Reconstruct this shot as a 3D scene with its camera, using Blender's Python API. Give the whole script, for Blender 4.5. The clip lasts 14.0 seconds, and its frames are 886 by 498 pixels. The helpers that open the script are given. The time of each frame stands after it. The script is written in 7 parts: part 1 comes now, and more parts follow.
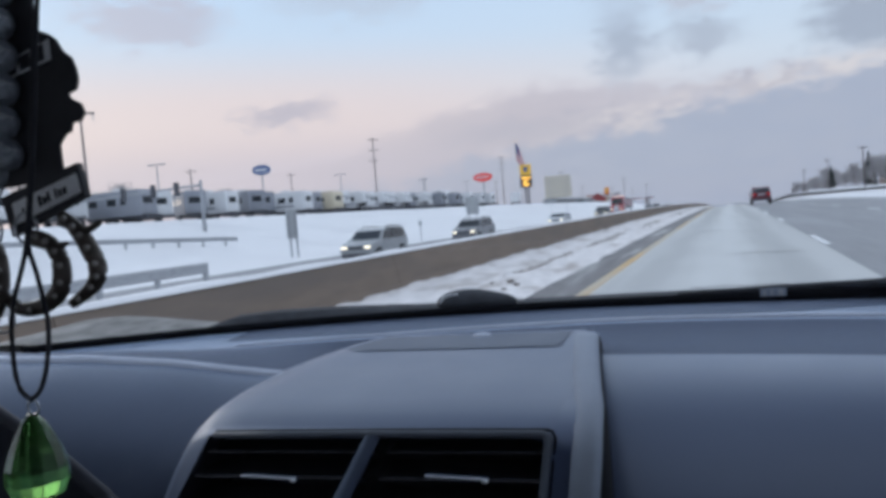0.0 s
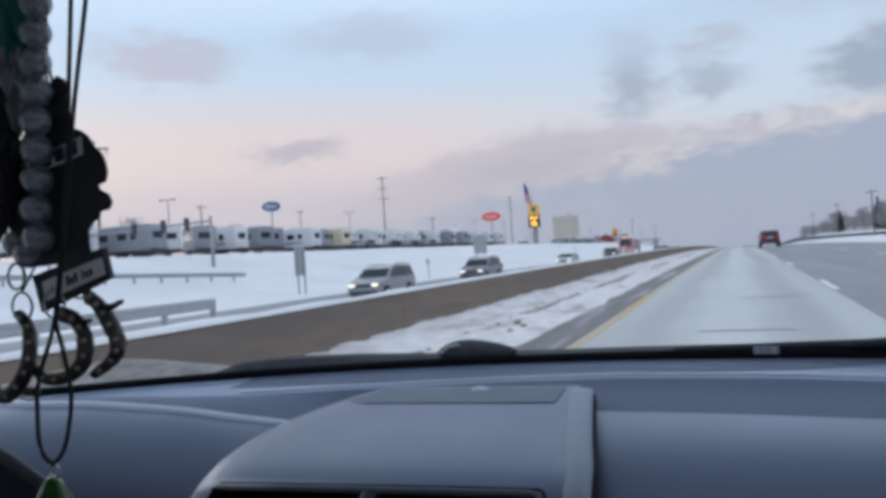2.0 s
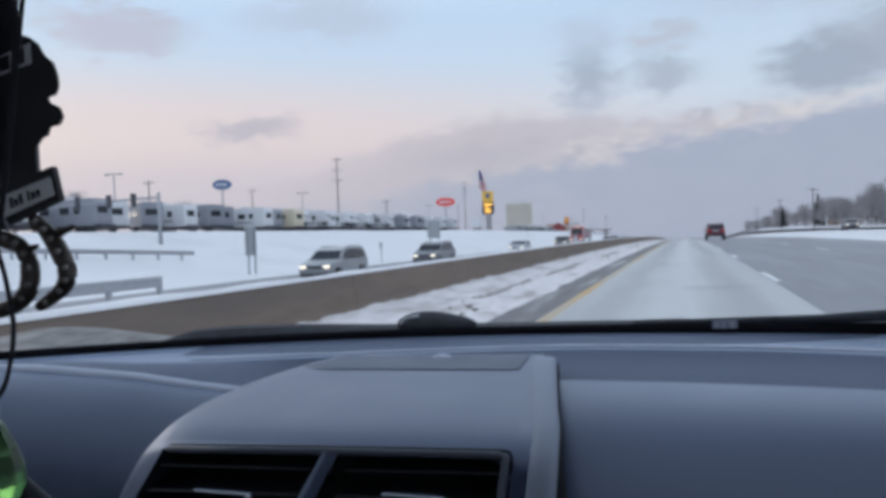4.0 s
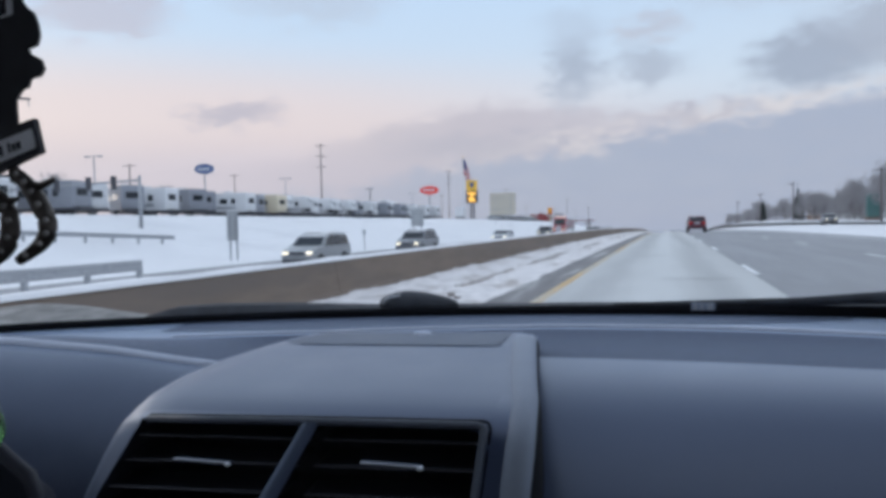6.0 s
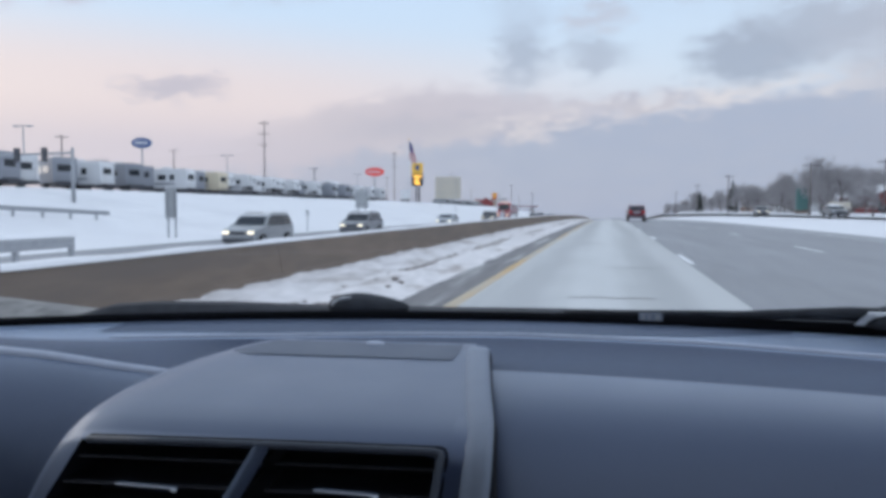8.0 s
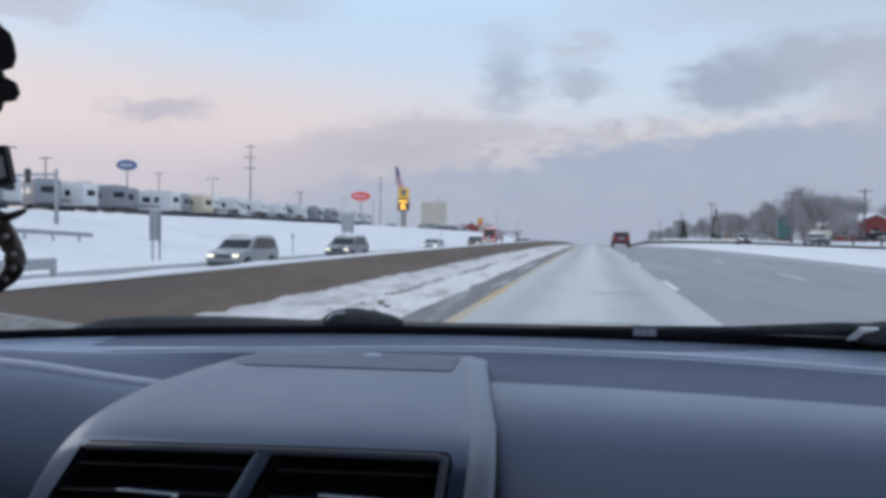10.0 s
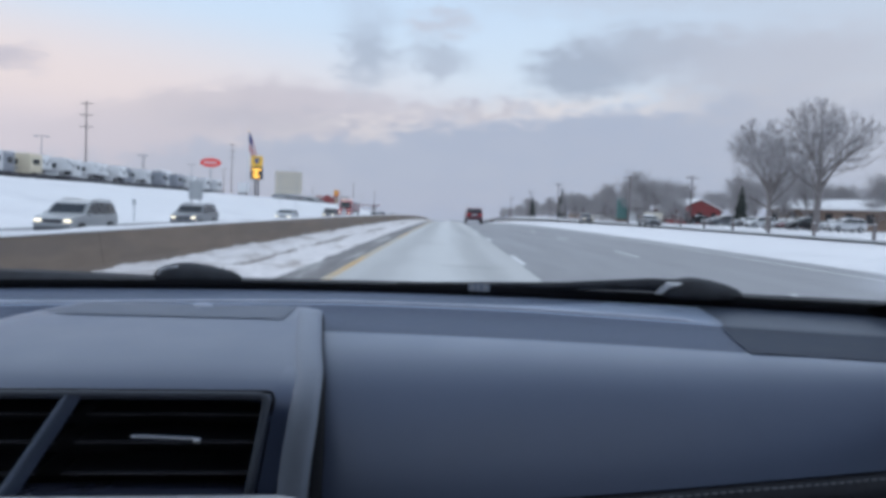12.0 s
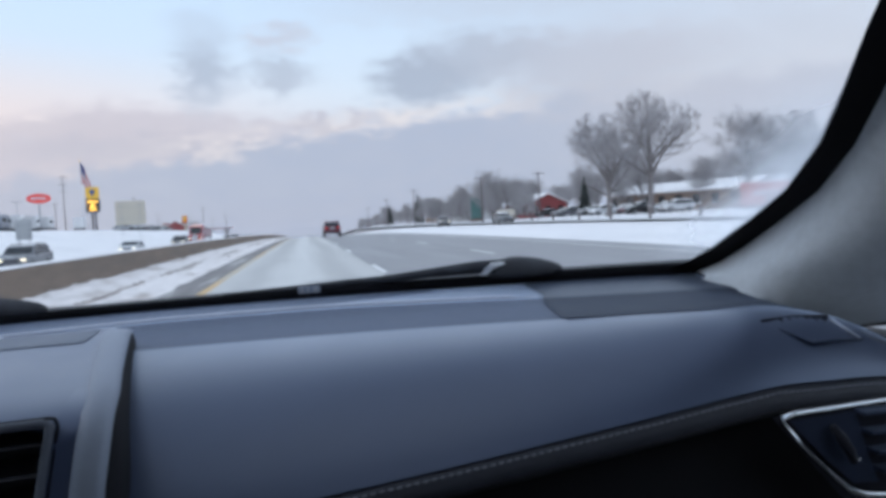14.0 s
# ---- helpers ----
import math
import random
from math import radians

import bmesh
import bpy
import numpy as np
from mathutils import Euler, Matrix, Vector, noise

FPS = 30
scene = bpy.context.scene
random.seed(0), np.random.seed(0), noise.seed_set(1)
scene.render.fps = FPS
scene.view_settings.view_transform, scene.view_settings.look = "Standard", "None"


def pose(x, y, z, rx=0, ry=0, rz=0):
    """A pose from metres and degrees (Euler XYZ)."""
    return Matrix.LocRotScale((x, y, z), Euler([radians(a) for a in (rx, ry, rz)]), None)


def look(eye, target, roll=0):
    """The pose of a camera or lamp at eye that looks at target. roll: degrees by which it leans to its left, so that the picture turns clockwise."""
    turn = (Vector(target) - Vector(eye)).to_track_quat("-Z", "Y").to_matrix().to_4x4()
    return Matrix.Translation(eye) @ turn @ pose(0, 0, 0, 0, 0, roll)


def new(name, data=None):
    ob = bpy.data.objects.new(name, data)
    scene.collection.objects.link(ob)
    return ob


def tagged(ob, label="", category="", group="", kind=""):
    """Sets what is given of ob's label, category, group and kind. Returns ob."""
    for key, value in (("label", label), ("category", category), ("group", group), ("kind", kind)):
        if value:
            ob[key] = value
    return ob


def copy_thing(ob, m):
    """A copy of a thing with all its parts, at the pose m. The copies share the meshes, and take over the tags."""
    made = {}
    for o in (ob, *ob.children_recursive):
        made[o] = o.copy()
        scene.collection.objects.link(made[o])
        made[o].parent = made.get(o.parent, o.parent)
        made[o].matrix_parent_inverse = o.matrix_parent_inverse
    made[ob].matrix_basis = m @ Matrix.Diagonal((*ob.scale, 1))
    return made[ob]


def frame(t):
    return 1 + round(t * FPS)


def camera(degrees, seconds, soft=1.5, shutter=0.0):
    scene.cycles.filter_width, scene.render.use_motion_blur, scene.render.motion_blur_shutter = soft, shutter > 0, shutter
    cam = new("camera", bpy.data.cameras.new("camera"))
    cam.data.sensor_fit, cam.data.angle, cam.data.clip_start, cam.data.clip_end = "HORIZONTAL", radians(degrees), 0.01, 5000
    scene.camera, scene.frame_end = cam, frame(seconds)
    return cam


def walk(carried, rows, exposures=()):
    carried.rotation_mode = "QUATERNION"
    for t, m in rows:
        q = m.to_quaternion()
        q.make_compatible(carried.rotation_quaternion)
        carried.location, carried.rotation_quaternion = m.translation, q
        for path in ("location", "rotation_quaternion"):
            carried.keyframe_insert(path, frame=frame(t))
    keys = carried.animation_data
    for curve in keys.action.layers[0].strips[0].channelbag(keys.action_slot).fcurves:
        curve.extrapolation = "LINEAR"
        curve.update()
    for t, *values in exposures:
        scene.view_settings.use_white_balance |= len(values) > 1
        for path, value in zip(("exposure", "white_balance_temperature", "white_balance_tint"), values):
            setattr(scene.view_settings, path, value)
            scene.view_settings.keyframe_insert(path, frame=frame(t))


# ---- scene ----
cam = camera(63.1, 14.0, soft=4.0)
PATH = [
    (0, (-0.085, 0.182, 1.139), (-0.805, 2.046, 1.048), -4.7),
    (0.5, (-0.089, 0.169, 1.147), (-0.826, 2.027, 1.087), -4.5),
    (1, (-0.086, 0.166, 1.154), (-0.834, 2.021, 1.135), -4.1),
    (1.5, (-0.068, 0.16, 1.162), (-0.814, 2.015, 1.172), -4.2),
    (2, (-0.067, 0.16, 1.158), (-0.8, 2.021, 1.175), -3.9),
    (2.5, (-0.092, 0.164, 1.152), (-0.798, 2.036, 1.153), -3.6),
    (3, (-0.087, 0.168, 1.139), (-0.764, 2.05, 1.119), -3.3),
    (3.5, (-0.086, 0.173, 1.138), (-0.722, 2.069, 1.114), -2.8),
    (6, (-0.085, 0.17, 1.126), (-0.654, 2.086, 1.06), -1.4),
    (6.5, (-0.082, 0.168, 1.12), (-0.595, 2.101, 1.127), -1.2),
    (7, (-0.093, 0.163, 1.113), (-0.54, 2.112, 1.073), -0.8),
    (7.5, (-0.076, 0.169, 1.111), (-0.479, 2.122, 0.957), -0.4),
    (8, (-0.098, 0.177, 1.154), (-0.517, 2.13, 1.039), 0.1),
    (10.5, (-0.11, 0.167, 1.129), (-0.473, 2.133, 1.085), 0.3),
    (11, (-0.102, 0.177, 1.115), (-0.409, 2.152, 1.044), -0.7),
    (11.5, (-0.098, 0.177, 1.117), (-0.275, 2.166, 1.004), 0.1),
    (12, (-0.09, 0.164, 1.119), (-0.072, 2.161, 1.01), 2.4),
    (12.5, (-0.069, 0.175, 1.109), (0.149, 2.159, 0.985), 2.2),
    (13, (-0.062, 0.173, 1.111), (0.229, 2.147, 0.967), 0.8),
    (13.5, (-0.05, 0.173, 1.1), (0.305, 2.137, 0.971), -1.3),
    (14, (-0.046, 0.168, 1.101), (0.352, 2.126, 1.017), -2.9),
]
walk(cam, [(t, look(eye, target, roll)) for t, eye, target, roll in PATH],
     exposures=[(0, -0.03), (0.5, 0.04), (1.5, -0.07), (3, -0.07), (3.7, -0.08), (6, 0.0), (6.5, -0.05), (7, -0.12), (7.5, 0.09), (8, 0.06), (10.5, -0.05), (11.2, -0.06), (12, 0.06), (13, 0.18), (14, 0.18)])

# ---- world and light ----
def math_node(nt, op, a, b=None, clamp=False):
    n = nt.nodes.new("ShaderNodeMath")
    n.operation = op
    n.use_clamp = clamp
    for i, v in enumerate((a, b)):
        if v is None:
            continue
        if isinstance(v, (int, float)):
            n.inputs[i].default_value = v
        else:
            nt.links.new(v, n.inputs[i])
    return n.outputs[0]


def smooth(nt, v, lo, hi):
    n = nt.nodes.new("ShaderNodeMapRange")
    n.interpolation_type = "SMOOTHSTEP"
    nt.links.new(v, n.inputs["Value"])
    n.inputs["From Min"].default_value, n.inputs["From Max"].default_value = lo, hi
    return n.outputs["Result"]


def mix_colour(nt, fac, a, b, blend="MIX"):
    n = nt.nodes.new("ShaderNodeMix")
    n.data_type, n.blend_type = "RGBA", blend
    for sock, v in ((n.inputs[0], fac), (n.inputs[6], a), (n.inputs[7], b)):
        if isinstance(v, (int, float)):
            sock.default_value = v
        elif isinstance(v, (tuple, list)):
            sock.default_value = (*v[:3], 1)
        else:
            nt.links.new(v, sock)
    return n.outputs[2]


SUN_EL, SUN_AZ = 14.0, -62.0      # degrees above the horizon; degrees from the road's line, to its left negative
world = bpy.data.worlds.new("world")
scene.world = world
world.use_nodes = True
wt = world.node_tree
wt.nodes.clear()
w_out = wt.nodes.new("ShaderNodeOutputWorld")
w_bg = wt.nodes.new("ShaderNodeBackground")
w_tc = wt.nodes.new("ShaderNodeTexCoord")
w_sep = wt.nodes.new("ShaderNodeSeparateXYZ")
wt.links.new(w_tc.outputs["Generated"], w_sep.inputs[0])
RAD = 57.29578
az = math_node(wt, "MULTIPLY", math_node(wt, "ARCTAN2", w_sep.outputs[0], w_sep.outputs[1]), RAD)
el = math_node(wt, "MULTIPLY", math_node(wt, "ARCSINE", w_sep.outputs[2]), RAD)
w_comb = wt.nodes.new("ShaderNodeCombineXYZ")
wt.links.new(math_node(wt, "MULTIPLY", az, 0.10), w_comb.inputs[0])
wt.links.new(math_node(wt, "MULTIPLY", el, 0.24), w_comb.inputs[1])


def sky_noise(scale, detail, seed, rough=0.6):
    n = wt.nodes.new("ShaderNodeTexNoise")
    n.noise_dimensions = "4D"
    n.inputs["W"].default_value = seed
    n.inputs["Scale"].default_value, n.inputs["Detail"].default_value = scale, detail
    n.inputs["Roughness"].default_value = rough
    wt.links.new(w_comb.outputs[0], n.inputs["Vector"])
    return n.outputs["Fac"]


n_big, n_mid, n_fine, n_wisp = sky_noise(0.9, 4, 1.3), sky_noise(2.0, 6, 5.1, 0.65), sky_noise(4.5, 6, 9.7), sky_noise(9.0, 5, 2.4, 0.7)


def shifted(v, *terms):
    """v moved by centred noise, each term a noise and its reach in degrees."""
    for n, reach in terms:
        v = math_node(wt, "ADD", v, math_node(wt, "MULTIPLY", math_node(wt, "SUBTRACT", n, 0.5), reach))
    return v


az_w = shifted(az, (n_mid, 7.0), (n_wisp, 4.0))
el_w = shifted(el, (n_fine, 4.5), (n_wisp, 1.6), (n_big, 2.0))

ramp = wt.nodes.new("ShaderNodeValToRGB")
wt.links.new(math_node(wt, "DIVIDE", math_node(wt, "ADD", el, 10.0), 100.0, True), ramp.inputs[0])
# Bright belt near 30 degrees, above the view, added to light the dashboard.
for pos, col in ((0.10, (0.50, 0.54, 0.66)), (0.16, (0.60, 0.63, 0.72)), (0.20, (0.63, 0.73, 0.86)), (0.27, (0.56, 0.72, 0.93)), (0.32, (0.74, 0.90, 1.13)), (0.36, (1.25, 1.43, 1.68)), (0.43, (1.12, 1.30, 1.55)), (0.55, (0.62, 0.76, 0.98)), (0.72, (0.32, 0.41, 0.58))):
    e = ramp.color_ramp.elements.new(pos)
    e.color = (*col, 1)
ramp.color_ramp.elements.remove(ramp.color_ramp.elements[0])
sky = ramp.outputs[0]


def cloud(sky, a, e, ra, re, col, strength, soft=0.55, warp=True):
    """One soft patch of cloud or glow in the sky, centred at a, e degrees."""
    du = math_node(wt, "DIVIDE", math_node(wt, "SUBTRACT", az_w if warp else az, a), ra)
    dv = math_node(wt, "DIVIDE", math_node(wt, "SUBTRACT", el_w if warp else el, e), re)
    d = math_node(wt, "SQRT", math_node(wt, "ADD", math_node(wt, "MULTIPLY", du, du), math_node(wt, "MULTIPLY", dv, dv)))
    f = math_node(wt, "MULTIPLY", smooth(wt, d, 1.0 + soft, 1.0 - soft), strength)
    return mix_colour(wt, f, sky, col)


def by_azimuth(*pairs):
    """A value that runs through (azimuth, value) pairs, values from 0 to 20."""
    r = wt.nodes.new("ShaderNodeValToRGB")
    wt.links.new(math_node(wt, "DIVIDE", math_node(wt, "ADD", az, 60.0), 120.0, True), r.inputs[0])
    for a, v in pairs:
        r.color_ramp.elements.new((a + 60) / 120).color = (v / 20, v / 20, v / 20, 1)
    r.color_ramp.elements.remove(r.color_ramp.elements[-1])
    r.color_ramp.elements.remove(r.color_ramp.elements[0])
    return math_node(wt, "MULTIPLY", r.outputs[0], 20.0)


def layer(sky, edge, soft, col, strength, lift):
    """A sheet of cloud below an uneven upper edge; strength may change with azimuth."""
    gap = math_node(wt, "SUBTRACT", edge, lift)
    f = math_node(wt, "MULTIPLY", smooth(wt, gap, -soft, soft), strength)
    return mix_colour(wt, f, sky, col)


# dawn glow low on the left, a sheet of mauve cloud, pale streaks over a blue-grey bank, loose puffs above
sky = cloud(sky, -38, 8.0, 30, 4.2, (0.80, 0.67, 0.67), 0.8, 0.7, False)
sky = cloud(sky, -38, 3.0, 30, 3.2, (0.57, 0.53, 0.63), 0.75, 0.7, False)
sheet_top = by_azimuth((-50, 3.0), (-30, 4.6), (-24, 6.9), (-19, 8.0), (-13, 9.3), (-8, 8.8), (-3, 8.3), (4, 8.6), (12, 9.0), (30, 9.0))
sheet_dense = math_node(wt, "DIVIDE", by_azimuth((-36, 0.0), (-24, 9.0), (-14, 15.0), (-4, 13.0), (6, 8.0), (16, 2.0)), 20.0)
sky = layer(sky, sheet_top, 0.8, (0.50, 0.475, 0.555), sheet_dense, shifted(el, (n_mid, 3.4), (n_fine, 3.0), (n_wisp, 1.6)))
bank_top = by_azimuth((-50, 1.0), (-26, 2.6), (-15, 4.6), (-7, 5.6), (0, 6.3), (6, 7.1), (15, 8.0), (25, 9.0), (45, 9.5))
streak_dense = math_node(wt, "DIVIDE", by_azimuth((-20, 0.0), (-9, 12.0), (6, 15.0), (22, 12.0), (34, 3.0)), 20.0)
streak_dense = math_node(wt, "MULTIPLY", streak_dense, smooth(wt, math_node(wt, "ADD", n_fine, math_node(wt, "MULTIPLY", n_mid, 0.5)), 0.62, 0.84))
band_lo = math_node(wt, "ADD", bank_top, 1.6)
sky = layer(sky, band_lo, 0.75, (0.73, 0.69, 0.715), streak_dense, shifted(el, (n_mid, 4.0), (n_fine, 2.0), (n_wisp, 1.2)))
bank_dense = math_node(wt, "DIVIDE", by_azimuth((-34, 6.0), (-18, 14.0), (-6, 18.0), (45, 18.0)), 20.0)
sky = layer(sky, bank_top, 0.75, (0.380, 0.435, 0.572), bank_dense, shifted(el, (n_mid, 3.6), (n_fine, 2.4), (n_wisp, 1.2)))
sky = cloud(sky, 3, 7.9, 4.2, 0.5, (0.47, 0.47, 0.56), 0.6, 0.6)
sky = cloud(sky, -13, 6.0, 7, 1.0, (0.44, 0.445, 0.54), 0.5, 0.8)
sky = cloud(sky, -32.6, 8.8, 2.9, 1.0, (0.46, 0.45, 0.55), 0.75, 0.6)
sky = cloud(sky, -41.6, 15.5, 4.4, 1.7, (0.52, 0.52, 0.63), 0.75, 0.5)
sky = cloud(sky, -26, 17.0, 5.5, 1.5, (0.50, 0.56, 0.68), 0.55, 0.7)
sky = cloud(sky, -6.2, 11.5, 1.8, 2.2, (0.385, 0.445, 0.565), 0.8, 0.75)
sky = cloud(sky, -6.0, 14.4, 2.3, 1.6, (0.46, 0.54, 0.68), 0.5, 0.8)
sky = cloud(sky, -0.6, 11.5, 2.4, 1.25, (0.41, 0.465, 0.58), 0.75, 0.7)
sky = cloud(sky, -0.4, 14.2, 2.3, 0.9, (0.50, 0.52, 0.62), 0.65, 0.6)
sky = cloud(sky, 10.6, 11.0, 4.2, 1.8, (0.365, 0.42, 0.535), 0.9, 0.5)
sky = cloud(sky, 15.5, 12.6, 5.0, 1.6, (0.40, 0.45, 0.56), 0.8, 0.6)
sky = cloud(sky, 24, 11.0, 8, 2.8, (0.44, 0.47, 0.57), 0.8, 0.6)
sky = cloud(sky, 36, 10.0, 14, 7.0, (0.52, 0.54, 0.63), 0.7, 0.8)
sky = cloud(sky, 18, 17.0, 14, 2.4, (0.50, 0.55, 0.66), 0.6, 0.8)
w_sky = wt.nodes.new("ShaderNodeTexSky")
w_sky.sky_type, w_sky.sun_disc = "NISHITA", False
w_sky.sun_elevation, w_sky.sun_rotation = radians(SUN_EL), radians(SUN_AZ)
w_scale = wt.nodes.new("ShaderNodeVectorMath")
w_scale.operation = "SCALE"
w_scale.inputs["Scale"].default_value = 0.10
wt.links.new(w_sky.outputs[0], w_scale.inputs[0])
sky = mix_colour(wt, 0.05, sky, w_scale.outputs[0])
wt.links.new(sky, w_bg.inputs["Color"])
w_bg.inputs["Strength"].default_value = 1.08
wt.links.new(w_bg.outputs[0], w_out.inputs["Surface"])

sun = new("sun", bpy.data.lights.new("sun", "SUN"))
sun.data.energy, sun.data.angle, sun.data.color = 0.32, radians(24), (1.0, 0.93, 0.88)
sun_way = Vector((math.sin(radians(SUN_AZ)), math.cos(radians(SUN_AZ)), math.tan(radians(SUN_EL))))
sun.matrix_world = look(sun_way * 100, (0, 0, 0))

# ---- materials ----
def material(name, colour, rough=0.6, metal=0.0, vary=0.15, scale=8.0, bump=0.0, bump_scale=60.0, second=None, second_scale=1.5, second_cut=(0.5, 0.65),
             stretch=(1, 1, 1), emit=None, emit_strength=0.0, random_tint=0.0, spec=0.5, coat=0.0):
    """A surface with grain at one scale, larger stains of a second colour, and fine relief."""
    m = bpy.data.materials.new(name)
    m.use_nodes = True
    nt = m.node_tree
    b = nt.nodes["Principled BSDF"]
    b.inputs["Roughness"].default_value, b.inputs["Metallic"].default_value = rough, metal
    b.inputs["Specular IOR Level"].default_value = spec
    b.inputs["Coat Weight"].default_value = coat
    tc = nt.nodes.new("ShaderNodeTexCoord")
    mp = nt.nodes.new("ShaderNodeMapping")
    mp.inputs["Scale"].default_value = stretch
    nt.links.new(tc.outputs["Object"], mp.inputs["Vector"])

    def noise_tex(s, d, rg=0.55):
        n = nt.nodes.new("ShaderNodeTexNoise")
        n.inputs["Scale"].default_value, n.inputs["Detail"].default_value, n.inputs["Roughness"].default_value = s, d, rg
        nt.links.new(mp.outputs[0], n.inputs["Vector"])
        return n.outputs["Fac"]

    grain = noise_tex(scale, 6)
    dark, light = [c * (1 - vary) for c in colour], [min(1, c * (1 + vary)) for c in colour]
    col = mix_colour(nt, smooth(nt, grain, 0.3, 0.7), tuple(dark), tuple(light))
    if second:
        stain = noise_tex(second_scale, 5, 0.6)
        col = mix_colour(nt, smooth(nt, stain, *second_cut), col, second)
    if random_tint:
        oi = nt.nodes.new("ShaderNodeObjectInfo")
        hs = nt.nodes.new("ShaderNodeHueSaturation")
        nt.links.new(math_node(nt, "ADD", math_node(nt, "MULTIPLY", oi.outputs["Random"], random_tint), 1 - random_tint / 2), hs.inputs["Value"])
        nt.links.new(col, hs.inputs["Color"])
        col = hs.outputs[0]
    nt.links.new(col, b.inputs["Base Color"])
    nt.links.new(math_node(nt, "ADD", math_node(nt, "MULTIPLY", grain, 0.16), rough - 0.08, True), b.inputs["Roughness"])
    if bump:
        bp = nt.nodes.new("ShaderNodeBump")
        bp.inputs["Strength"].default_value, bp.inputs["Distance"].default_value = bump, 0.01
        nt.links.new(noise_tex(bump_scale, 4), bp.inputs["Height"])
        nt.links.new(bp.outputs[0], b.inputs["Normal"])
    if emit:
        b.inputs["Emission Color"].default_value = (*emit, 1)
        b.inputs["Emission Strength"].default_value = emit_strength
    return m


def wear_tracks(m, middle, lean):
    """Lengthwise wear on a lane: a pale salted strip between two darker wheel tracks."""
    nt = m.node_tree
    b = nt.nodes["Principled BSDF"]
    base = b.inputs["Base Color"].links[0].from_socket
    tc, sep = nt.nodes.new("ShaderNodeTexCoord"), nt.nodes.new("ShaderNodeSeparateXYZ")
    nt.links.new(tc.outputs["Object"], sep.inputs[0])
    blur = nt.nodes.new("ShaderNodeTexNoise")
    blur.inputs["Scale"].default_value = 0.35
    nt.links.new(tc.outputs["Object"], blur.inputs["Vector"])
    u = math_node(nt, "SUBTRACT", math_node(nt, "SUBTRACT", sep.outputs[0], math_node(nt, "MULTIPLY", sep.outputs[1], lean)), middle)
    u = math_node(nt, "ABSOLUTE", math_node(nt, "ADD", u, math_node(nt, "MULTIPLY", math_node(nt, "SUBTRACT", blur.outputs["Fac"], 0.5), 0.5)))
    pale = math_node(nt, "MULTIPLY", smooth(nt, u, 0.62, 0.15), 0.55)
    dark = math_node(nt, "MULTIPLY", smooth(nt, math_node(nt, "ABSOLUTE", math_node(nt, "SUBTRACT", u, 0.95)), 0.42, 0.08), 0.5)
    col = mix_colour(nt, dark, mix_colour(nt, pale, base, (0.66, 0.66, 0.65)), (0.36, 0.36, 0.36))
    nt.links.new(col, b.inputs["Base Color"])


def pane_material(name, tint=(1, 1, 1), gloss=0.05):
    m = bpy.data.materials.new(name)
    m.use_nodes = True
    nt = m.node_tree
    nt.nodes.clear()
    out, mix = nt.nodes.new("ShaderNodeOutputMaterial"), nt.nodes.new("ShaderNodeMixShader")
    tr, gl = nt.nodes.new("ShaderNodeBsdfTransparent"), nt.nodes.new("ShaderNodeBsdfGlossy")
    tr.inputs["Color"].default_value = (*tint, 1)
    gl.inputs["Roughness"].default_value = 0.02
    mix.inputs[0].default_value = gloss
    nt.links.new(tr.outputs[0], mix.inputs[1])
    nt.links.new(gl.outputs[0], mix.inputs[2])
    nt.links.new(mix.outputs[0], out.inputs[0])
    return m


M = {}
M["snow"] = material("snow", (0.81, 0.80, 0.81), 0.75, vary=0.04, scale=0.6, bump=0.5, bump_scale=3, second=(0.73, 0.72, 0.735), second_scale=0.12, second_cut=(0.45, 0.7))
M["snow_dirty"] = material("snow_dirty", (0.74, 0.70, 0.69), 0.8, vary=0.12, scale=6.0, bump=0.9, bump_scale=12, second=(0.42, 0.37, 0.345), second_scale=1.6, second_cut=(0.48, 0.74), stretch=(1, 0.4, 1))
M["slush"] = material("slush", (0.36, 0.32, 0.30), 0.6, vary=0.3, scale=9, bump=0.8, bump_scale=30)
M["lane"] = material("salted_concrete", (0.46, 0.46, 0.452), 0.7, vary=0.07, scale=5, bump=0.15, bump_scale=90, second=(0.55, 0.548, 0.54), second_scale=1.1, second_cut=(0.35, 0.7), stretch=(1, 0.02, 1))
wear_tracks(M["lane"], -0.23, 0.014)
M["asphalt"] = material("salted_asphalt", (0.27, 0.27, 0.28), 0.75, vary=0.08, scale=6, bump=0.2, bump_scale=90, second=(0.315, 0.315, 0.33), second_scale=0.8, second_cut=(0.4, 0.7), stretch=(1, 0.07, 1))
M["shoulder"] = material("shoulder_asphalt", (0.17, 0.16, 0.16), 0.7, vary=0.2, scale=8, bump=0.2, bump_scale=70, second=(0.42, 0.41, 0.40), second_scale=2.2, second_cut=(0.5, 0.7), stretch=(1, 0.06, 1))
M["white_line"] = material("white_line", (0.75, 0.75, 0.76), 0.6, vary=0.08, scale=14, second=(0.45, 0.45, 0.45), second_scale=3, second_cut=(0.6, 0.8))
M["yellow_line"] = material("yellow_line", (0.56, 0.35, 0.13), 0.6, vary=0.12, scale=10, second=(0.48, 0.42, 0.33), second_scale=1.0, second_cut=(0.36, 0.62), stretch=(1, 0.15, 1))
M["barrier"] = material("stained_concrete", (0.188, 0.144, 0.113), 0.85, vary=0.12, scale=3, bump=0.3, bump_scale=40, second=(0.15, 0.122, 0.104), second_scale=0.7, second_cut=(0.45, 0.7), stretch=(1, 0.3, 2))
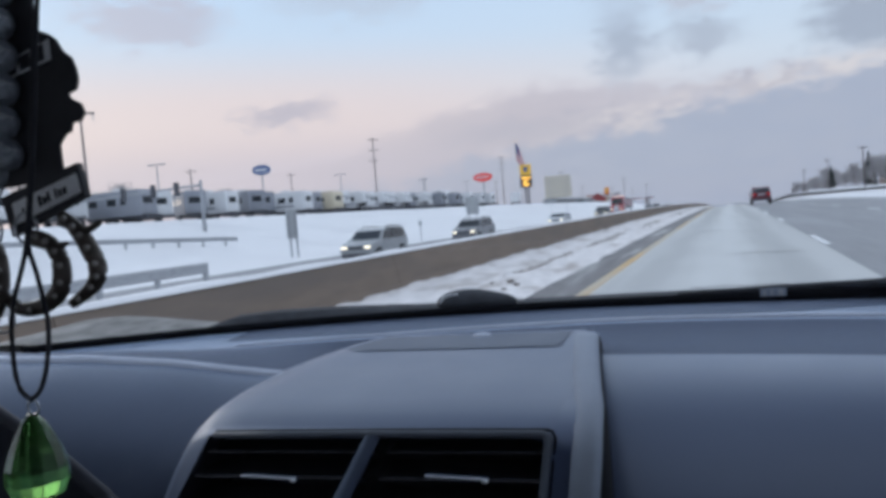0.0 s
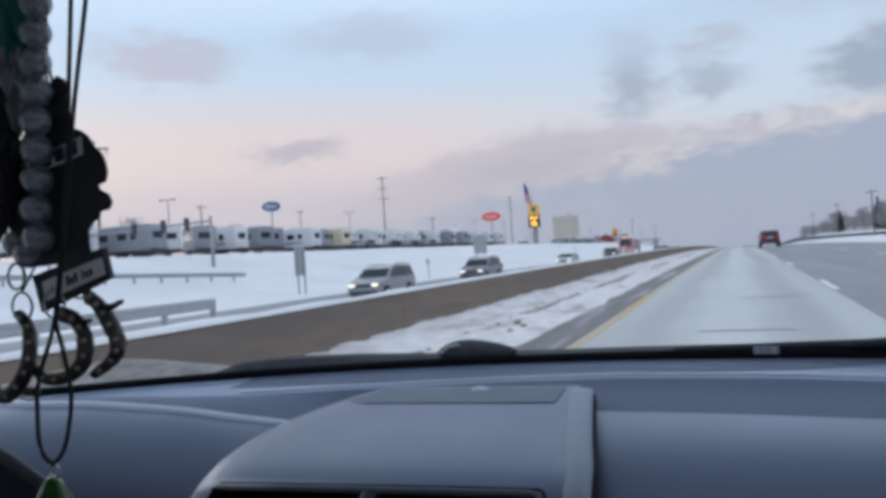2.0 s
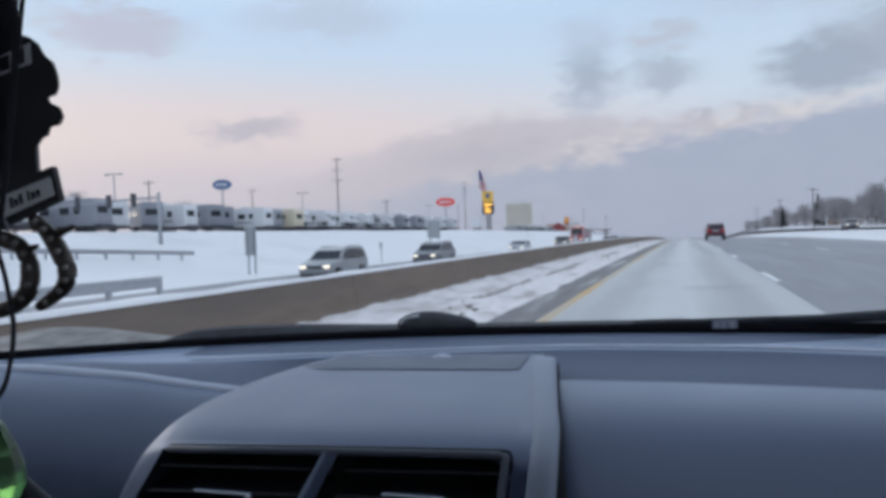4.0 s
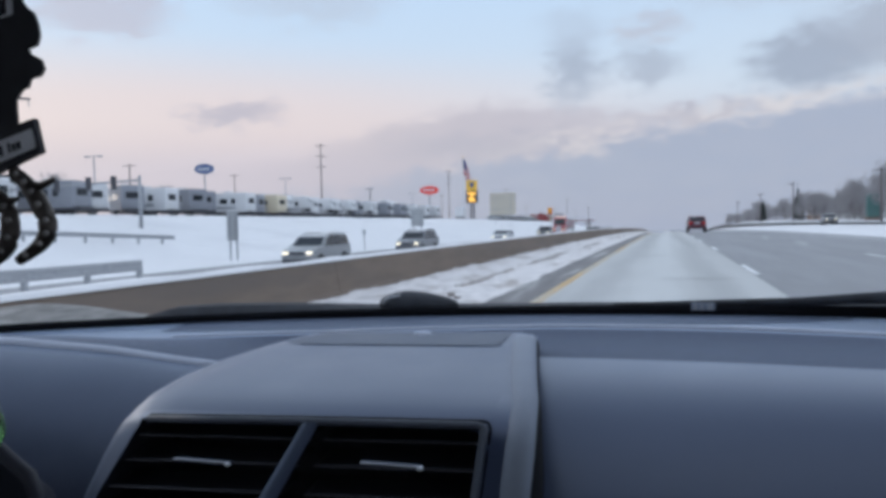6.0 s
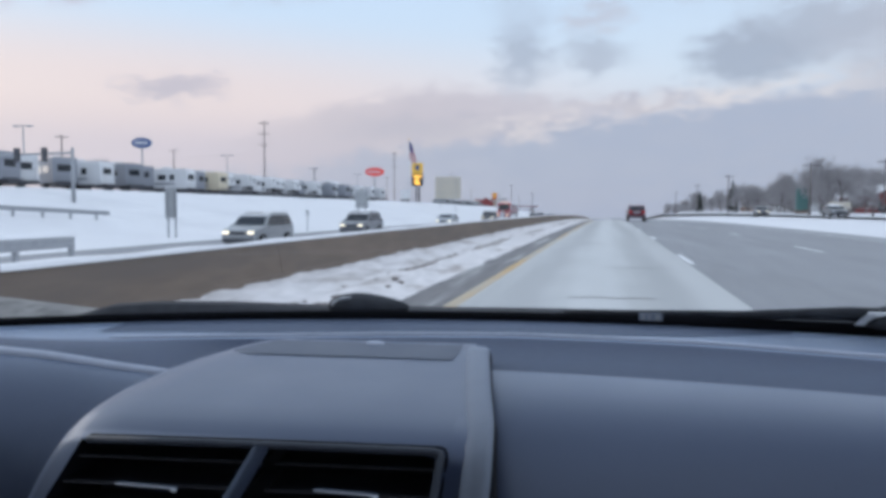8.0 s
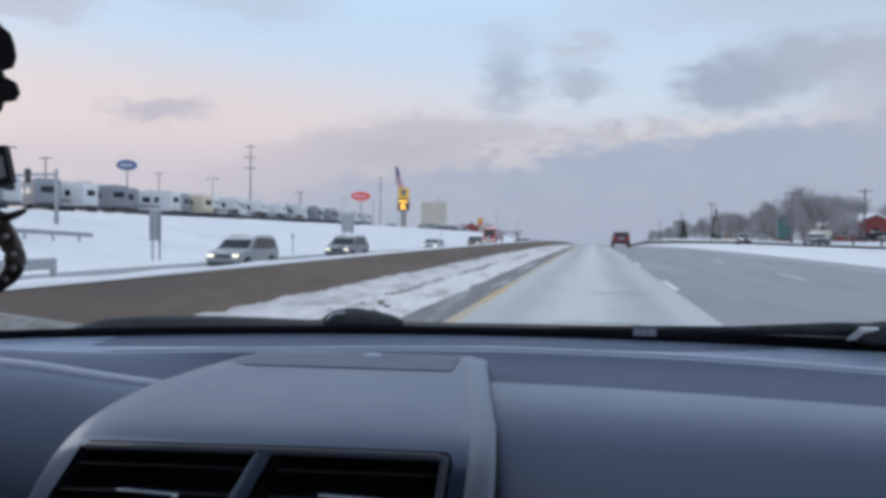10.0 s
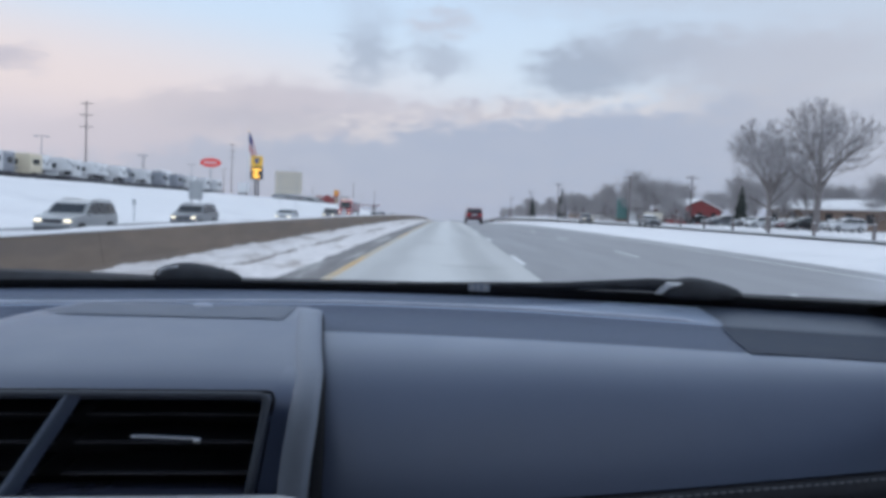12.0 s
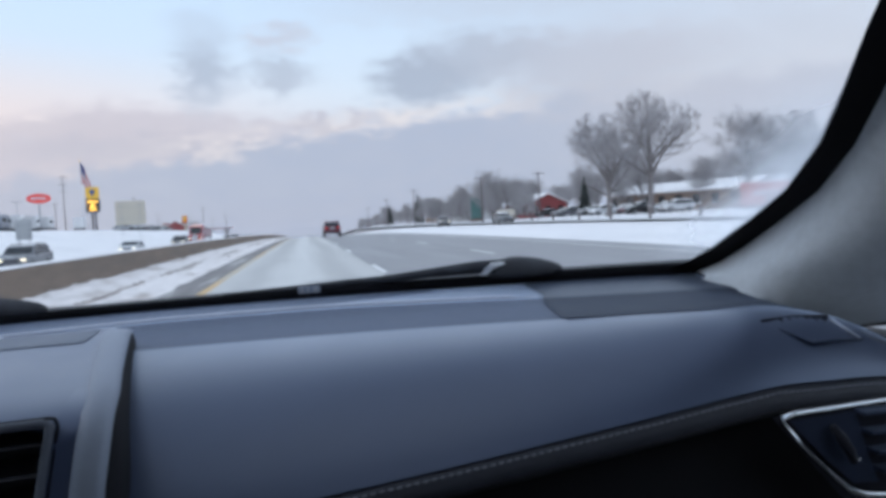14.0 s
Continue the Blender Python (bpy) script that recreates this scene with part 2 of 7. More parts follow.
M["galvanised"] = material("galvanised_steel", (0.36, 0.37, 0.39), 0.5, metal=0.4, vary=0.12, scale=9)
M["pole_wood"] = material("weathered_wood", (0.17, 0.15, 0.15), 0.85, vary=0.2, scale=14, stretch=(1, 1, 0.1))
M["bark"] = material("bark", (0.20, 0.18, 0.178), 0.9, vary=0.25, scale=10, bump=0.5, bump_scale=24, stretch=(1, 1, 0.3), second=(0.5, 0.5, 0.52), second_scale=1.4, second_cut=(0.6, 0.75))
# Twigs are paled, which puts the distant haze into their colour.
M["twig"] = material("haze_pale_twig", (0.40, 0.38, 0.385), 0.9, vary=0.2, scale=2.0, second=(0.40, 0.39, 0.41), second_scale=0.5, second_cut=(0.5, 0.7))
M["conifer"] = material("conifer_needles", (0.05, 0.06, 0.055), 0.9, vary=0.3, scale=3, second=(0.3, 0.31, 0.33), second_scale=1.2, second_cut=(0.6, 0.75))
M["rv_white"] = material("rv_white", (0.68, 0.68, 0.69), 0.45, vary=0.04, scale=1.0, random_tint=0.12)
M["rv_cream"] = material("rv_cream", (0.66, 0.58, 0.44), 0.45, vary=0.04, scale=1.0)
M["rv_grey"] = material("rv_grey", (0.26, 0.27, 0.30), 0.5, vary=0.06, scale=1.0, random_tint=0.2)
M["dark_trim"] = material("dark_trim", (0.06, 0.06, 0.07), 0.5, vary=0.15, scale=5)
M["window"] = material("dark_glass", (0.025, 0.03, 0.035), 0.08, vary=0.1, scale=2)
M["tyre"] = material("tyre_rubber", (0.03, 0.03, 0.032), 0.85, vary=0.2, scale=14)
M["rim"] = material("alloy_rim", (0.42, 0.43, 0.45), 0.35, metal=0.8, vary=0.1, scale=10)
M["chrome"] = material("chrome", (0.75, 0.77, 0.8), 0.18, metal=1.0, vary=0.04, scale=20)
M["sign_back"] = material("sign_back", (0.42, 0.43, 0.44), 0.5, metal=0.3, vary=0.08, scale=4)
M["headlight"] = material("headlight", (0.9, 0.88, 0.8), 0.2, emit=(1.0, 0.86, 0.6), emit_strength=1.4)
M["tail_light"] = material("tail_light", (0.5, 0.02, 0.02), 0.25, emit=(1.0, 0.05, 0.05), emit_strength=0.06)

# ---- mesh tools ----
def mesh_object(name, bm, mat, smooth_shade=False, parent=None, label=""):
    me = bpy.data.meshes.new(name)
    bm.to_mesh(me)
    bm.free()
    if smooth_shade:
        me.polygons.foreach_set("use_smooth", [True] * len(me.polygons))
    for m in (mat if isinstance(mat, (list, tuple)) else [mat]):
        me.materials.append(m)
    ob = new(name, me)
    if parent is not None:
        ob.parent = parent
    if label:
        tagged(ob, label)
    return ob


def part(name, bm, mat, parent, label="", smooth_shade=False):
    return mesh_object(name, bm, mat, smooth_shade, parent, label)


def thing(name, label, category, at=(0, 0, 0), turn=0, group="", kind=""):
    ob = new(name)
    ob.matrix_world = pose(*at, 0, 0, turn)
    return tagged(ob, label, category, group, kind)


def box(a, b, bevel=0.0, segs=2, bm=None, m=None):
    """A bevelled block between two corners, or added to bm."""
    own = bmesh.new()
    bmesh.ops.create_cube(own, size=1)
    for v in own.verts:
        v.co = Vector([(a[i] + b[i]) / 2 + v.co[i] * (b[i] - a[i]) for i in range(3)])
    if bevel:
        bmesh.ops.bevel(own, geom=own.edges[:] + own.verts[:], offset=bevel, segments=segs, profile=0.5, affect="EDGES")
    if m is not None:
        bmesh.ops.transform(own, matrix=m, verts=own.verts)
    return own if bm is None else merge(bm, own)


def merge(bm, other):
    me = bpy.data.meshes.new("tmp")
    other.to_mesh(me)
    other.free()
    bm.from_mesh(me)
    bpy.data.meshes.remove(me)
    return bm


def tube(points, radii, sides=8, bm=None, caps=True):
    """A round bar along points, with a radius at each."""
    bm = bm or bmesh.new()
    pts = [Vector(p) for p in points]
    rings = []
    if not isinstance(radii, (list, tuple)):
        radii = [radii] * len(pts)
    for i, p in enumerate(pts):
        d = (pts[min(i + 1, len(pts) - 1)] - pts[max(i - 1, 0)]).normalized()
        up = Vector((0, 0, 1)) if abs(d.z) < 0.95 else Vector((0, 1, 0))
        u = d.cross(up).normalized()
        w = u.cross(d)
        rings.append([bm.verts.new(p + (u * math.cos(2 * math.pi * k / sides) + w * math.sin(2 * math.pi * k / sides)) * radii[i]) for k in range(sides)])
    for r0, r1 in zip(rings, rings[1:]):
        for k in range(sides):
            bm.faces.new((r0[k], r0[(k + 1) % sides], r1[(k + 1) % sides], r1[k]))
    if caps:
        bm.faces.new(rings[0][::-1])
        bm.faces.new(rings[-1])
    return bm


def grid(rows, bm=None, close=False, flip=False):
    """A surface through rows of points."""
    bm = bm or bmesh.new()
    vs = [[bm.verts.new(p) for p in r] for r in rows]
    for r0, r1 in zip(vs, vs[1:]):
        n = len(r0)
        for k in range(n if close else n - 1):
            q = (r0[k], r0[(k + 1) % n], r1[(k + 1) % n], r1[k])
            bm.faces.new(q[::-1] if flip else q)
    return bm


def prism(poly, axis, lo, hi, bevel=0.0, segs=2, taper=None, bm=None):
    """A polygon of (a, b) pairs drawn out along axis x, y or z, from lo to hi."""
    own = bmesh.new()
    def place(a, b, c):
        return {"x": (c, a, b), "y": (a, c, b), "z": (a, b, c)}[axis]
    bot = [own.verts.new(place(a, b, lo)) for a, b in poly]
    top = [own.verts.new(place(a, b, hi)) for a, b in poly]
    own.faces.new(bot)
    own.faces.new(top[::-1])
    for k in range(len(poly)):
        j = (k + 1) % len(poly)
        own.faces.new((bot[k], top[k], top[j], bot[j]))
    bmesh.ops.recalc_face_normals(own, faces=own.faces)
    if bevel:
        bmesh.ops.bevel(own, geom=own.edges[:], offset=bevel, segments=segs, profile=0.5, affect="EDGES")
    if taper:
        for v in own.verts:
            v.co = taper(v.co)
    return own if bm is None else merge(bm, own)


def disc_prism(cx, cz, rx, rz, y0, y1, n=32, bevel=0.0):
    return prism([(cx + rx * math.cos(2 * math.pi * k / n), cz + rz * math.sin(2 * math.pi * k / n)) for k in range(n)], "y", y0, y1, bevel)


def lerp(a, b, f):
    return a + (b - a) * f


def sstep(x, a, b):
    f = min(1.0, max(0.0, (x - a) / (b - a)))
    return f * f * (3 - 2 * f)


def along(table, x):
    """Piecewise value of a small table of (x, value) pairs."""
    if x <= table[0][0]:
        return table[0][1]
    for (x0, v0), (x1, v1) in zip(table, table[1:]):
        if x <= x1:
            return lerp(v0, v1, (x - x0) / (x1 - x0))
    return table[-1][1]


def drift(y):
    """How far the road has swung to the right of the car's own line."""
    return 0.014 * y


def fall(y):
    """The long gentle fall of the land along the road."""
    d = min(max(0.0, y - 30), 560)
    return -4e-5 * d * d


def road_z(y):
    """Height of the road: level, then over a crest."""
    d = min(max(0.0, y - 15), 330)
    return -6.8e-5 * d * d


def ground_z(x, y):
    return land_z(x - drift(y), y) - 0.02 * max(0.0, y - 360)


def land_z(x, y):
    r, w = road_z(y), fall(y)
    if x > -4.3:
        if x < 10.4:
            return r - 0.12
        out = 0.25 * w + 0.25 + 0.008 * min(max(x - 30, 0), 90)
        z = lerp(r + 0.05, out, sstep(x, 14, 34))
        return lerp(r - 0.12, z, sstep(x, 10.4, 11.6)) + 0.05 * noise.noise((x * 0.2, y * 0.12, 0))
    high = 3.0 + 0.35 * w
    low = w - 0.9
    if x > -15:
        return lerp(r - 0.12, low, sstep(-x, 5.2, 14)) + 0.06 * noise.noise((x * 0.35, y * 0.1, 4)) * sstep(-x, 5, 7)
    if x > -24.5:
        return low - 0.12
    return lerp(low - 0.12 if x > -25 else low, high, sstep(-x, 27, 53)) + 0.10 * noise.noise((x * 0.12, y * 0.06, 9))

# ---- ground and roads ----
def spaced(lo, hi, near, grow, first):
    """Positions from lo to hi, close together near the given place and wider apart away from it."""
    out, x, s = [near], near, first
    while x < hi:
        x, s = x + s, s * grow
        out.append(min(x, hi))
    x, s = near, first
    while x > lo:
        x, s = x - s, s * grow
        out.insert(0, max(x, lo))
    return out


gx = sorted(set(spaced(-1800, 1800, 0, 1.07, 1.2) + [-4.3, -4.9, -15, -15.05, -24.45, -24.5, 10.4, 11.0, 11.6]))
gy = spaced(-60, 3600, 10, 1.05, 2.2)
g_rows = [[(x + drift(y), y, ground_z(x + drift(y), y)) for x in gx] for y in gy]
ground = mesh_object("ground", grid(g_rows, flip=False), M["snow"], True)
tagged(ground, "open ground under smooth undisturbed white snow", "ground", kind="structure")

ry = [y for y in spaced(-40, 600, 10, 1.06, 2.0)]


def strip(name, x0, x1, lift, mat, label, cols=2, rise=road_z):
    xs = [lerp(x0, x1, k / (cols - 1)) for k in range(cols)]
    bm = grid([[(x + drift(y), y, rise(y) + lift) for x in xs] for y in ry])
    return tagged(mesh_object(name, bm, mat, True), label, "road", kind="structure")


strip("road_1", -1.98, 1.52, 0.0, M["lane"], "pale salt-stained concrete fast lane with worn wheel tracks")
strip("road_2", 1.52, 10.5, 0.0, M["asphalt"], "grey salted asphalt of the two right lanes and shoulder")
strip("shoulder", -2.75, -1.98, 0.0, M["shoulder"], "narrow dark wet asphalt shoulder beside the yellow line")
strip("road_3", -24.4, -15.1, 0.0, M["asphalt"], "oncoming carriageway of salted grey asphalt, partly snowy", rise=lambda y: fall(y) - 0.9)
strip("edge_line_yellow", -1.97, -1.81, 0.004, M["yellow_line"], "worn yellow edge line along the fast lane")
strip("edge_line_white", 9.1, 9.22, 0.004, M["white_line"], "faded white edge line along the right lane")

# frontage road
fx = (24.5, 29.0)
bm = grid([[(x + drift(y), y, max(ground_z(x + drift(y), y) for x in fx) + 0.05) for x in fx] for y in ry if y > 10])
tagged(mesh_object("road_4", bm, M["asphalt"], True), "narrow grey frontage road between two snowy verges", "road", kind="structure")

# lane dashes, each a piece of paint
lane_marks = {1.60: thing("lane_marking", "broken white line of painted dashes between the lanes", "road marking", kind="structure"),
              5.4: thing("lane_marking", "broken white line of painted dashes between the right lanes", "road marking", kind="structure")}
for x, parent in lane_marks.items():
    for k in range(14):
        y0 = 3.5 + 12.2 * k + (0 if x < 2 else 5.0)
        bm = grid([[(xx + drift(y0 + f * 3.05), y0 + f * 3.05, road_z(y0 + f * 3.05) + 0.005) for xx in (x - 0.06, x + 0.06)] for f in (0, 0.25, 0.5, 0.75, 1)])
        part("dash", bm, M["white_line"], parent)

# tar seams and small debris across the pale lane
for y0, x0, x1 in ((9.6, -0.6, 0.5), (14.5, -0.2, 1.1), (24, -1.2, 0.1), (38, -0.5, 1.2)):
    bm = grid([[(lerp(x0, x1, k / 8) + drift(y0), y0 + s + 0.05 * math.sin(k * 1.7 + y0), road_z(y0) + 0.004) for k in range(9)] for s in (-0.04, 0.05)])
    tagged(mesh_object("tar_seam", bm, M["shoulder"]), "short dark tar-filled seam across the pale lane", "road seam", kind="structure")

# ---- snow bank along the barrier ----
def bank_z(x, y):
    f = (x + 4.95) / 2.3
    hump = 0.10 * math.exp(-((f - 0.12) / 0.22) ** 2) + 0.08 * math.exp(-((f - 0.72) / 0.18) ** 2)
    lump = 0.5 + 0.9 * abs(noise.noise((x * 1.6, y * 0.7, 2))) + 0.6 * noise.noise((x * 4, y * 2.2, 5)) + 0.45 * noise.noise((x * 9, y * 6.5, 3))
    trough = -0.05 * math.exp(-((f - 0.45) / 0.1) ** 2)
    edge = sstep(1 - f, 0.0, 0.16)
    return road_z(y) + (hump * lump + trough + 0.02) * edge + 0.002


by = spaced(-10, 420, 6, 1.025, 0.12)
bx = [-5.12 + 2.5 * k / 26 for k in range(27)]
bm = grid([[(x + drift(y) + (0.10 * noise.noise((y * 0.8, 1, 3)) if x > -3.1 else 0), y, bank_z(x, y)) for x in bx] for y in by])
tagged(mesh_object("snow_bank", bm, M["snow_dirty"], True), "ploughed lumpy snow bank with brown slush along the barrier", "snow bank", kind="stuff")
bm = bmesh.new()
rnd = random.Random(4)
for k in range(60):
    y = 4 + 90 * rnd.random() ** 1.7
    x = rnd.choice((-3.65, -3.60, -3.5, -3.1)) + rnd.gauss(0, 0.06)
    r = rnd.uniform(0.025, 0.07)
    own = bmesh.new()
    bmesh.ops.create_icosphere(own, subdivisions=1, radius=r)
    for v in own.verts:
        v.co = Vector((v.co.x * rnd.uniform(0.8, 1.3), v.co.y * rnd.uniform(1.2, 2.6), v.co.z * 0.5)) + Vector((x + drift(y), y, bank_z(x, y) + r * 0.2))
    merge(bm, own)
def streak_edge(y):
    """Half width of the slush streak; it swells, thins and breaks off."""
    n = noise.noise((y * 0.16, 7, 1)) + 0.5 * noise.noise((y * 0.9, 3, 8)) + 0.3 * noise.noise((y * 3.1, 1, 4))
    return 0.05 + 0.30 * n


sy = spaced(3, 110, 6, 1.012, 0.07)
rows = []
for y in sy:
    half = streak_edge(y)
    sunk = -0.15 if half < 0.03 else 0.0
    half = max(half, 0.03)
    mid = -3.45 + 0.10 * noise.noise((y * 0.12, 2, 9)) + 0.05 * noise.noise((y * 0.8, 5, 2))
    rows.append([(mid + half * f + drift(y), y, bank_z(mid + half * f, y) + sunk + 0.045 * (1 - f * f) + 0.05 * (1 - abs(f)) * noise.noise((f * 2, y * 4, 6)) - 0.004 * (abs(f) > 0.9)) for f in (-1, -0.6, -0.25, 0.1, 0.45, 0.8, 1)])
tagged(mesh_object("slush_streak", grid(rows), M["slush"], True), "long brown-grey streak of slush along the snow bank", "slush", kind="stuff")
tagged(mesh_object("slush_clumps", bm, [M["slush"]], True), "scattered dirty slush clumps on the snow bank", "slush", kind="stuff")

# ---- median barrier ----
prof = [(-4.84, -0.2), (-4.84, 0.02), (-4.94, 0.16), (-5.02, 0.59), (-5.04, 0.62), (-5.22, 0.62), (-5.24, 0.59), (-5.32, 0.16), (-5.42, 0.0), (-5.42, -0.9)]
barrier = thing("median_barrier", "long brown stained concrete median barrier capped with snow", "barrier", kind="structure")
seg = 6.1
for k in range(40):
    y0, y1 = -14 + seg * k, -14 + seg * (k + 1) - 0.012
    bm = grid([[(x + drift(y), y, z + road_z(y)) for x, z in prof] for y in (y0, lerp(y0, y1, 0.5), y1)], flip=True)
    bm.faces.new([v for v in bm.verts if abs(v.co.y - y0) < 1e-5][::-1])
    part("barrier_segment", bm, M["barrier"], barrier)
far = [230 + 10 * k for k in range(14)]
part("barrier_run", grid([[(x + drift(y), y, z + road_z(y)) for x, z in prof] for y in far], flip=True), M["barrier"], barrier)
cap_x = [-5.01, -5.03, -5.08, -5.15, -5.21, -5.25]
bm = grid([[(x + drift(y) + 0.012 * noise.noise((y * 2.1, k, 0)), y, road_z(y) + 0.612 + (0.0 if k in (0, 5) else 0.045 + 0.022 * noise.noise((y * 0.9, k * 0.4, 7)))) for k, x in enumerate(cap_x)] for y in spaced(-12, 380, 5, 1.03, 0.25)])
part("snow_cap", bm, M["snow"], barrier, "thin ridge of snow lying on the barrier", True)

# ---- the car that carries the camera: dashboard, vents, windscreen ----
# One plastic in several tones; each colour holds some of its face's lighting.
M["dash"] = material("dash_plastic", (0.062, 0.076, 0.116), 0.42, vary=0.05, scale=30, bump=0.06, bump_scale=900, spec=0.75, second=(0.085, 0.100, 0.142), second_scale=5, second_cut=(0.45, 0.7))
M["dash_pad"] = material("dash_pad", (0.048, 0.061, 0.102), 0.37, vary=0.05, scale=14, spec=0.9, second=(0.054, 0.068, 0.112), second_scale=5, second_cut=(0.45, 0.7))
M["hood"] = material("hood_plastic", (0.038, 0.050, 0.092), 0.38, vary=0.05, scale=14, spec=0.95, second=(0.044, 0.057, 0.102), second_scale=6, second_cut=(0.45, 0.7))
# Pale plastic; on the creases its colour stands in for the highlight.
M["lip"] = material("pale_highlight_plastic", (0.46, 0.485, 0.56), 0.45, vary=0.05, scale=30, bump=0.06, bump_scale=900, spec=0.6)
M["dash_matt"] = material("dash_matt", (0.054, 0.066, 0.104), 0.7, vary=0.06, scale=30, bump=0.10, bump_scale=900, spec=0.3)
# Pale grey that stands in for the glint on the wiper mounts.
M["glint_grey"] = material("glint_metal", (0.55, 0.56, 0.58), 0.35, vary=0.1, scale=60)
M["hood_trim"] = material("hood_trim", (0.20, 0.22, 0.265), 0.55, vary=0.06, scale=25, bump=0.08, bump_scale=700)
M["rim_grey"] = material("rim_grey", (0.080, 0.092, 0.120), 0.5, vary=0.06, scale=40)
# Paler than the slats, to paint the highlight along their front edges.
M["slat_edge"] = material("slat_edge", (0.075, 0.072, 0.080), 0.45, vary=0.08, scale=60)
M["bright_edge"] = material("tab_bright_metal", (0.72, 0.74, 0.78), 0.42, metal=0.35, vary=0.05, scale=60)
M["panel_trim"] = material("panel_trim", (0.022, 0.028, 0.050), 0.5, vary=0.06, scale=25)
M["black_plastic"] = material("black_plastic", (0.019, 0.020, 0.029), 0.55, vary=0.2, scale=30, spec=0.22)
M["cap"] = material("dark_patch_plastic", (0.013, 0.017, 0.030), 0.5, vary=0.08, scale=30, bump=0.08, bump_scale=900)
M["black_soft"] = material("black_soft_plastic", (0.013, 0.018, 0.034), 0.7, vary=0.1, scale=30, spec=0.3)
M["band"] = material("stitched_band", (0.030, 0.033, 0.046), 0.6, vary=0.1, scale=60, bump=0.3, bump_scale=500)
M["thread"] = material("grey_thread", (0.19, 0.20, 0.24), 0.7, vary=0.1, scale=200)
M["frit"] = material("black_border", (0.005, 0.005, 0.007), 0.7, spec=0.15, vary=0.1, scale=20)
M["pillar"] = material("pillar_fabric", (0.46, 0.50, 0.535), 0.85, vary=0.05, scale=90, bump=0.2, bump_scale=500)
M["cabin"] = material("cabin_lining", (0.045, 0.045, 0.05), 0.9, vary=0.08, scale=20)
M["screen"] = material("screen_glass", (0.048, 0.056, 0.090), 0.25, vary=0.1, scale=8)
M["hood_paint"] = material("salty_paint", (0.17, 0.162, 0.155), 0.75, vary=0.38, scale=45, second=(0.30, 0.29, 0.275), second_scale=16, second_cut=(0.42, 0.66), bump=0.5, bump_scale=90, stretch=(1, 0.45, 1))
M["wet_black"] = material("cowl_plastic", (0.034, 0.036, 0.042), 0.75, vary=0.25, scale=40, bump=0.2, bump_scale=200, spec=0.2)
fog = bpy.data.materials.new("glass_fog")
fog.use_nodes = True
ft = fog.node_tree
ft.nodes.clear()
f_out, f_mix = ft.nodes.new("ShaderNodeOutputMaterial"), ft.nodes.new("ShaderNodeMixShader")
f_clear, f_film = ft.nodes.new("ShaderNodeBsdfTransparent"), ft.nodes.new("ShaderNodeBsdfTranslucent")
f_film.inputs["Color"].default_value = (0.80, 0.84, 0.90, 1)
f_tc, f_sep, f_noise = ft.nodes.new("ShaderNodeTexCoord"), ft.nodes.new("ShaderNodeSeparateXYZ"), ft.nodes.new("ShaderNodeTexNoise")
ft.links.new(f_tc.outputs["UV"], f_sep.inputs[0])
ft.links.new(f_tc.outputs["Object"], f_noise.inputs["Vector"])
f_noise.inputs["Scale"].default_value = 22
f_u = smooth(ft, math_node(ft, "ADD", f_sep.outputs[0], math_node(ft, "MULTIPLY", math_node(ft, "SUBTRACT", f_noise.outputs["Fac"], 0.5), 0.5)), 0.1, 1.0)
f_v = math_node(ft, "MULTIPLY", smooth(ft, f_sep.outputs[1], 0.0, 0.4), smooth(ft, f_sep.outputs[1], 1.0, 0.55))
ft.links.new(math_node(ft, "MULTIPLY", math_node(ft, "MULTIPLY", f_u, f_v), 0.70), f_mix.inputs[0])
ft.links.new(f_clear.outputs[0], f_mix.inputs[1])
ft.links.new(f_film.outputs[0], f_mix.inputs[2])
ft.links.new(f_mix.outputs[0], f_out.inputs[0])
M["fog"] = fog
M["glass"] = pane_material("windscreen_glass", (0.97, 0.98, 0.98), 0.03)

def ball_at(r, vec):
    bm = bmesh.new()
    bmesh.ops.create_uvsphere(bm, u_segments=10, v_segments=6, radius=r)
    bmesh.ops.translate(bm, verts=bm.verts, vec=Vector(vec))
    return bm


# Blue specular and sheen tints put the sky's reflection into the plastics.
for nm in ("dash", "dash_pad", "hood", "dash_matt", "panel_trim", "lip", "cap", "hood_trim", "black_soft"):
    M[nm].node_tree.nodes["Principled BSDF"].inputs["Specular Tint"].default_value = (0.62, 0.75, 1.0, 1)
# Sheen, weighted for each surface, paints the brightening of the flat tops.
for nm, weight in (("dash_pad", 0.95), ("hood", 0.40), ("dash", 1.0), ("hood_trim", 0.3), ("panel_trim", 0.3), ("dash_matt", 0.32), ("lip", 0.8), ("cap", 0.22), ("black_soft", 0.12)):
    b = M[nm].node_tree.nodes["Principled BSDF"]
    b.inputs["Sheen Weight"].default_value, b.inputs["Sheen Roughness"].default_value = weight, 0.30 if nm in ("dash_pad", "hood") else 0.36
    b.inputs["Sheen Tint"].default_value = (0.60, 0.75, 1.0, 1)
XC, TILT = -0.335, 0.0245


def base_y(x):
    return 1.13 - 0.295 * (x - XC) ** 2


def base_z(x):
    return 1.003 + TILT * (x - XC)


car = thing("car_interior", "front cabin of a sedan with blue-grey dashboard, vents and windscreen", "car")
xs_l = [-1.15 + 0.68 * k / 34 for k in range(35)]


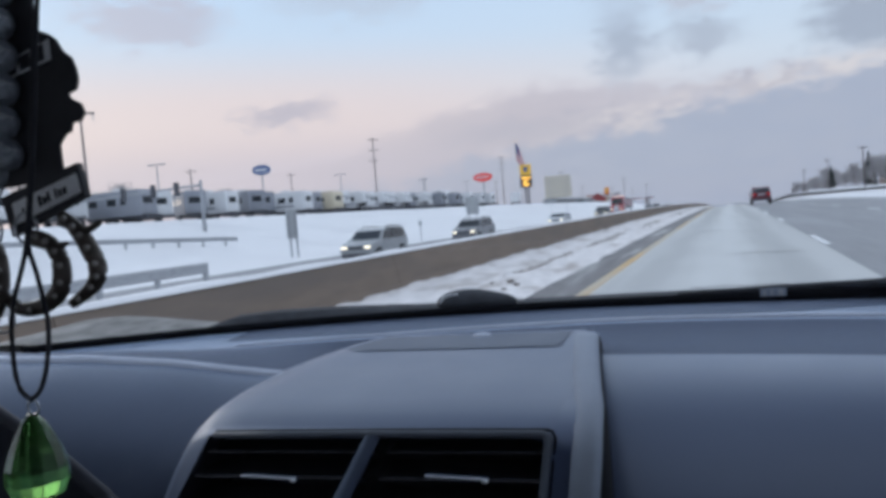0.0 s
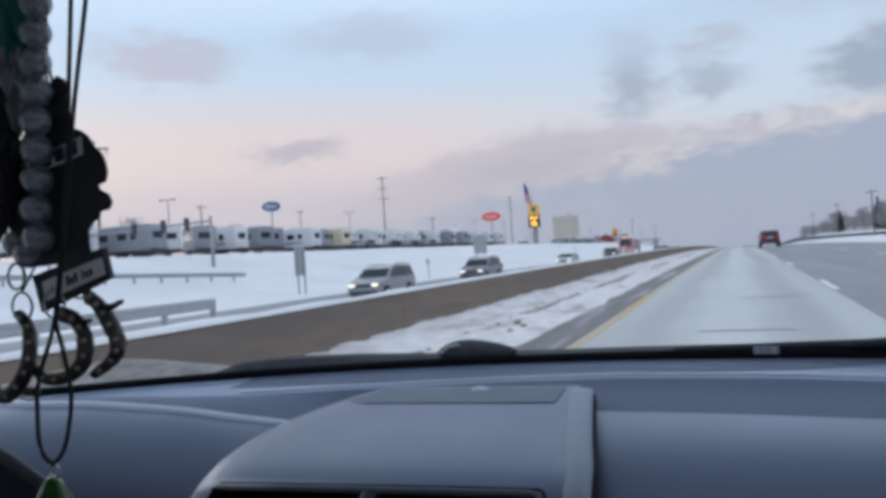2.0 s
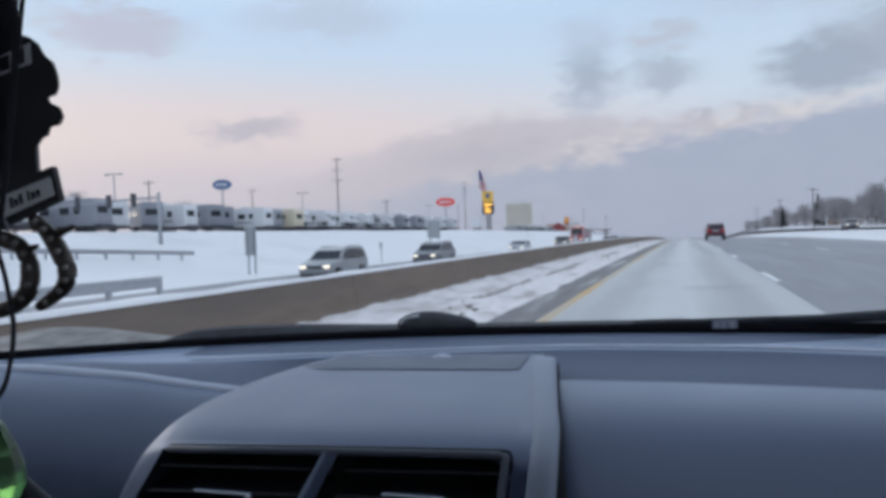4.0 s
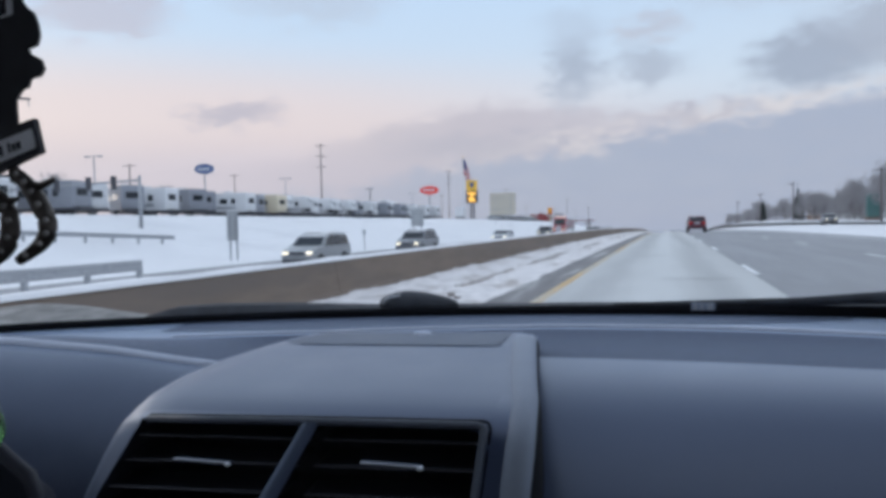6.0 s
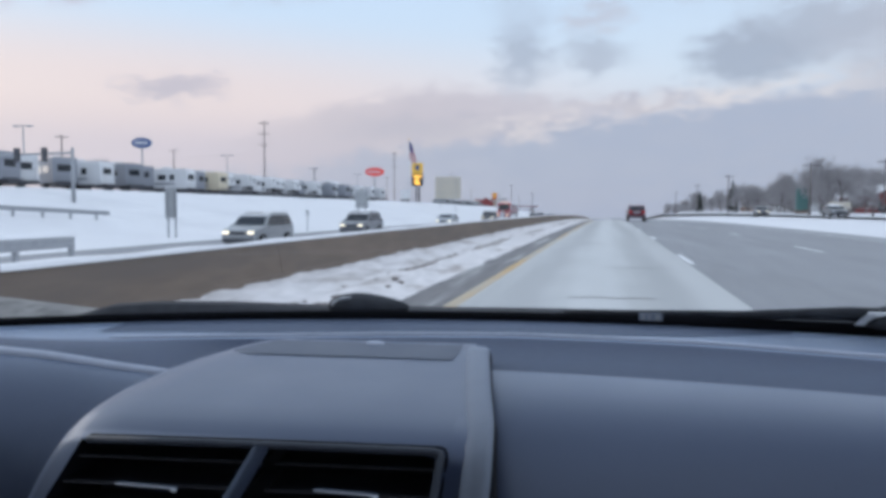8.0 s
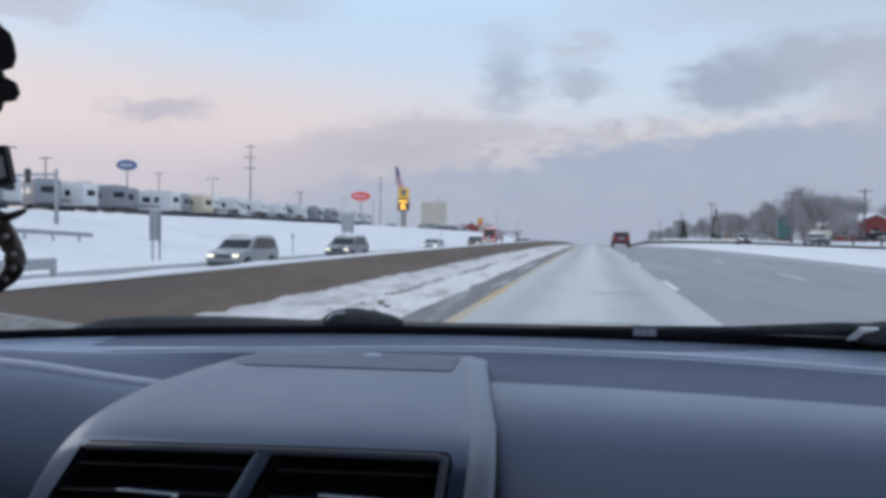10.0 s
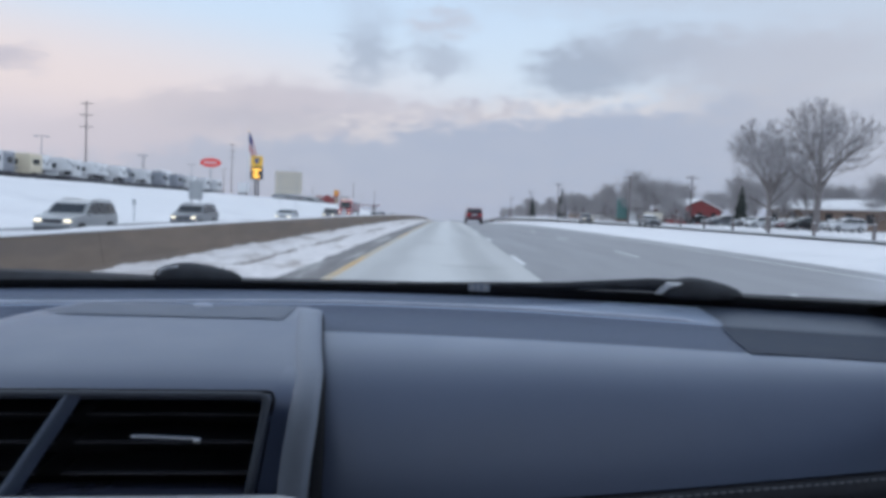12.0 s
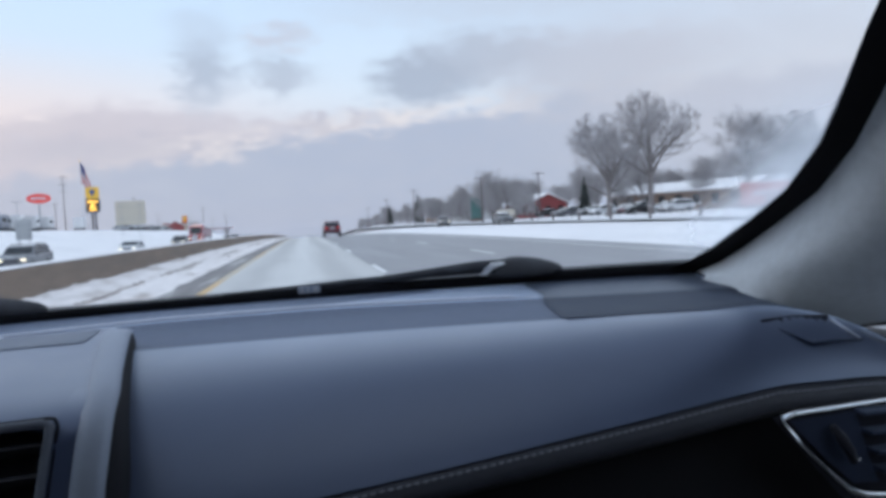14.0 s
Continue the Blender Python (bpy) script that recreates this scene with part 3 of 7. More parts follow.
def crease(x):
    """The edge where the dashboard's top turns towards the seats."""
    y = base_y(x) - 0.24
    if x < -0.5:
        return max(y, 0.80), along([(-1.15, 1.022), (-0.8, 1.004), (-0.684, 0.992), (-0.611, 0.981), (-0.552, 0.974), (-0.5, 0.970)], x)
    return max(y, 0.765), along([(-0.5, 0.9845), (0.33, 1.0045), (0.37, 1.0055), (0.40, 1.002), (0.43, 0.995), (0.463, 0.986), (0.51, 0.961), (0.56, 0.93), (0.6, 0.91)], x)


def roll_edge(x):
    """The lower edge of the padded face, where the stitching runs."""
    z = along([(-0.2, 0.922), (-0.157, 0.925), (-0.01, 0.938), (0.142, 0.953), (0.27, 0.964), (0.33, 0.968), (0.42, 0.964), (0.6, 0.95)], x)
    return 0.665 + 0.2 * max(0, x) ** 2, z - 0.045 * (1.135 - z) / 0.45


def lip_z(x):
    """Height of the first crease."""
    return base_z(x) + along([(-1.15, -0.008), (-0.5, -0.008), (-0.2, -0.0030), (0.0, -0.0035), (0.1, -0.0055), (0.25, -0.0085), (0.42, -0.010)], x)


def top_row(x):
    """From under the glass to the first crease: the far strip."""
    cy, cz = crease(x)
    by_, bz = base_y(x), base_z(x)
    lz = lip_z(x)
    return [(x, by_ + 0.05, bz - 0.014), (x, by_, bz - 0.0025), (x, lerp(by_, cy, 0.20), lerp(bz - 0.0025, lz, 0.6)), (x, lerp(by_, cy, 0.38), lz), (x, lerp(by_, cy, 0.44), lz - 0.0006), (x, lerp(by_, cy, 0.48), lz - 0.002)]


def slope_row(x):
    """From the first crease down to the second: a matt slope that faces the seats."""
    cy, cz = crease(x)
    by_, top = base_y(x), lip_z(x) - 0.0015
    return [(x, lerp(by_, cy, 0.48), top), (x, lerp(by_, cy, 0.55), lerp(top, cz, 0.36)), (x, lerp(by_, cy, 0.66), lerp(top, cz, 0.68)), (x, lerp(by_, cy, 0.80), lerp(top, cz, 0.92)), (x, lerp(by_, cy, 0.97), cz - 0.0004), (x, cy - 0.004, cz - 0.001)]


xs_fine = [-1.15 + 1.575 * k / 150 for k in range(151)]
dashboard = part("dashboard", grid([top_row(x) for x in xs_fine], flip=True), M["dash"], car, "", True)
# The slope's shade is put into a duller, darker finish.
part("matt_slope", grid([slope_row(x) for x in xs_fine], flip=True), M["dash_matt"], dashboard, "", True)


def far_row(x):
    """Overlay below the glass that paints out the sheen; it narrows towards the passenger's corner."""
    r = top_row(x)
    reach = along([(-0.75, 0.26), (-0.5, 0.36), (-0.1, 0.35), (0.0, 0.29), (0.12, 0.07)], x)
    out = []
    for f in (0.0, 0.35, 0.7, 1.0):
        d = reach * f
        a, b, g = (r[1], r[2], d / 0.20) if d < 0.20 else (r[2], r[3], (d - 0.20) / 0.18)
        out.append((x, lerp(a[1], b[1], g), lerp(a[2], b[2], g) + 0.0008))
    return out


part("far_strip", grid([far_row(-0.75 + 0.87 * k / 60) for k in range(61)], flip=True), M["dash_matt"], dashboard, "darker strip below the glass, its missing sheen put into the finish", True)
# Pale beads along both creases carry the edge's highlight in their own colour.
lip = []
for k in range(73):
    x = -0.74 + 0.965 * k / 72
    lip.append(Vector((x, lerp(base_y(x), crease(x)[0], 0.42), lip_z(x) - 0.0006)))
part("edge_lip", tube(lip, [0.0034 if 2 < k < 70 else 0.0006 for k in range(73)], 8), M["lip"], dashboard, "pale bead along the crease, its highlight put into the colour", True)
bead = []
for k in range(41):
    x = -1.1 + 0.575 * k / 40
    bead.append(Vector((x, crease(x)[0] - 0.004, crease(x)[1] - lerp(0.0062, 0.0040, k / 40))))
part("edge_lip", tube(bead, [lerp(0.0120, 0.0078, k / 40) for k in range(41)], 16), M["lip"], dashboard, "pale bead along the crease, its highlight put into the colour", True)


RIDGE_O = [(0.60, -0.168), (0.612, -0.1675), (0.625, -0.1672), (0.64, -0.1665), (0.66, -0.168), (0.70, -0.1725), (0.74, -0.180), (0.80, -0.190), (0.88, -0.203), (0.95, -0.212)]


def pad_row(u, n=22):
    """One run from the crease down to the stitched edge, u from the ridge to the door."""
    row = []
    xn = lerp(-0.19, 0.60, u)
    (cy, cz), (dy, dz) = crease(xn), roll_edge(xn)
    cz = max(cz, dz + 0.004)
    for k in range(n + 1):
        f = k / n
        y = lerp(cy, dy, f)
        z = cz - (cz - dz) * (0.20 * f + 0.80 * f ** 2.6)
        row.append((lerp(along(RIDGE_O, y) - 0.004, 0.60, u), y, z))
    return row


rows = []
for i in range(56):
    u = (i / 55) ** 1.5
    drop = 0.001 * (1 - sstep(u, 0.0, 0.02))
    rows.append([(px, py, pz - drop * min(1.0, k / 4)) for k, (px, py, pz) in enumerate(pad_row(u))])
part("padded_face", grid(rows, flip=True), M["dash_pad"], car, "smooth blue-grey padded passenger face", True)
band_rows = []
for x in [-0.17 + 0.77 * k / 40 for k in range(41)]:
    dy, dz = roll_edge(x)
    band_rows.append([(x, dy + 0.006, dz + 0.000), (x, dy + 0.004, dz - 0.0035), (x, dy - 0.003, dz - 0.004), (x, dy - 0.006, dz - 0.011), (x, dy - 0.005, dz - 0.018), (x, dy + 0.002, dz - 0.0245), (x, dy + 0.03, dz - 0.028)])
band = part("stitched_band", grid(band_rows, flip=True), M["band"], car, "dark padded band with a line of stitching", True)
stitch_mesh = None
x = -0.165
while x < 0.55:
    dy, dz = roll_edge(x)
    if stitch_mesh is None:
        bm = tube([(-0.0021, 0, -0.0003), (0, -0.0006, 0), (0.0021, 0, 0.0003)], [0.0005, 0.0008, 0.0005], 5)
        st = part("stitch", bm, M["thread"], band)
        stitch_mesh = st.data
    else:
        st = new("stitch", stitch_mesh)
        st.parent = band
    st.location = (x, dy - 0.0042, dz - 0.0052)
    x += 0.0062
low_rows = []
for x in [-0.17 + 0.82 * k / 30 for k in range(31)]:
    dy, dz = roll_edge(x)
    low_rows.append([(x, dy + 0.028, dz - 0.027), (x, dy + 0.034, dz - 0.04), (x, dy + 0.02, dz - 0.075), (x, dy + 0.0, dz - 0.13), (x, dy + 0.0, dz - 0.4)])
part("lower_panel", grid(low_rows, flip=True), M["frit"], car, "black lower panel in shade", True)

# driver's side
rows = []
for x in xs_l:
    cy, cz = crease(x)
    rows.append([(x, cy - d, cz - h) for d, h in ((-0.004, 0.001), (0.012, 0.0012), (0.035, 0.006), (0.065, 0.017), (0.10, 0.035), (0.135, 0.064), (0.165, 0.104), (0.185, 0.16), (0.19, 0.3))])
part("driver_side_face", grid(rows, flip=True), M["dash"], car, "", True)
clus = [(-0.50, 0.575, 0.905), (-0.545, 0.60, 0.942), (-0.604, 0.60, 0.980), (-0.655, 0.60, 1.006), (-0.74, 0.61, 1.03), (-0.86, 0.63, 1.035), (-0.98, 0.64, 1.02)]
binnacle = part("instrument_hood", tube(clus, 0.006, 8), M["black_plastic"], car, "black rim of the instrument hood", True)
part("hood_shade", grid([[(p[0], p[1] + 0.004, p[2]) for p in clus], [(p[0] - 0.03, p[1] + 0.05, p[2] - 0.03) for p in clus], [(p[0] - 0.02, p[1] + 0.07, p[2] - 0.2) for p in clus]]), M["black_plastic"], binnacle, "", True)

# raised centre hood: arched top, front face, ridge strip, vents
def hood_top(y):
    return along([(0.6, 0.962), (0.64, 0.9785), (0.655, 0.9822), (0.67, 0.9880), (0.69, 0.9925), (0.72, 0.9965), (0.76, 1.0001), (0.80, 1.0030), (0.84, 1.0058), (0.88, 1.0082), (0.905, 1.0092), (0.915, 1.0085), (0.93, 1.004)], y)


hood_y = [0.93, 0.922, 0.915, 0.905, 0.88, 0.86, 0.84, 0.82, 0.80, 0.78, 0.76, 0.74, 0.72, 0.705, 0.69, 0.68, 0.67, 0.66, 0.655]


def hood_row(y):
    zt, r = hood_top(y), []
    fore = sstep(-y, -0.72, -0.655)
    x0 = along([(0.655, -0.512), (0.69, -0.520), (0.74, -0.524), (0.80, -0.519), (0.84, -0.508), (0.88, -0.488), (0.905, -0.470), (0.93, -0.455)], y)
    for f, d in ((0.0, -0.085), (0.0, -0.055), (0.01, -0.034), (0.035, -0.022), (0.085, -0.013), (0.18, -0.0062), (0.36, -0.0020), (0.7, 0.0), (1.2, 0.0)):
        r.append((lerp(x0, -0.41, f / 1.3) + 0.26 * min(0, d + 0.02) * fore, y + 0.42 * (d + 0.006 if d < -0.006 else 0) * fore, zt + d))
    right = along(RIDGE_O, y) - 0.012
    for f in (0.0, 0.2, 0.4, 0.6, 0.8, 0.892, 1.0):
        x = lerp(-0.39, right, f)
        r.append((x, y, zt + 0.015 * (x + 0.42)))
    return r


top_rows = [hood_row(y) for y in hood_y]
centre = part("centre_hood", bmesh.new(), M["hood"], car, "arched blue-grey centre hood above the vents", True)
def inset_pt(k, y):
    x = lerp(lerp(-0.480, -0.436, (y - 0.842) / 0.061), -0.2315, k / 12)
    fall = 0.0040 * max(0.0, (-0.437 - x) / 0.045) ** 1.5
    return (x, y, hood_top(y) + 0.0009 + (0.015 * (x + 0.42) if x > -0.42 else 0) - fall)


bm = grid([[inset_pt(k, y) for k in range(13)] for y in (0.842, 0.85, 0.87, 0.89, 0.903)], flip=True)
part("inset_panel", bm, M["panel_trim"], centre, "flat darker inset panel", True)
bm = bmesh.new()
bmesh.ops.create_uvsphere(bm, u_segments=16, v_segments=8, radius=1)
for v in bm.verts:
    v.co = Vector((v.co.x * 0.011, v.co.y * 0.008, v.co.z * 0.0045)) + Vector((-0.325, 0.897, 1.0095))
part("sensor_dome", bm, M["lip"], centre, "", True)
ridge_o = [(-0.208, 0.915, 1.0085, 0.016), (-0.206, 0.905, 1.0105, 0.021), (-0.203, 0.88, 1.0105, 0.0235), (-0.190, 0.80, 1.0060, 0.0225), (-0.180, 0.74, 1.0016, 0.021), (-0.1725, 0.70, 0.9975, 0.020), (-0.168, 0.66, 0.9893, 0.0185), (-0.1665, 0.64, 0.9765, 0.0180), (-0.1672, 0.625, 0.956, 0.0178), (-0.1675, 0.612, 0.93, 0.0176), (-0.168, 0.608, 0.90, 0.0175)]
rows = []
for x, y, z, wd in ridge_o:
    rows.append([(x + 0.0012, y + 0.002, z - 0.006), (x + 0.0015, y - 0.001, z - 0.0015), (x - 0.003, y - 0.003, z + 0.0012), (x - wd * 0.5, y - 0.0035, z + 0.0016), (x - wd + 0.003, y - 0.003, z + 0.0012), (x - wd, y - 0.001, z - 0.0012), (x - wd - 0.001, y + 0.004, z - 0.012)])
part("gap", grid([[(x + 0.003, y + 0.02, z - 0.14), (x + 0.003, y + 0.008, z - 0.05), (x + 0.0032, y + 0.002, z - 0.012), (x + 0.0014, y + 0.002, z - 0.004)] for x, y, z, wd in ridge_o]), M["frit"], centre, "", True)
part("ridge_strip", grid(rows), M["hood_trim"], centre, "grey raised strip down the hood's edge", True)

# vent frame with four sides, recess, slats, divider and tabs
TL, TR, BR, BL = Vector((-0.478, 0.646, 0.9785)), Vector((-0.200, 0.649, 0.9875)), Vector((-0.206, 0.617, 0.918)), Vector((-0.512, 0.615, 0.905))
vent = part("centre_vent", bmesh.new(), M["black_plastic"], car, "pair of black slatted air vents with bright tabs")


def face_at(u, v, deep=0.0):
    p = lerp(lerp(TL, TR, u), lerp(BL, BR, u), v)
    return p + Vector((0, 1.0, -0.25)) * deep


def quad_ring(o, i, deep_o=0.0, deep_i=0.0):
    bm = bmesh.new()
    ring = ((0, 0), (1, 0), (1, 1), (0, 1))
    outer = [bm.verts.new(face_at(0.5 + (u - 0.5) * (1 + o), 0.5 + (v - 0.5) * (1 + o * 3.4), deep_o)) for u, v in ring]
    inner = [bm.verts.new(face_at(0.5 + (u - 0.5) * (1 + i), 0.5 + (v - 0.5) * (1 + i * 3.4), deep_i)) for u, v in ring]
    for k in range(4):
        bm.faces.new((outer[k], outer[(k + 1) % 4], inner[(k + 1) % 4], inner[k]))
    return bm, outer, inner


last = top_rows[-1]
inner_row = []
for k, (x, y, z) in enumerate(last):
    v = (1.0, 0.62, 0.34, 0.14, 0.04, 0, 0, 0, 0)[k] if k < 9 else 0.0
    u = min(1.0, max(0.0, (x - TL.x) / (TR.x - TL.x)))
    inner_row.append(face_at(0.0 if k < 5 else u if k < 14 else 1.0, v, -0.001) if k < 14 else face_at(1.0 if k < 15 else 1.083, 0.10, 0.006))
mid_row = [lerp(Vector(p), q, 0.35) + Vector((0, 0, 0.0004)) for k, (p, q) in enumerate(zip(last, inner_row))]
near_row = [lerp(Vector(p), q, 0.7) + Vector((0, -0.0004, 0.0002)) for k, (p, q) in enumerate(zip(last, inner_row))]
face_bm = grid(top_rows + [mid_row, near_row, inner_row])
def cheek_pt(u, k):
    """The hood's face beside the vent: over a rounded shoulder, then straight down."""
    foot = face_at(u, 0.26, -0.0014)
    if k >= 8:
        return lerp(foot, face_at(u, 1.0, -0.0014), (k - 8) / 4)
    x = face_at(u, 0.0).x
    back = Vector((x, 0.700, hood_top(0.700) + 0.015 * (x + 0.42) + 0.0004))
    corner = Vector((x, 0.6440, 0.9925 + 0.015 * (x + 0.2)))
    t = k / 8
    return back * (1 - t) ** 2 + corner * 2 * t * (1 - t) + foot * t * t


part("vent_cheek", grid([[cheek_pt(1.006 + 0.052 * f, k) for f in (0, 0.33, 0.67, 1)] for k in range(13)]), M["hood"], centre, "", True)
bmesh.ops.remove_doubles(face_bm, verts=face_bm.verts, dist=0.0006)
bmesh.ops.recalc_face_normals(face_bm, faces=face_bm.faces)
for f in face_bm.faces:
    f.smooth = True
face_bm.to_mesh(centre.data)
face_bm.free()
bm, o, i = quad_ring(0.0, 0.0, -0.001, 0.06)
bm.faces.new(i)
part("recess", bm, M["black_plastic"], vent)
corner = [(0.982, 0.0), (0.994, 0.012), (0.999, 0.04), (1.0, 0.09)]
rim_line = [(0.02, 0.0), (0.25, -0.004), (0.5, -0.006), (0.75, -0.004)] + corner + [(1.0, 0.6), (1.0, 1.0)]
part("vent_rim", tube([face_at(u, v, -0.001) for u, v in rim_line], 0.0030, 8), M["rim_grey"], vent, "grey rim with a rounded corner", True)
gap_line = [(u + 0.013 * (u > 0.9), v - 0.040) for u, v in rim_line[:6]] + [(u + 0.016, v - 0.02) for u, v in rim_line[6:]]
part("rim_gap", tube([face_at(u, v, -0.0008) for u, v in gap_line], 0.0011, 6), M["frit"], vent, "", True)
for v in (0.16, 0.40, 0.66, 0.9):
    for u0, u1 in ((0.012, 0.530), (0.575, 0.988)):
        sh = -0.05 * (v - 0.4)
        a, b = face_at(u0, v, 0.004), face_at(u1 + sh if u1 < 0.6 else u1, v, 0.004)
        bm = grid([[a + Vector((0, 0, 0.001)), b + Vector((0, 0, 0.001))], [a + Vector((0, -0.002, 0)), b + Vector((0, -0.002, 0))], [a + Vector((0, 0.0, -0.0012)), b + Vector((0, 0, -0.0012))], [a + Vector((0, 0.03, 0.004)), b + Vector((0, 0.03, 0.004))]])
        slat = part("slat", bm, M["black_plastic"], vent, "", True)
        part("slat_edge", tube([a + Vector((0, -0.0016, 0)), b + Vector((0, -0.0016, 0))], 0.0005, 5), M["slat_edge"], slat)
bm = grid([[face_at(0.530 - 0.055 * f + du, f, -0.002 - 0.004 * math.sin(math.pi * (du + 0.024) / 0.048)) for du in (-0.024, -0.016, 0, 0.016, 0.024)] for f in [k / 10 for k in range(11)]])
part("divider", bm, M["dash"], vent, "", True)
for x0, x1, z in ((-0.427, -0.380, 0.9595), (-0.279, -0.235, 0.967)):
    bm = box((x0, 0.614, z - 0.0014), (x1, 0.6185, z + 0.0010), 0.0008, 2)
    tab = part("tab", bm, M["dash_matt"], vent, "dark adjusting tab with a bright metal edge and tip", True)
    part("tab_tip", box((x1 - 0.0035, 0.6125, z - 0.0018), (x1 + 0.0005, 0.6155, z + 0.0010), 0.0009, 2), M["bright_edge"], tab, "", True)
    part("tab_edge", tube([(x0 + 0.001, 0.6136, z + 0.0008), (x1 - 0.003, 0.6136, z + 0.0008)], 0.00062, 6), M["bright_edge"], tab)

# screen unit under the vents
screen = part("display_unit", prism([(-0.50, 0.70), (-0.172, 0.70), (-0.172, 0.928), (-0.176, 0.932), (-0.30, 0.928), (-0.50, 0.916)], "y", 0.606, 0.64), M["screen"], car, "black glossy display unit", False)
bm = tube([(-0.53, 0.602, 0.918), (-0.40, 0.601, 0.926), (-0.30, 0.600, 0.931), (-0.182, 0.600, 0.9365), (-0.172, 0.600, 0.9355), (-0.167, 0.600, 0.930), (-0.166, 0.600, 0.918), (-0.168, 0.600, 0.70)], 0.0027, 8)
part("display_frame", bm, M["bright_edge"], screen, "thin chrome frame round the display", True)
bezel = [(-0.53, 0.9125, 0.9035), (-0.40, 0.9205, 0.9115), (-0.30, 0.9255, 0.9165), (-0.186, 0.9310, 0.9220)]
part("bezel", grid([[(x, 0.603, z) for x, z, low in bezel], [(x, 0.6052, low) for x, z, low in bezel]], flip=True), M["hood_trim"], screen, "grey bevel inside the frame", True)
part("bezel", grid([[(-0.186, 0.603, 0.931), (-0.1735, 0.603, 0.926)], [(-0.186, 0.603, 0.70), (-0.1735, 0.603, 0.70)]], flip=True), M["rim_grey"], screen, "", True)
for body, x, z in (("TUNE", -0.232, 0.9135), ("SCROLL", -0.207, 0.9145)):
    cu = bpy.data.curves.new("lettering", "FONT")
    cu.body, cu.size, cu.extrude = body, 0.0062, 0.0002
    tmp = bpy.data.objects.new("tmp", cu)
    scene.collection.objects.link(tmp)
    bpy.context.view_layer.update()
    me = bpy.data.meshes.new_from_object(tmp)
    bpy.data.objects.remove(tmp)
    me.transform(pose(x, 0.6052, z, 90, 0, 0))
    me.materials.append(M["hood_trim"])
    ob = new("lettering", me)
    ob.parent = screen
    tagged(ob, "small pale control lettering")

# passenger side vent: bright three-sided frame, slats, thumb wheel
side = part("side_vent", grid([[(0.312, 0.668, 0.932), (0.60, 0.66, 0.95)], [(0.378, 0.668, 0.855), (0.60, 0.66, 0.84)]], flip=True), M["black_plastic"], car, "black side air vent with a bright frame")
bm = tube([(0.60, 0.650, 0.9525), (0.45, 0.650, 0.9440), (0.401, 0.650, 0.9412), (0.322, 0.651, 0.9385), (0.311, 0.651, 0.9360), (0.310, 0.651, 0.931), (0.324, 0.651, 0.914), (0.352, 0.651, 0.886), (0.366, 0.651, 0.8735), (0.380, 0.651, 0.868), (0.40, 0.651, 0.865), (0.60, 0.651, 0.864)], 0.0021, 8)
part("vent_frame", bm, M["chrome"], side, "brushed bright vent frame", True)
for k in range(4):
    z = 0.930 - 0.016 * k
    part("slat", box((0.385 + 0.005 * k, 0.652, z - 0.001), (0.60, 0.68, z + 0.002), 0.0006, 1), M["panel_trim"], side)
part("inner_plate", grid([[(0.322, 0.660, 0.930), (0.382, 0.660, 0.932)], [(0.352, 0.660, 0.898), (0.392, 0.660, 0.898)], [(0.378, 0.660, 0.874), (0.402, 0.660, 0.872)]], flip=True), M["panel_trim"], side)
part("thumb_wheel", tube([(0.356, 0.655, 0.924), (0.362, 0.652, 0.914), (0.368, 0.651, 0.904), (0.373, 0.653, 0.894)], [0.003, 0.0045, 0.0045, 0.003], 8), M["black_plastic"], side, "ribbed black thumb wheel", True)
part("white_mark", ball_at(0.0011, (0.374, 0.648, 0.897)), M["chrome"], side)

# darker overlay on the dashboard's far corner, by the pillar
def patch_row(x, rows, lo, hi):
    f = sstep(x, 0.225, 0.30)
    out = []
    for k, p in enumerate(rows):
        s = lerp(lo, hi, k / (len(rows) - 1))
        out.append((p[0] - 0.032 * s ** 1.3 * (1 - f), p[1], p[2] + 0.0010))
    return out


cap_x = [0.228 + 0.192 * k / 24 for k in range(25)]
cap = part("corner_cap", grid([patch_row(x, top_row(x)[1:], 0.0, 0.45) for x in cap_x], flip=True), M["cap"], car, "darker area at the dashboard's far corner", True)
part("cap_slope", grid([patch_row(x, slope_row(x)[:5], 0.45, 1.0) for x in cap_x], flip=True), M["black_soft"], cap, "", True)

# demister grille on the dashboard's far corner
bar_l, bar_r, front_r, front_l = Vector((0.352, 0.733, 0.9965)), Vector((0.430, 0.748, 0.9925)), Vector((0.443, 0.720, 0.9750)), Vector((0.384, 0.710, 0.9770))
grille = part("corner_grille", tube([bar_l, lerp(bar_l, bar_r, 0.5) + Vector((0, 0.002, 0.001)), bar_r], [0.0012, 0.0022, 0.0024], 8), M["black_plastic"], car, "black demister grille in the dashboard corner", True)
for k in range(6):
    a = lerp(bar_l, bar_r, 0.26 + 0.13 * k)
    b = lerp(a, lerp(front_l, front_r, 0.1 + 0.14 * k), 0.16)
    part("grille_bar", tube([a, b], [0.0026, 0.0014], 6), M["black_plastic"], grille)
part("grille_edge", tube([lerp(bar_l, front_l, 0.35), lerp(bar_l, front_l, 0.85), front_l, lerp(front_l, front_r, 0.5) + Vector((0, -0.001, 0.001)), front_r], [0.0008, 0.0014, 0.0018, 0.0018, 0.0012], 6), M["black_soft"], grille, "", True)
part("grille_edge", tube([lerp(bar_r, front_r, 0.12), lerp(bar_r, front_r, 0.5), lerp(bar_r, front_r, 0.95)], [0.0022, 0.0017, 0.0008], 6), M["lip"], grille, "", True)
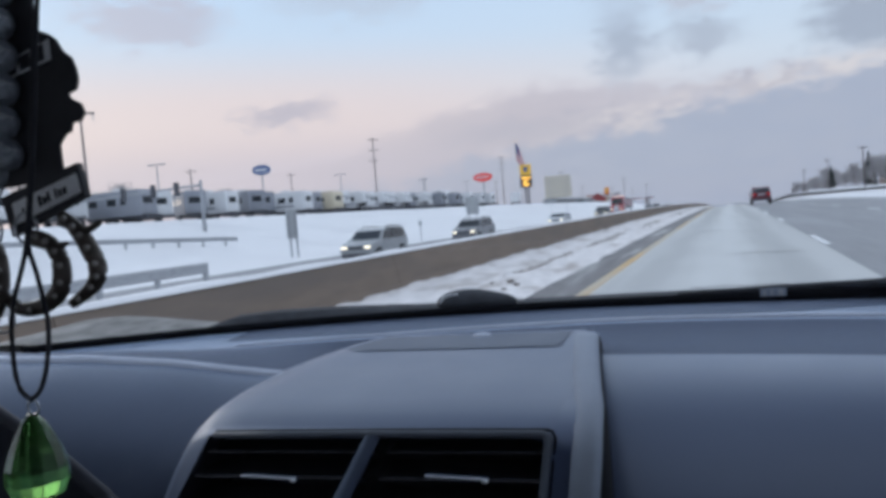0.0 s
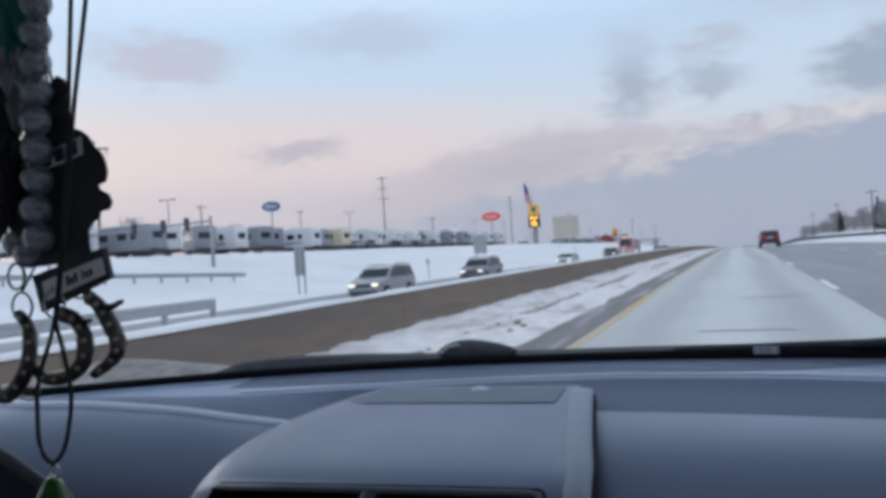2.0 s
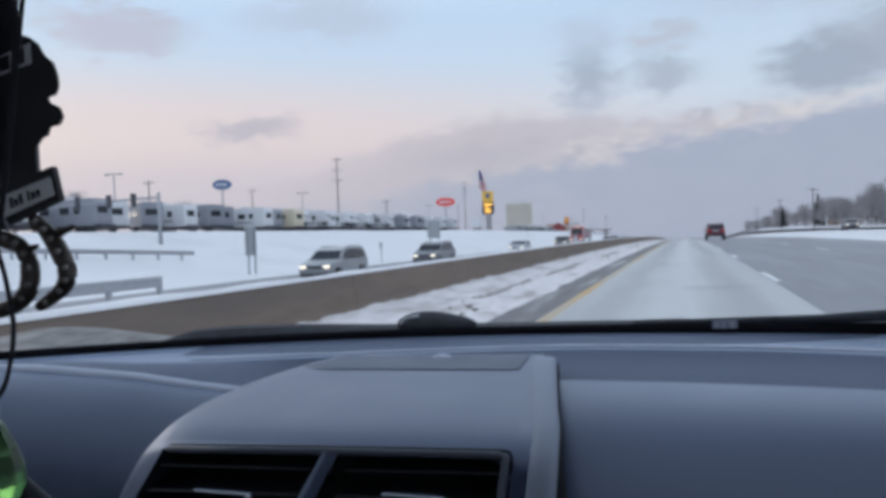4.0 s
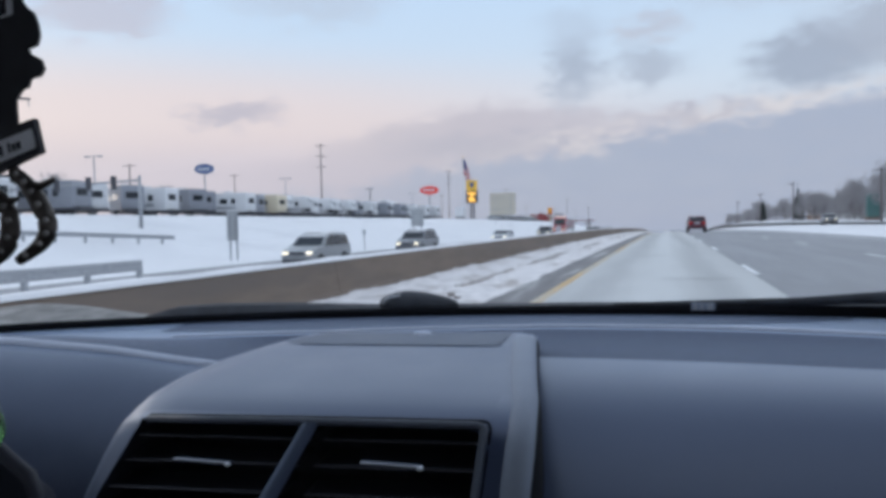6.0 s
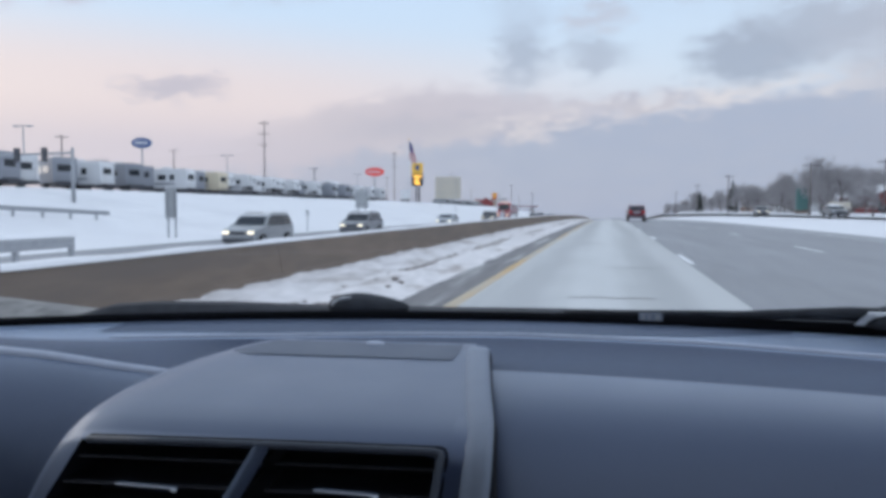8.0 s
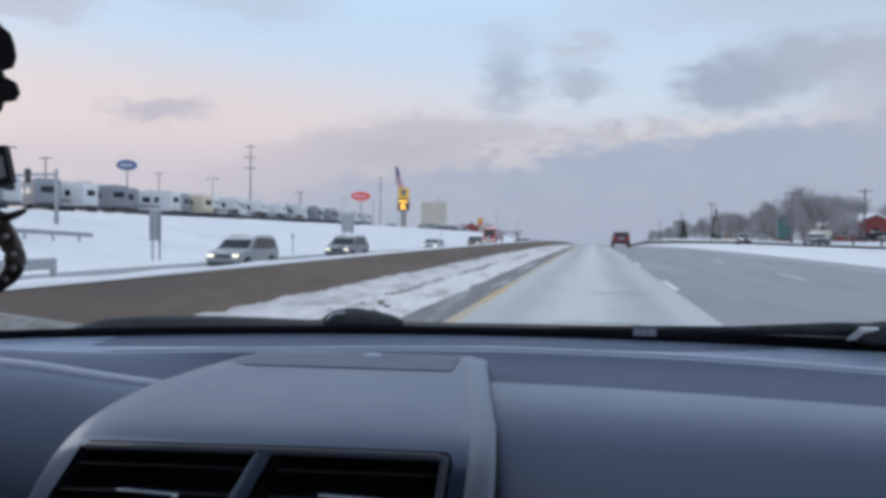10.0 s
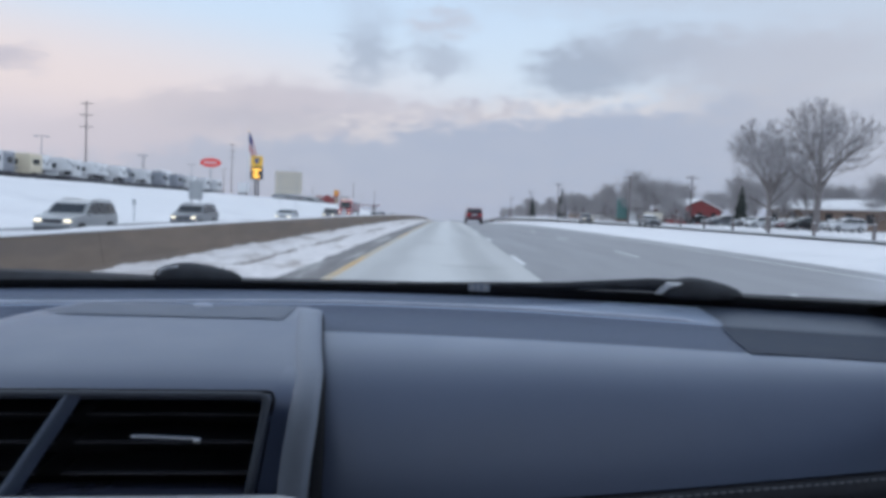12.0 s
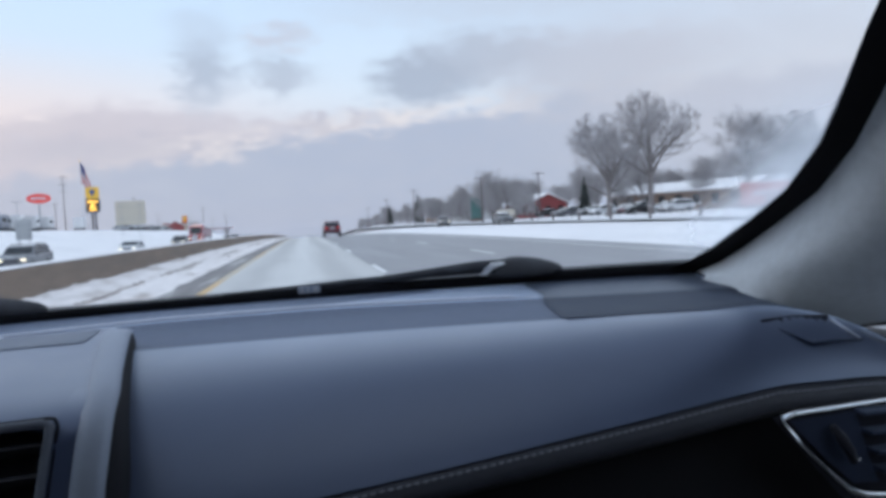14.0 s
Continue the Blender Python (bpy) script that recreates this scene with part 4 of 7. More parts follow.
part("dash_seam", tube([(0.440, 0.752, 0.9895), (0.455, 0.738, 0.979), (0.470, 0.718, 0.968), (0.485, 0.70, 0.958)], [0.0012, 0.0018, 0.0018, 0.0014], 6), M["hood_trim"], grille, "", True)

# windscreen, its black border, and the pillar trim
RAKE = 1.6


def screen_pt(x, z):
    return (x, base_y(x) - (z - base_z(x)) * RAKE, z)


edge = [(0.404, 1.022), (0.420, 1.035), (0.429, 1.05), (0.440, 1.08), (0.447, 1.11), (0.438, 1.15), (0.419, 1.188), (0.397, 1.227), (0.36, 1.30), (0.33, 1.36), (0.31, 1.40)]
rows = []
for xr, z in edge:
    zz = z
    rows.append([screen_pt(lerp(-1.05, xr, k / 24), base_z(lerp(-1.05, xr, k / 24)) + (zz - 1.020)) for k in range(25)])
pane = part("windscreen", grid(rows), M["glass"], car, "raked clear windscreen glass", True)
pane.visible_shadow = False
bot = [-1.08 + 1.515 * k / 60 for k in range(61)]
bm = grid([[(x, base_y(x) - 0.001, base_z(x) - 0.003) for x in bot], [(x, base_y(x) - 0.006, base_z(x) + 0.004) for x in bot], [(x, base_y(x) - 0.004, base_z(x) + 0.0100 + 0.002 * sstep(x, -0.3, 0.4)) for x in bot]], flip=True)
part("lower_border", bm, M["frit"], pane, "black border along the glass edge", True)
g_pts = [Vector(screen_pt(xr, z)) for xr, z in edge]
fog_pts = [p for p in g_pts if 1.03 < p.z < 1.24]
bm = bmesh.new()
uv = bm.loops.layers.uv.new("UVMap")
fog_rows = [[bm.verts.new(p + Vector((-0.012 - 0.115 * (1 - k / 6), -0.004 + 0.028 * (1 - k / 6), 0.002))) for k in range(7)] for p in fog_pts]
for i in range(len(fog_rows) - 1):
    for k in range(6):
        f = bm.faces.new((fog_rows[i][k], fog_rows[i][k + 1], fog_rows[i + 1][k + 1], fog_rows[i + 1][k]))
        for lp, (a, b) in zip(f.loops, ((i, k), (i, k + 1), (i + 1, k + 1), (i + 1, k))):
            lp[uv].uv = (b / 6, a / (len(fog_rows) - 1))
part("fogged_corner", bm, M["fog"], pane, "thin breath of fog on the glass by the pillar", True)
bm = grid([[p + Vector((0.026, -0.007, -0.002)) for p in g_pts], [p + Vector((0.006, -0.006, 0.002)) for p in g_pts], [p + Vector((-0.013, -0.003, 0.004)) for p in g_pts]], flip=True)
part("side_border", bm, M["frit"], pane, "", True)
inner = [Vector(p) for p in ((0.416, 0.945, 1.010), (0.412, 0.90, 1.002), (0.411, 0.86, 0.997), (0.414, 0.832, 0.990), (0.44, 0.825, 0.975), (0.50, 0.81, 0.968), (0.58, 0.78, 0.98), (0.63, 0.70, 1.06), (0.62, 0.58, 1.17), (0.58, 0.46, 1.28), (0.55, 0.36, 1.38))]
rows = [[lerp(g + Vector((0.020, -0.010, 0)), p, f) + Vector((-0.008, -0.034, 0.004)) * b for f, b in ((0, 0), (0.1, 0.3), (0.25, 0.7), (0.4, 0.95), (0.5, 0.97), (0.6, 0.86), (0.8, 0.45), (1, 0))] for g, p in zip(g_pts, inner)]
pillar = part("pillar_trim", grid(rows), M["pillar"], car, "light grey windscreen pillar trim", True)
bm = grid([inner, [p + Vector((0.06, -0.01, 0.0)) for p in inner], [p + Vector((0.10, 0.08, 0.0)) for p in inner]])
part("door_seal", bm, M["black_plastic"], pillar, "black door seal behind the pillar", True)

# outside the glass: cowl, wiper mounts, arm, hood
cow = [-1.05 + 1.6 * k / 50 for k in range(51)]


def cowl_lift(x):
    return along([(-1.05, -0.035), (-0.87, -0.014), (-0.84, 0.002), (-0.812, 0.0185), (-0.736, 0.0215), (-0.629, 0.0185), (-0.486, 0.0115), (-0.3, 0.0085), (-0.1, 0.009), (0.5, 0.012)], x)


bm = grid([[(x, base_y(x) + 0.004, base_z(x) + 0.004) for x in cow], [(x, base_y(x) + 0.02, base_z(x) + cowl_lift(x) - 0.002) for x in cow], [(x, base_y(x) + 0.05, base_z(x) + cowl_lift(x)) for x in cow], [(x, base_y(x) + 0.09, base_z(x) - 0.05) for x in cow]], flip=True)
part("cowl", bm, M["wet_black"], car, "black plastic cowl below the windscreen", True)


def wiper_mount(cx, cy, cz, sx, tall=0.030):
    bm = bmesh.new()
    bmesh.ops.create_uvsphere(bm, u_segments=24, v_segments=12, radius=1)
    for v in bm.verts:
        k = 1.2 if v.co.x > 0 else 0.8
        v.co = Vector((cx + v.co.x * sx * k, cy + v.co.y * 0.03, cz + max(v.co.z, -0.3) * tall * (1 - 0.25 * max(0, v.co.x))))
    ob = part("wiper_mount", bm, M["wet_black"], car, "rounded black wiper arm cover", True)
    return ob


mount = wiper_mount(-0.428, 1.155, 1.013, 0.060, 0.019)
# The glint here and on the other mount is coloured in, in pale grey.
part("nozzle_slot", tube([(-0.462, 1.130, 1.016), (-0.456, 1.127, 1.023), (-0.446, 1.126, 1.027), (-0.434, 1.127, 1.0285)], 0.0017, 6), M["glint_grey"], mount, "pale edge, its glint put into the colour", True)
mount = wiper_mount(0.226, 1.04, 1.030, 0.050, 0.019)
part("wet_edge", grid([[(0.168, 1.008, 1.0305), (0.178, 1.008, 1.0305)], [(0.174, 1.006, 1.038), (0.185, 1.006, 1.038)], [(0.180, 1.004, 1.0435), (0.200, 1.004, 1.0435)], [(0.182, 1.012, 1.0445), (0.200, 1.012, 1.0445)]], flip=True), M["glint_grey"], mount, "pale bracket, its glint put into the colour", True)
bm = tube([(0.200, 1.03, 1.038), (0.17, 1.035, 1.0385), (0.12, 1.055, 1.034), (0.07, 1.075, 1.0285), (-0.02, 1.11, 1.0225), (-0.14, 1.135, 1.016)], [0.009, 0.008, 0.006, 0.005, 0.004, 0.003], 8)
part("wiper_arm", bm, M["wet_black"], car, "black wiper arm lying along the glass", True)
tag_plate = part("glass_tag", box((-0.047, 1.0885, 1.0155), (-0.019, 1.0905, 1.0250), 0.0006, 1), M["hood_trim"], pane, "small worn tag at the foot of the glass")
for k, (w, c) in enumerate(((0.004, "galvanised"), (0.003, "galvanised"), (0.006, "galvanised"))):
    part("tag_bar", box((-0.044 + 0.008 * k, 1.0878, 1.0165), (-0.044 + 0.008 * k + w, 1.0886, 1.0238)), M[c], tag_plate)
rows = []
for y in (1.0, 1.06, 1.12, 1.17, 1.2, 1.24, 1.3, 1.4, 1.55, 1.8):
    r = []
    for x in [-1.42 + 2.0 * k / 60 for k in range(61)]:
        z = along([(-1.6, 0.93), (-1.40, 0.966), (-1.29, 0.983), (-1.21, 0.999), (-1.163, 1.003), (-1.096, 1.001), (-1.02, 0.992), (-0.92, 0.979), (-0.84, 0.965), (-0.7, 0.945), (0.5, 0.945)], x)
        z += 0.06 * min(0, y - 1.2) - 0.22 * max(0, y - 1.22)
        r.append((x, max(y, base_y(x) + 0.02), z))
    rows.append(r)
rows = [[(r[0][0] - 0.005, r[0][1], 0.45)] + r + [(r[-1][0] + 0.005, r[-1][1], 0.45)] for r in rows]
rows.append([(p[0], p[1] + 0.06, min(p[2], 0.70)) for p in rows[-1]])
rows.append([(p[0], p[1], 0.40) for p in rows[-1]])
part("bonnet", grid(rows, flip=False), M["hood_paint"], car, "silver bonnet crusted with road salt", True)

# closed cabin behind, unseen, which shades the dashboard: roof lining, doors, rear wall
bm = bmesh.new()
box((-1.2, -1.6, 1.43), (0.53, 0.36, 1.47), 0.01, 1, bm)
# Header brought forward to cut the overhead sky from the padded face.
box((-1.1, 0.34, 1.372), (0.38, 0.565, 1.44), 0.01, 1, bm)
box((-1.2, -1.62, 0.3), (0.53, -1.58, 1.02), 0, 1, bm)
for x0, x1 in ((-1.27, -1.21), (0.56, 0.62)):
    box((x0, -1.6, 0.3), (x1, 0.62, 0.96), 0.01, 1, bm)
    for y0, y1 in ((-1.6, -1.35), (-0.30, -0.14)):
        box((x0, y0, 0.96), (x1, y1, 1.45), 0.01, 1, bm)
box((-1.2, -1.6, 0.28), (0.53, 1.0, 0.32), 0, 1, bm)
box((0.50, 0.775, 0.55), (0.63, 1.0, 0.945), 0.004, 1, bm)
box((-1.2, -0.55, 0.4), (0.53, -0.35, 1.05), 0.03, 1, bm)
part("cabin_lining", bm, M["cabin"], car, "unseen dark cabin shell that shades the dashboard")
for wx in (-1.14, 0.47):
    for wy in (1.30, -1.25):
        bm = bmesh.new()
        bmesh.ops.create_cone(bm, cap_ends=True, segments=28, radius1=0.33, radius2=0.33, depth=0.2)
        bmesh.ops.transform(bm, matrix=pose(wx, wy, 0.335, 0, 90, 0), verts=bm.verts)
        part("wheel", bm, M["tyre"], car)

# ---- charms hanging under the mirror ----
M["bead"] = material("pearl_bead", (0.38, 0.41, 0.46), 0.26, metal=0.35, vary=0.15, scale=120, second=(0.27, 0.30, 0.34), second_scale=90, second_cut=(0.4, 0.7), spec=0.8, bump=0.5, bump_scale=260)
M["black_card"] = material("black_card", (0.028, 0.028, 0.034), 0.7, vary=0.2, scale=80)
M["card_label"] = material("pale_card_label", (0.78, 0.79, 0.80), 0.7, vary=0.06, scale=80)
M["cord"] = material("black_cord", (0.020, 0.021, 0.028), 0.8, vary=0.2, scale=300)
M["bronze"] = material("dark_bronze", (0.09, 0.075, 0.065), 0.5, metal=0.5, vary=0.3, scale=160)
M["stone"] = material("small_stone", (0.32, 0.30, 0.28), 0.3, vary=0.2, scale=300)
M["steel_ring"] = material("steel_ring", (0.45, 0.47, 0.5), 0.3, metal=0.9, vary=0.1, scale=100)
M["feather"] = material("green_feather", (0.015, 0.16, 0.12), 0.8, vary=0.25, scale=120, stretch=(1, 1, 0.2))
M["feather_grey"] = material("grey_feather", (0.26, 0.28, 0.28), 0.85, vary=0.2, scale=120, stretch=(1, 1, 0.2))
crystal = bpy.data.materials.new("green_crystal")
crystal.use_nodes = True
cb = crystal.node_tree.nodes["Principled BSDF"]
cb.inputs["Base Color"].default_value = (0.12, 0.30, 0.09, 1)
cb.inputs["Transmission Weight"].default_value = 0.9
cb.inputs["Roughness"].default_value = 0.16
cb.inputs["IOR"].default_value = 1.5
M["crystal"] = crystal

ROOF, CY = 1.435, 0.39       # height of the roof lining; distance of the charms in front of the seat


SWAY = -0.0072


def at(x, z, y=0.0):
    return Vector((x + SWAY, CY + y, z))


def plate(pts, y0, y1, o):
    """A flat card through points of x and z, between two depths."""
    bm = prism([(x - 0.0072, z) for x, z in pts], "y", CY + y0, CY + y1)
    bmesh.ops.translate(bm, verts=bm.verts, vec=-o)
    return bm


def ball(r, vec, scale=(1, 1, 1)):
    bm = bmesh.new()
    bmesh.ops.create_uvsphere(bm, u_segments=20, v_segments=12, radius=r)
    for v in bm.verts:
        v.co = Vector((v.co.x * scale[0], v.co.y * scale[1], v.co.z * scale[2])) + Vector(vec)
    return bm


def curve_through(pts, n=5):
    """A smooth run of points through the given ones."""
    out = []
    P = [Vector((x, 0, z)) for x, z in pts]
    for i in range(len(P) - 1):
        p0, p1, p2, p3 = P[max(i - 1, 0)], P[i], P[i + 1], P[min(i + 2, len(P) - 1)]
        for k in range(n):
            t = k / n
            out.append(0.5 * ((2 * p1) + (p2 - p0) * t + (2 * p0 - 5 * p1 + 4 * p2 - p3) * t * t + (3 * p1 - p0 - 3 * p2 + p3) * t ** 3))
    return out + [P[-1]]


# string of pearly beads, doubled
SWAY = 0.0
beads = thing("bead_string", "doubled string of pearly grey beads hanging under the mirror", "beads", at(-0.35, 1.18))
o = Vector(beads.location)
bead_me = None
run = [(-0.3482 + 0.0009 * k, 1.1776 + 0.0128 * k, 0.0) for k in range(16)] + [(-0.3735 - 0.0009 * k, 1.1772 + 0.0130 * k, 0.010) for k in range(16)] + [(-0.3610, 1.1715, 0.006)]
for x, z, y in run:
    if bead_me is None:
        ob = part("bead", ball(0.0067, (0, 0, 0)), M["bead"], beads, "", True)
        bead_me = ob.data
    else:
        ob = new("bead", bead_me)
        ob.parent = beads
    ob.location = at(x + 0.0006 * math.sin(z * 300), z, y) - o
part("string", tube([at(-0.3585, 1.1715, 0.006) - o, at(-0.3482, 1.1776) - o, at(-0.335, 1.368) - o, at(-0.332, ROOF) - o], 0.0008, 6), M["cord"], beads, "", True)

SWAY = -0.0072
# tree-shaped air freshener: scalloped black card with a pale label at its foot
fresh = thing("air_freshener", "black tree-shaped card air freshener with pale label panel", "air freshener", at(-0.33, 1.16))
o = Vector(fresh.location)
right = [(-0.3180, 1.166), (-0.3185, 1.176), (-0.3184, 1.1795), (-0.3150, 1.1830), (-0.3120, 1.1838), (-0.3108, 1.1870), (-0.3060, 1.1875), (-0.3040, 1.1902), (-0.3055, 1.1940), (-0.3105, 1.1965), (-0.3112, 1.1985), (-0.3070, 1.1995), (-0.3056, 1.2030), (-0.3062, 1.2075),
         (-0.3080, 1.2120), (-0.3120, 1.2150), (-0.3150, 1.2200), (-0.3190, 1.2230), (-0.3240, 1.2250), (-0.3262, 1.2290), (-0.3262, 1.2345), (-0.3265, 1.2395), (-0.3252, 1.2425), (-0.3270, 1.2470), (-0.3310, 1.2490), (-0.3345, 1.2470)]
axis = lambda z: -0.3350 + 0.00 * (z - 1.2)
left = [(2 * axis(z) - x - 0.008, z - 0.001) for x, z in right[::-1] if x > -0.331]
part("card", plate(right + left, 0.006, 0.0072, o), M["black_card"], fresh)
part("foot_panel", plate([(-0.3509, 1.1611), (-0.3084, 1.1711), (-0.3053, 1.158), (-0.3466, 1.1448)], 0.004, 0.0068, o), M["black_card"], fresh)
quad = [Vector(p) for p in ((-0.3441, 1.1582), (-0.3088, 1.1671), (-0.3073, 1.1597), (-0.3427, 1.1497))]
lab = part("label_panel", plate([(p.x, p.y) for p in quad], 0.0032, 0.0042, o), M["card_label"], fresh, "pale label panel with unreadable dark print")


def on_label(u, v):
    p = lerp(lerp(quad[0], quad[1], u), lerp(quad[3], quad[2], u), v)
    return p.x, p.y


for u0, u1, v0 in ((0.40, 0.45, 0.25), (0.47, 0.52, 0.4), (0.54, 0.58, 0.25), (0.66, 0.685, 0.25), (0.71, 0.76, 0.4), (0.78, 0.83, 0.4)):
    part("print_bar", plate([on_label(u0, v0), on_label(u1, v0), on_label(u1, 0.75), on_label(u0, 0.75)], 0.0029, 0.0034, o), M["black_card"], lab)
quad = [Vector(p) for p in ((-0.3590, 1.2110), (-0.3180, 1.2205), (-0.3178, 1.2125), (-0.3590, 1.2050))]
upper = part("upper_label", plate([(p.x, p.y) for p in quad], 0.0055, 0.0062, o), M["card_label"], fresh, "pale printed band across the card")
for k in range(5):
    u = 0.04 + 0.19 * k
    part("print_bar", plate([on_label(u, 0.12), on_label(u + 0.13, 0.12), on_label(u + 0.13, 0.88), on_label(u, 0.88)], 0.0050, 0.0056, o), M["black_card"], upper)
part("loop_cord", tube([at(-0.334, 1.245, 0.0066) - o, at(-0.338, 1.27, 0.0066) - o, at(-0.332, 1.33, 0.0066) - o, at(-0.326, ROOF, 0.0066) - o], 0.0006, 6), M["cord"], fresh, "", True)

# glass drop on a long doubled cord
SWAY = 0.0
drop = thing("crystal_pendant", "green faceted glass drop hanging on a doubled black cord", "pendant", at(-0.343, 1.06, -0.004))
o = Vector(drop.location)
for run in ([(-0.3407, 1.0806), (-0.3454, 1.0836), (-0.3477, 1.0902), (-0.3478, 1.0995), (-0.3466, 1.1135), (-0.3429, 1.1227), (-0.3361, 1.1363), (-0.3320, 1.1498), (-0.3271, 1.1742), (-0.3224, 1.1972), (-0.3195, 1.2222), (-0.3168, 1.2459), (-0.311, 1.30), (-0.302, ROOF)],
            [(-0.3407, 1.0806), (-0.3361, 1.0834), (-0.3323, 1.0892), (-0.3289, 1.0995), (-0.3274, 1.1087), (-0.3278, 1.1155), (-0.3303, 1.1292), (-0.3335, 1.1408), (-0.3314, 1.1497), (-0.3259, 1.1741), (-0.3215, 1.1971), (-0.3173, 1.2208), (-0.3150, 1.2324), (-0.3120, 1.2450), (-0.300, 1.30), (-0.280, ROOF)]):
    run = [(p.x, p.z) for p in curve_through(run, 3)]
    part("cord", tube([at(x, z, -0.006) - o for x, z in run], 0.00095, 7), M["cord"], drop, "", True)
part("ring", tube([at(-0.3425 + 0.0030 * math.cos(a), 1.0768 + 0.0030 * math.sin(a), -0.004) - o for a in [k * math.pi / 8 for k in range(17)]], 0.0005, 6), M["steel_ring"], drop, "small bright steel ring", True)
rows = []
for z, r in ((1.0742, 0.0016), (1.071, 0.0045), (1.062, 0.0088), (1.054, 0.0115), (1.048, 0.0120), (1.042, 0.0095), (1.038, 0.004)):
    rows.append([at(-0.344, z, -0.004) - o + Vector((math.cos(2 * math.pi * k / 12) * r, math.sin(2 * math.pi * k / 12) * r, 0)) for k in range(12)])
bm = grid(rows, close=True)
bmesh.ops.holes_fill(bm, edges=bm.edges)
bmesh.ops.recalc_face_normals(bm, faces=bm.faces)
part("glass_drop", bm, M["crystal"], drop, "pear-shaped green faceted glass")


def horseshoe(pts, hook, depth, ring):
    cx, cz = pts[0]
    th = thing("horseshoe_charm", "dark bronze horseshoe charm studded with small stones", "charm", at(cx, cz, depth), group="horseshoe charms")
    o = Vector(th.location)
    line = [at(p.x, p.z, depth) - o for p in curve_through(pts)]
    n = len(line) - 1
    part("arc", tube(line, [0.0036 * (0.6 + 0.4 * math.sin(math.pi * k / n)) for k in range(n + 1)], 8), M["bronze"], th, "", True)
    for k in range(2, n - 1, 3):
        part("stud", ball(0.0012, line[k] + Vector((0.0020, -0.0028, 0))), M["stone"], th, "", True)
    if hook:
        h = [at(p.x, p.z, depth) - o for p in curve_through(hook, 4)]
        part("hook", tube(h, [lerp(0.0030, 0.0008, k / (len(h) - 1)) for k in range(len(h))], 6), M["bronze"], th, "", True)
    rx, rz = ring
    part("key_ring", tube([at(rx + 0.0062 * math.cos(a), rz + 0.0062 * math.sin(a), depth) - o for a in [k * math.pi / 10 for k in range(21)]], 0.0006, 6), M["steel_ring"], th, "thin steel key ring", True)
    part("link", tube([at(rx, rz + 0.006, depth) - o, at(lerp(rx, -0.351, 0.8), rz + 0.025, 0.009) - o, at(-0.349, rz + 0.06, 0.011) - o, at(-0.334, ROOF, 0.011) - o], 0.0007, 6), M["cord"], th, "", True)


SWAY = -0.0035
horseshoe([(-0.3930, 1.139), (-0.3838, 1.1381), (-0.3840, 1.1239), (-0.3791, 1.1110), (-0.3693, 1.1082), (-0.3588, 1.1169), (-0.3542, 1.1271), (-0.3542, 1.1391), (-0.3600, 1.1450)], None, 0.0, (-0.357, 1.148))
SWAY = -0.0065
horseshoe([(-0.3352, 1.1450), (-0.3270, 1.1420), (-0.3215, 1.1340), (-0.3226, 1.1235), (-0.3310, 1.1169), (-0.3448, 1.1152), (-0.3525, 1.1200)], [(-0.3352, 1.1436), (-0.3244, 1.1395), (-0.3167, 1.1405)], 0.003, (-0.338, 1.148))
SWAY = -0.0105
horseshoe([(-0.3200, 1.1520), (-0.3140, 1.1470), (-0.3085, 1.1400), (-0.3038, 1.1298), (-0.3075, 1.1225), (-0.3189, 1.1161)], [(-0.319, 1.1497), (-0.3087, 1.1452), (-0.2996, 1.1478)], 0.008, (-0.324, 1.156))
SWAY = -0.0065
part("bottom_ring", tube([at(-0.3545 + 0.007 * math.cos(a), 1.112 + 0.006 * math.sin(a), 0.001) - at(-0.3352, 1.145, 0.003) for a in [k * math.pi / 10 for k in range(21)]], 0.0006, 6), M["steel_ring"], bpy.data.objects["horseshoe_charm.001"], "thin steel ring", True)
part("clasp", tube([at(-0.3578 + 0.0052 * math.cos(a), 1.1615 + 0.0058 * math.sin(a), 0.001) - (at(-0.393, 1.139) + Vector((0.003, 0, 0))) for a in [k * math.pi / 10 for k in range(21)]], 0.0007, 6), M["steel_ring"], bpy.data.objects["horseshoe_charm"], "bright split ring", True)

# green feather tuft behind the beads
SWAY = -0.003
feather = thing("feather_charm", "green and grey feather tuft behind the beads", "feather", at(-0.365, 1.26, 0.02))
o = Vector(feather.location)
for mat, nm, z0, dz, n, seed in ((M["feather"], "green_plume", 1.283, 0.014, 70, 3), (M["feather_grey"], "grey_plume", 1.262, 0.012, 70, 8), (M["cord"], "black_plume", 1.228, 0.020, 150, 5)):
    rnd = random.Random(seed)
    bm = bmesh.new()
    for k in range(n):
        a = at((-0.371 if nm == "black_plume" else -0.362) + rnd.gauss(0, 0.003), z0 + rnd.uniform(-dz, dz), 0.002 if nm == "black_plume" else 0.006) - o
        b = a + Vector((rnd.gauss(0.003, 0.003), rnd.gauss(0, 0.003), -rnd.uniform(0.016, 0.034)))
        m = lerp(a, b, 0.5) + Vector((rnd.gauss(0, 0.003), 0, 0))
        tube([a, m, b], [0.0010, 0.0030, 0.0004], 6, bm, False)
    tagged(part(nm, bm, mat, feather), kind="stuff")
part("quill", tube([at(-0.366, 1.24, 0.006) - o, at(-0.366, 1.31, 0.006) - o, at(-0.364, ROOF, 0.006) - o], 0.0007, 5), M["cord"], feather)

# ---- vehicles ----
PAINTS = {}


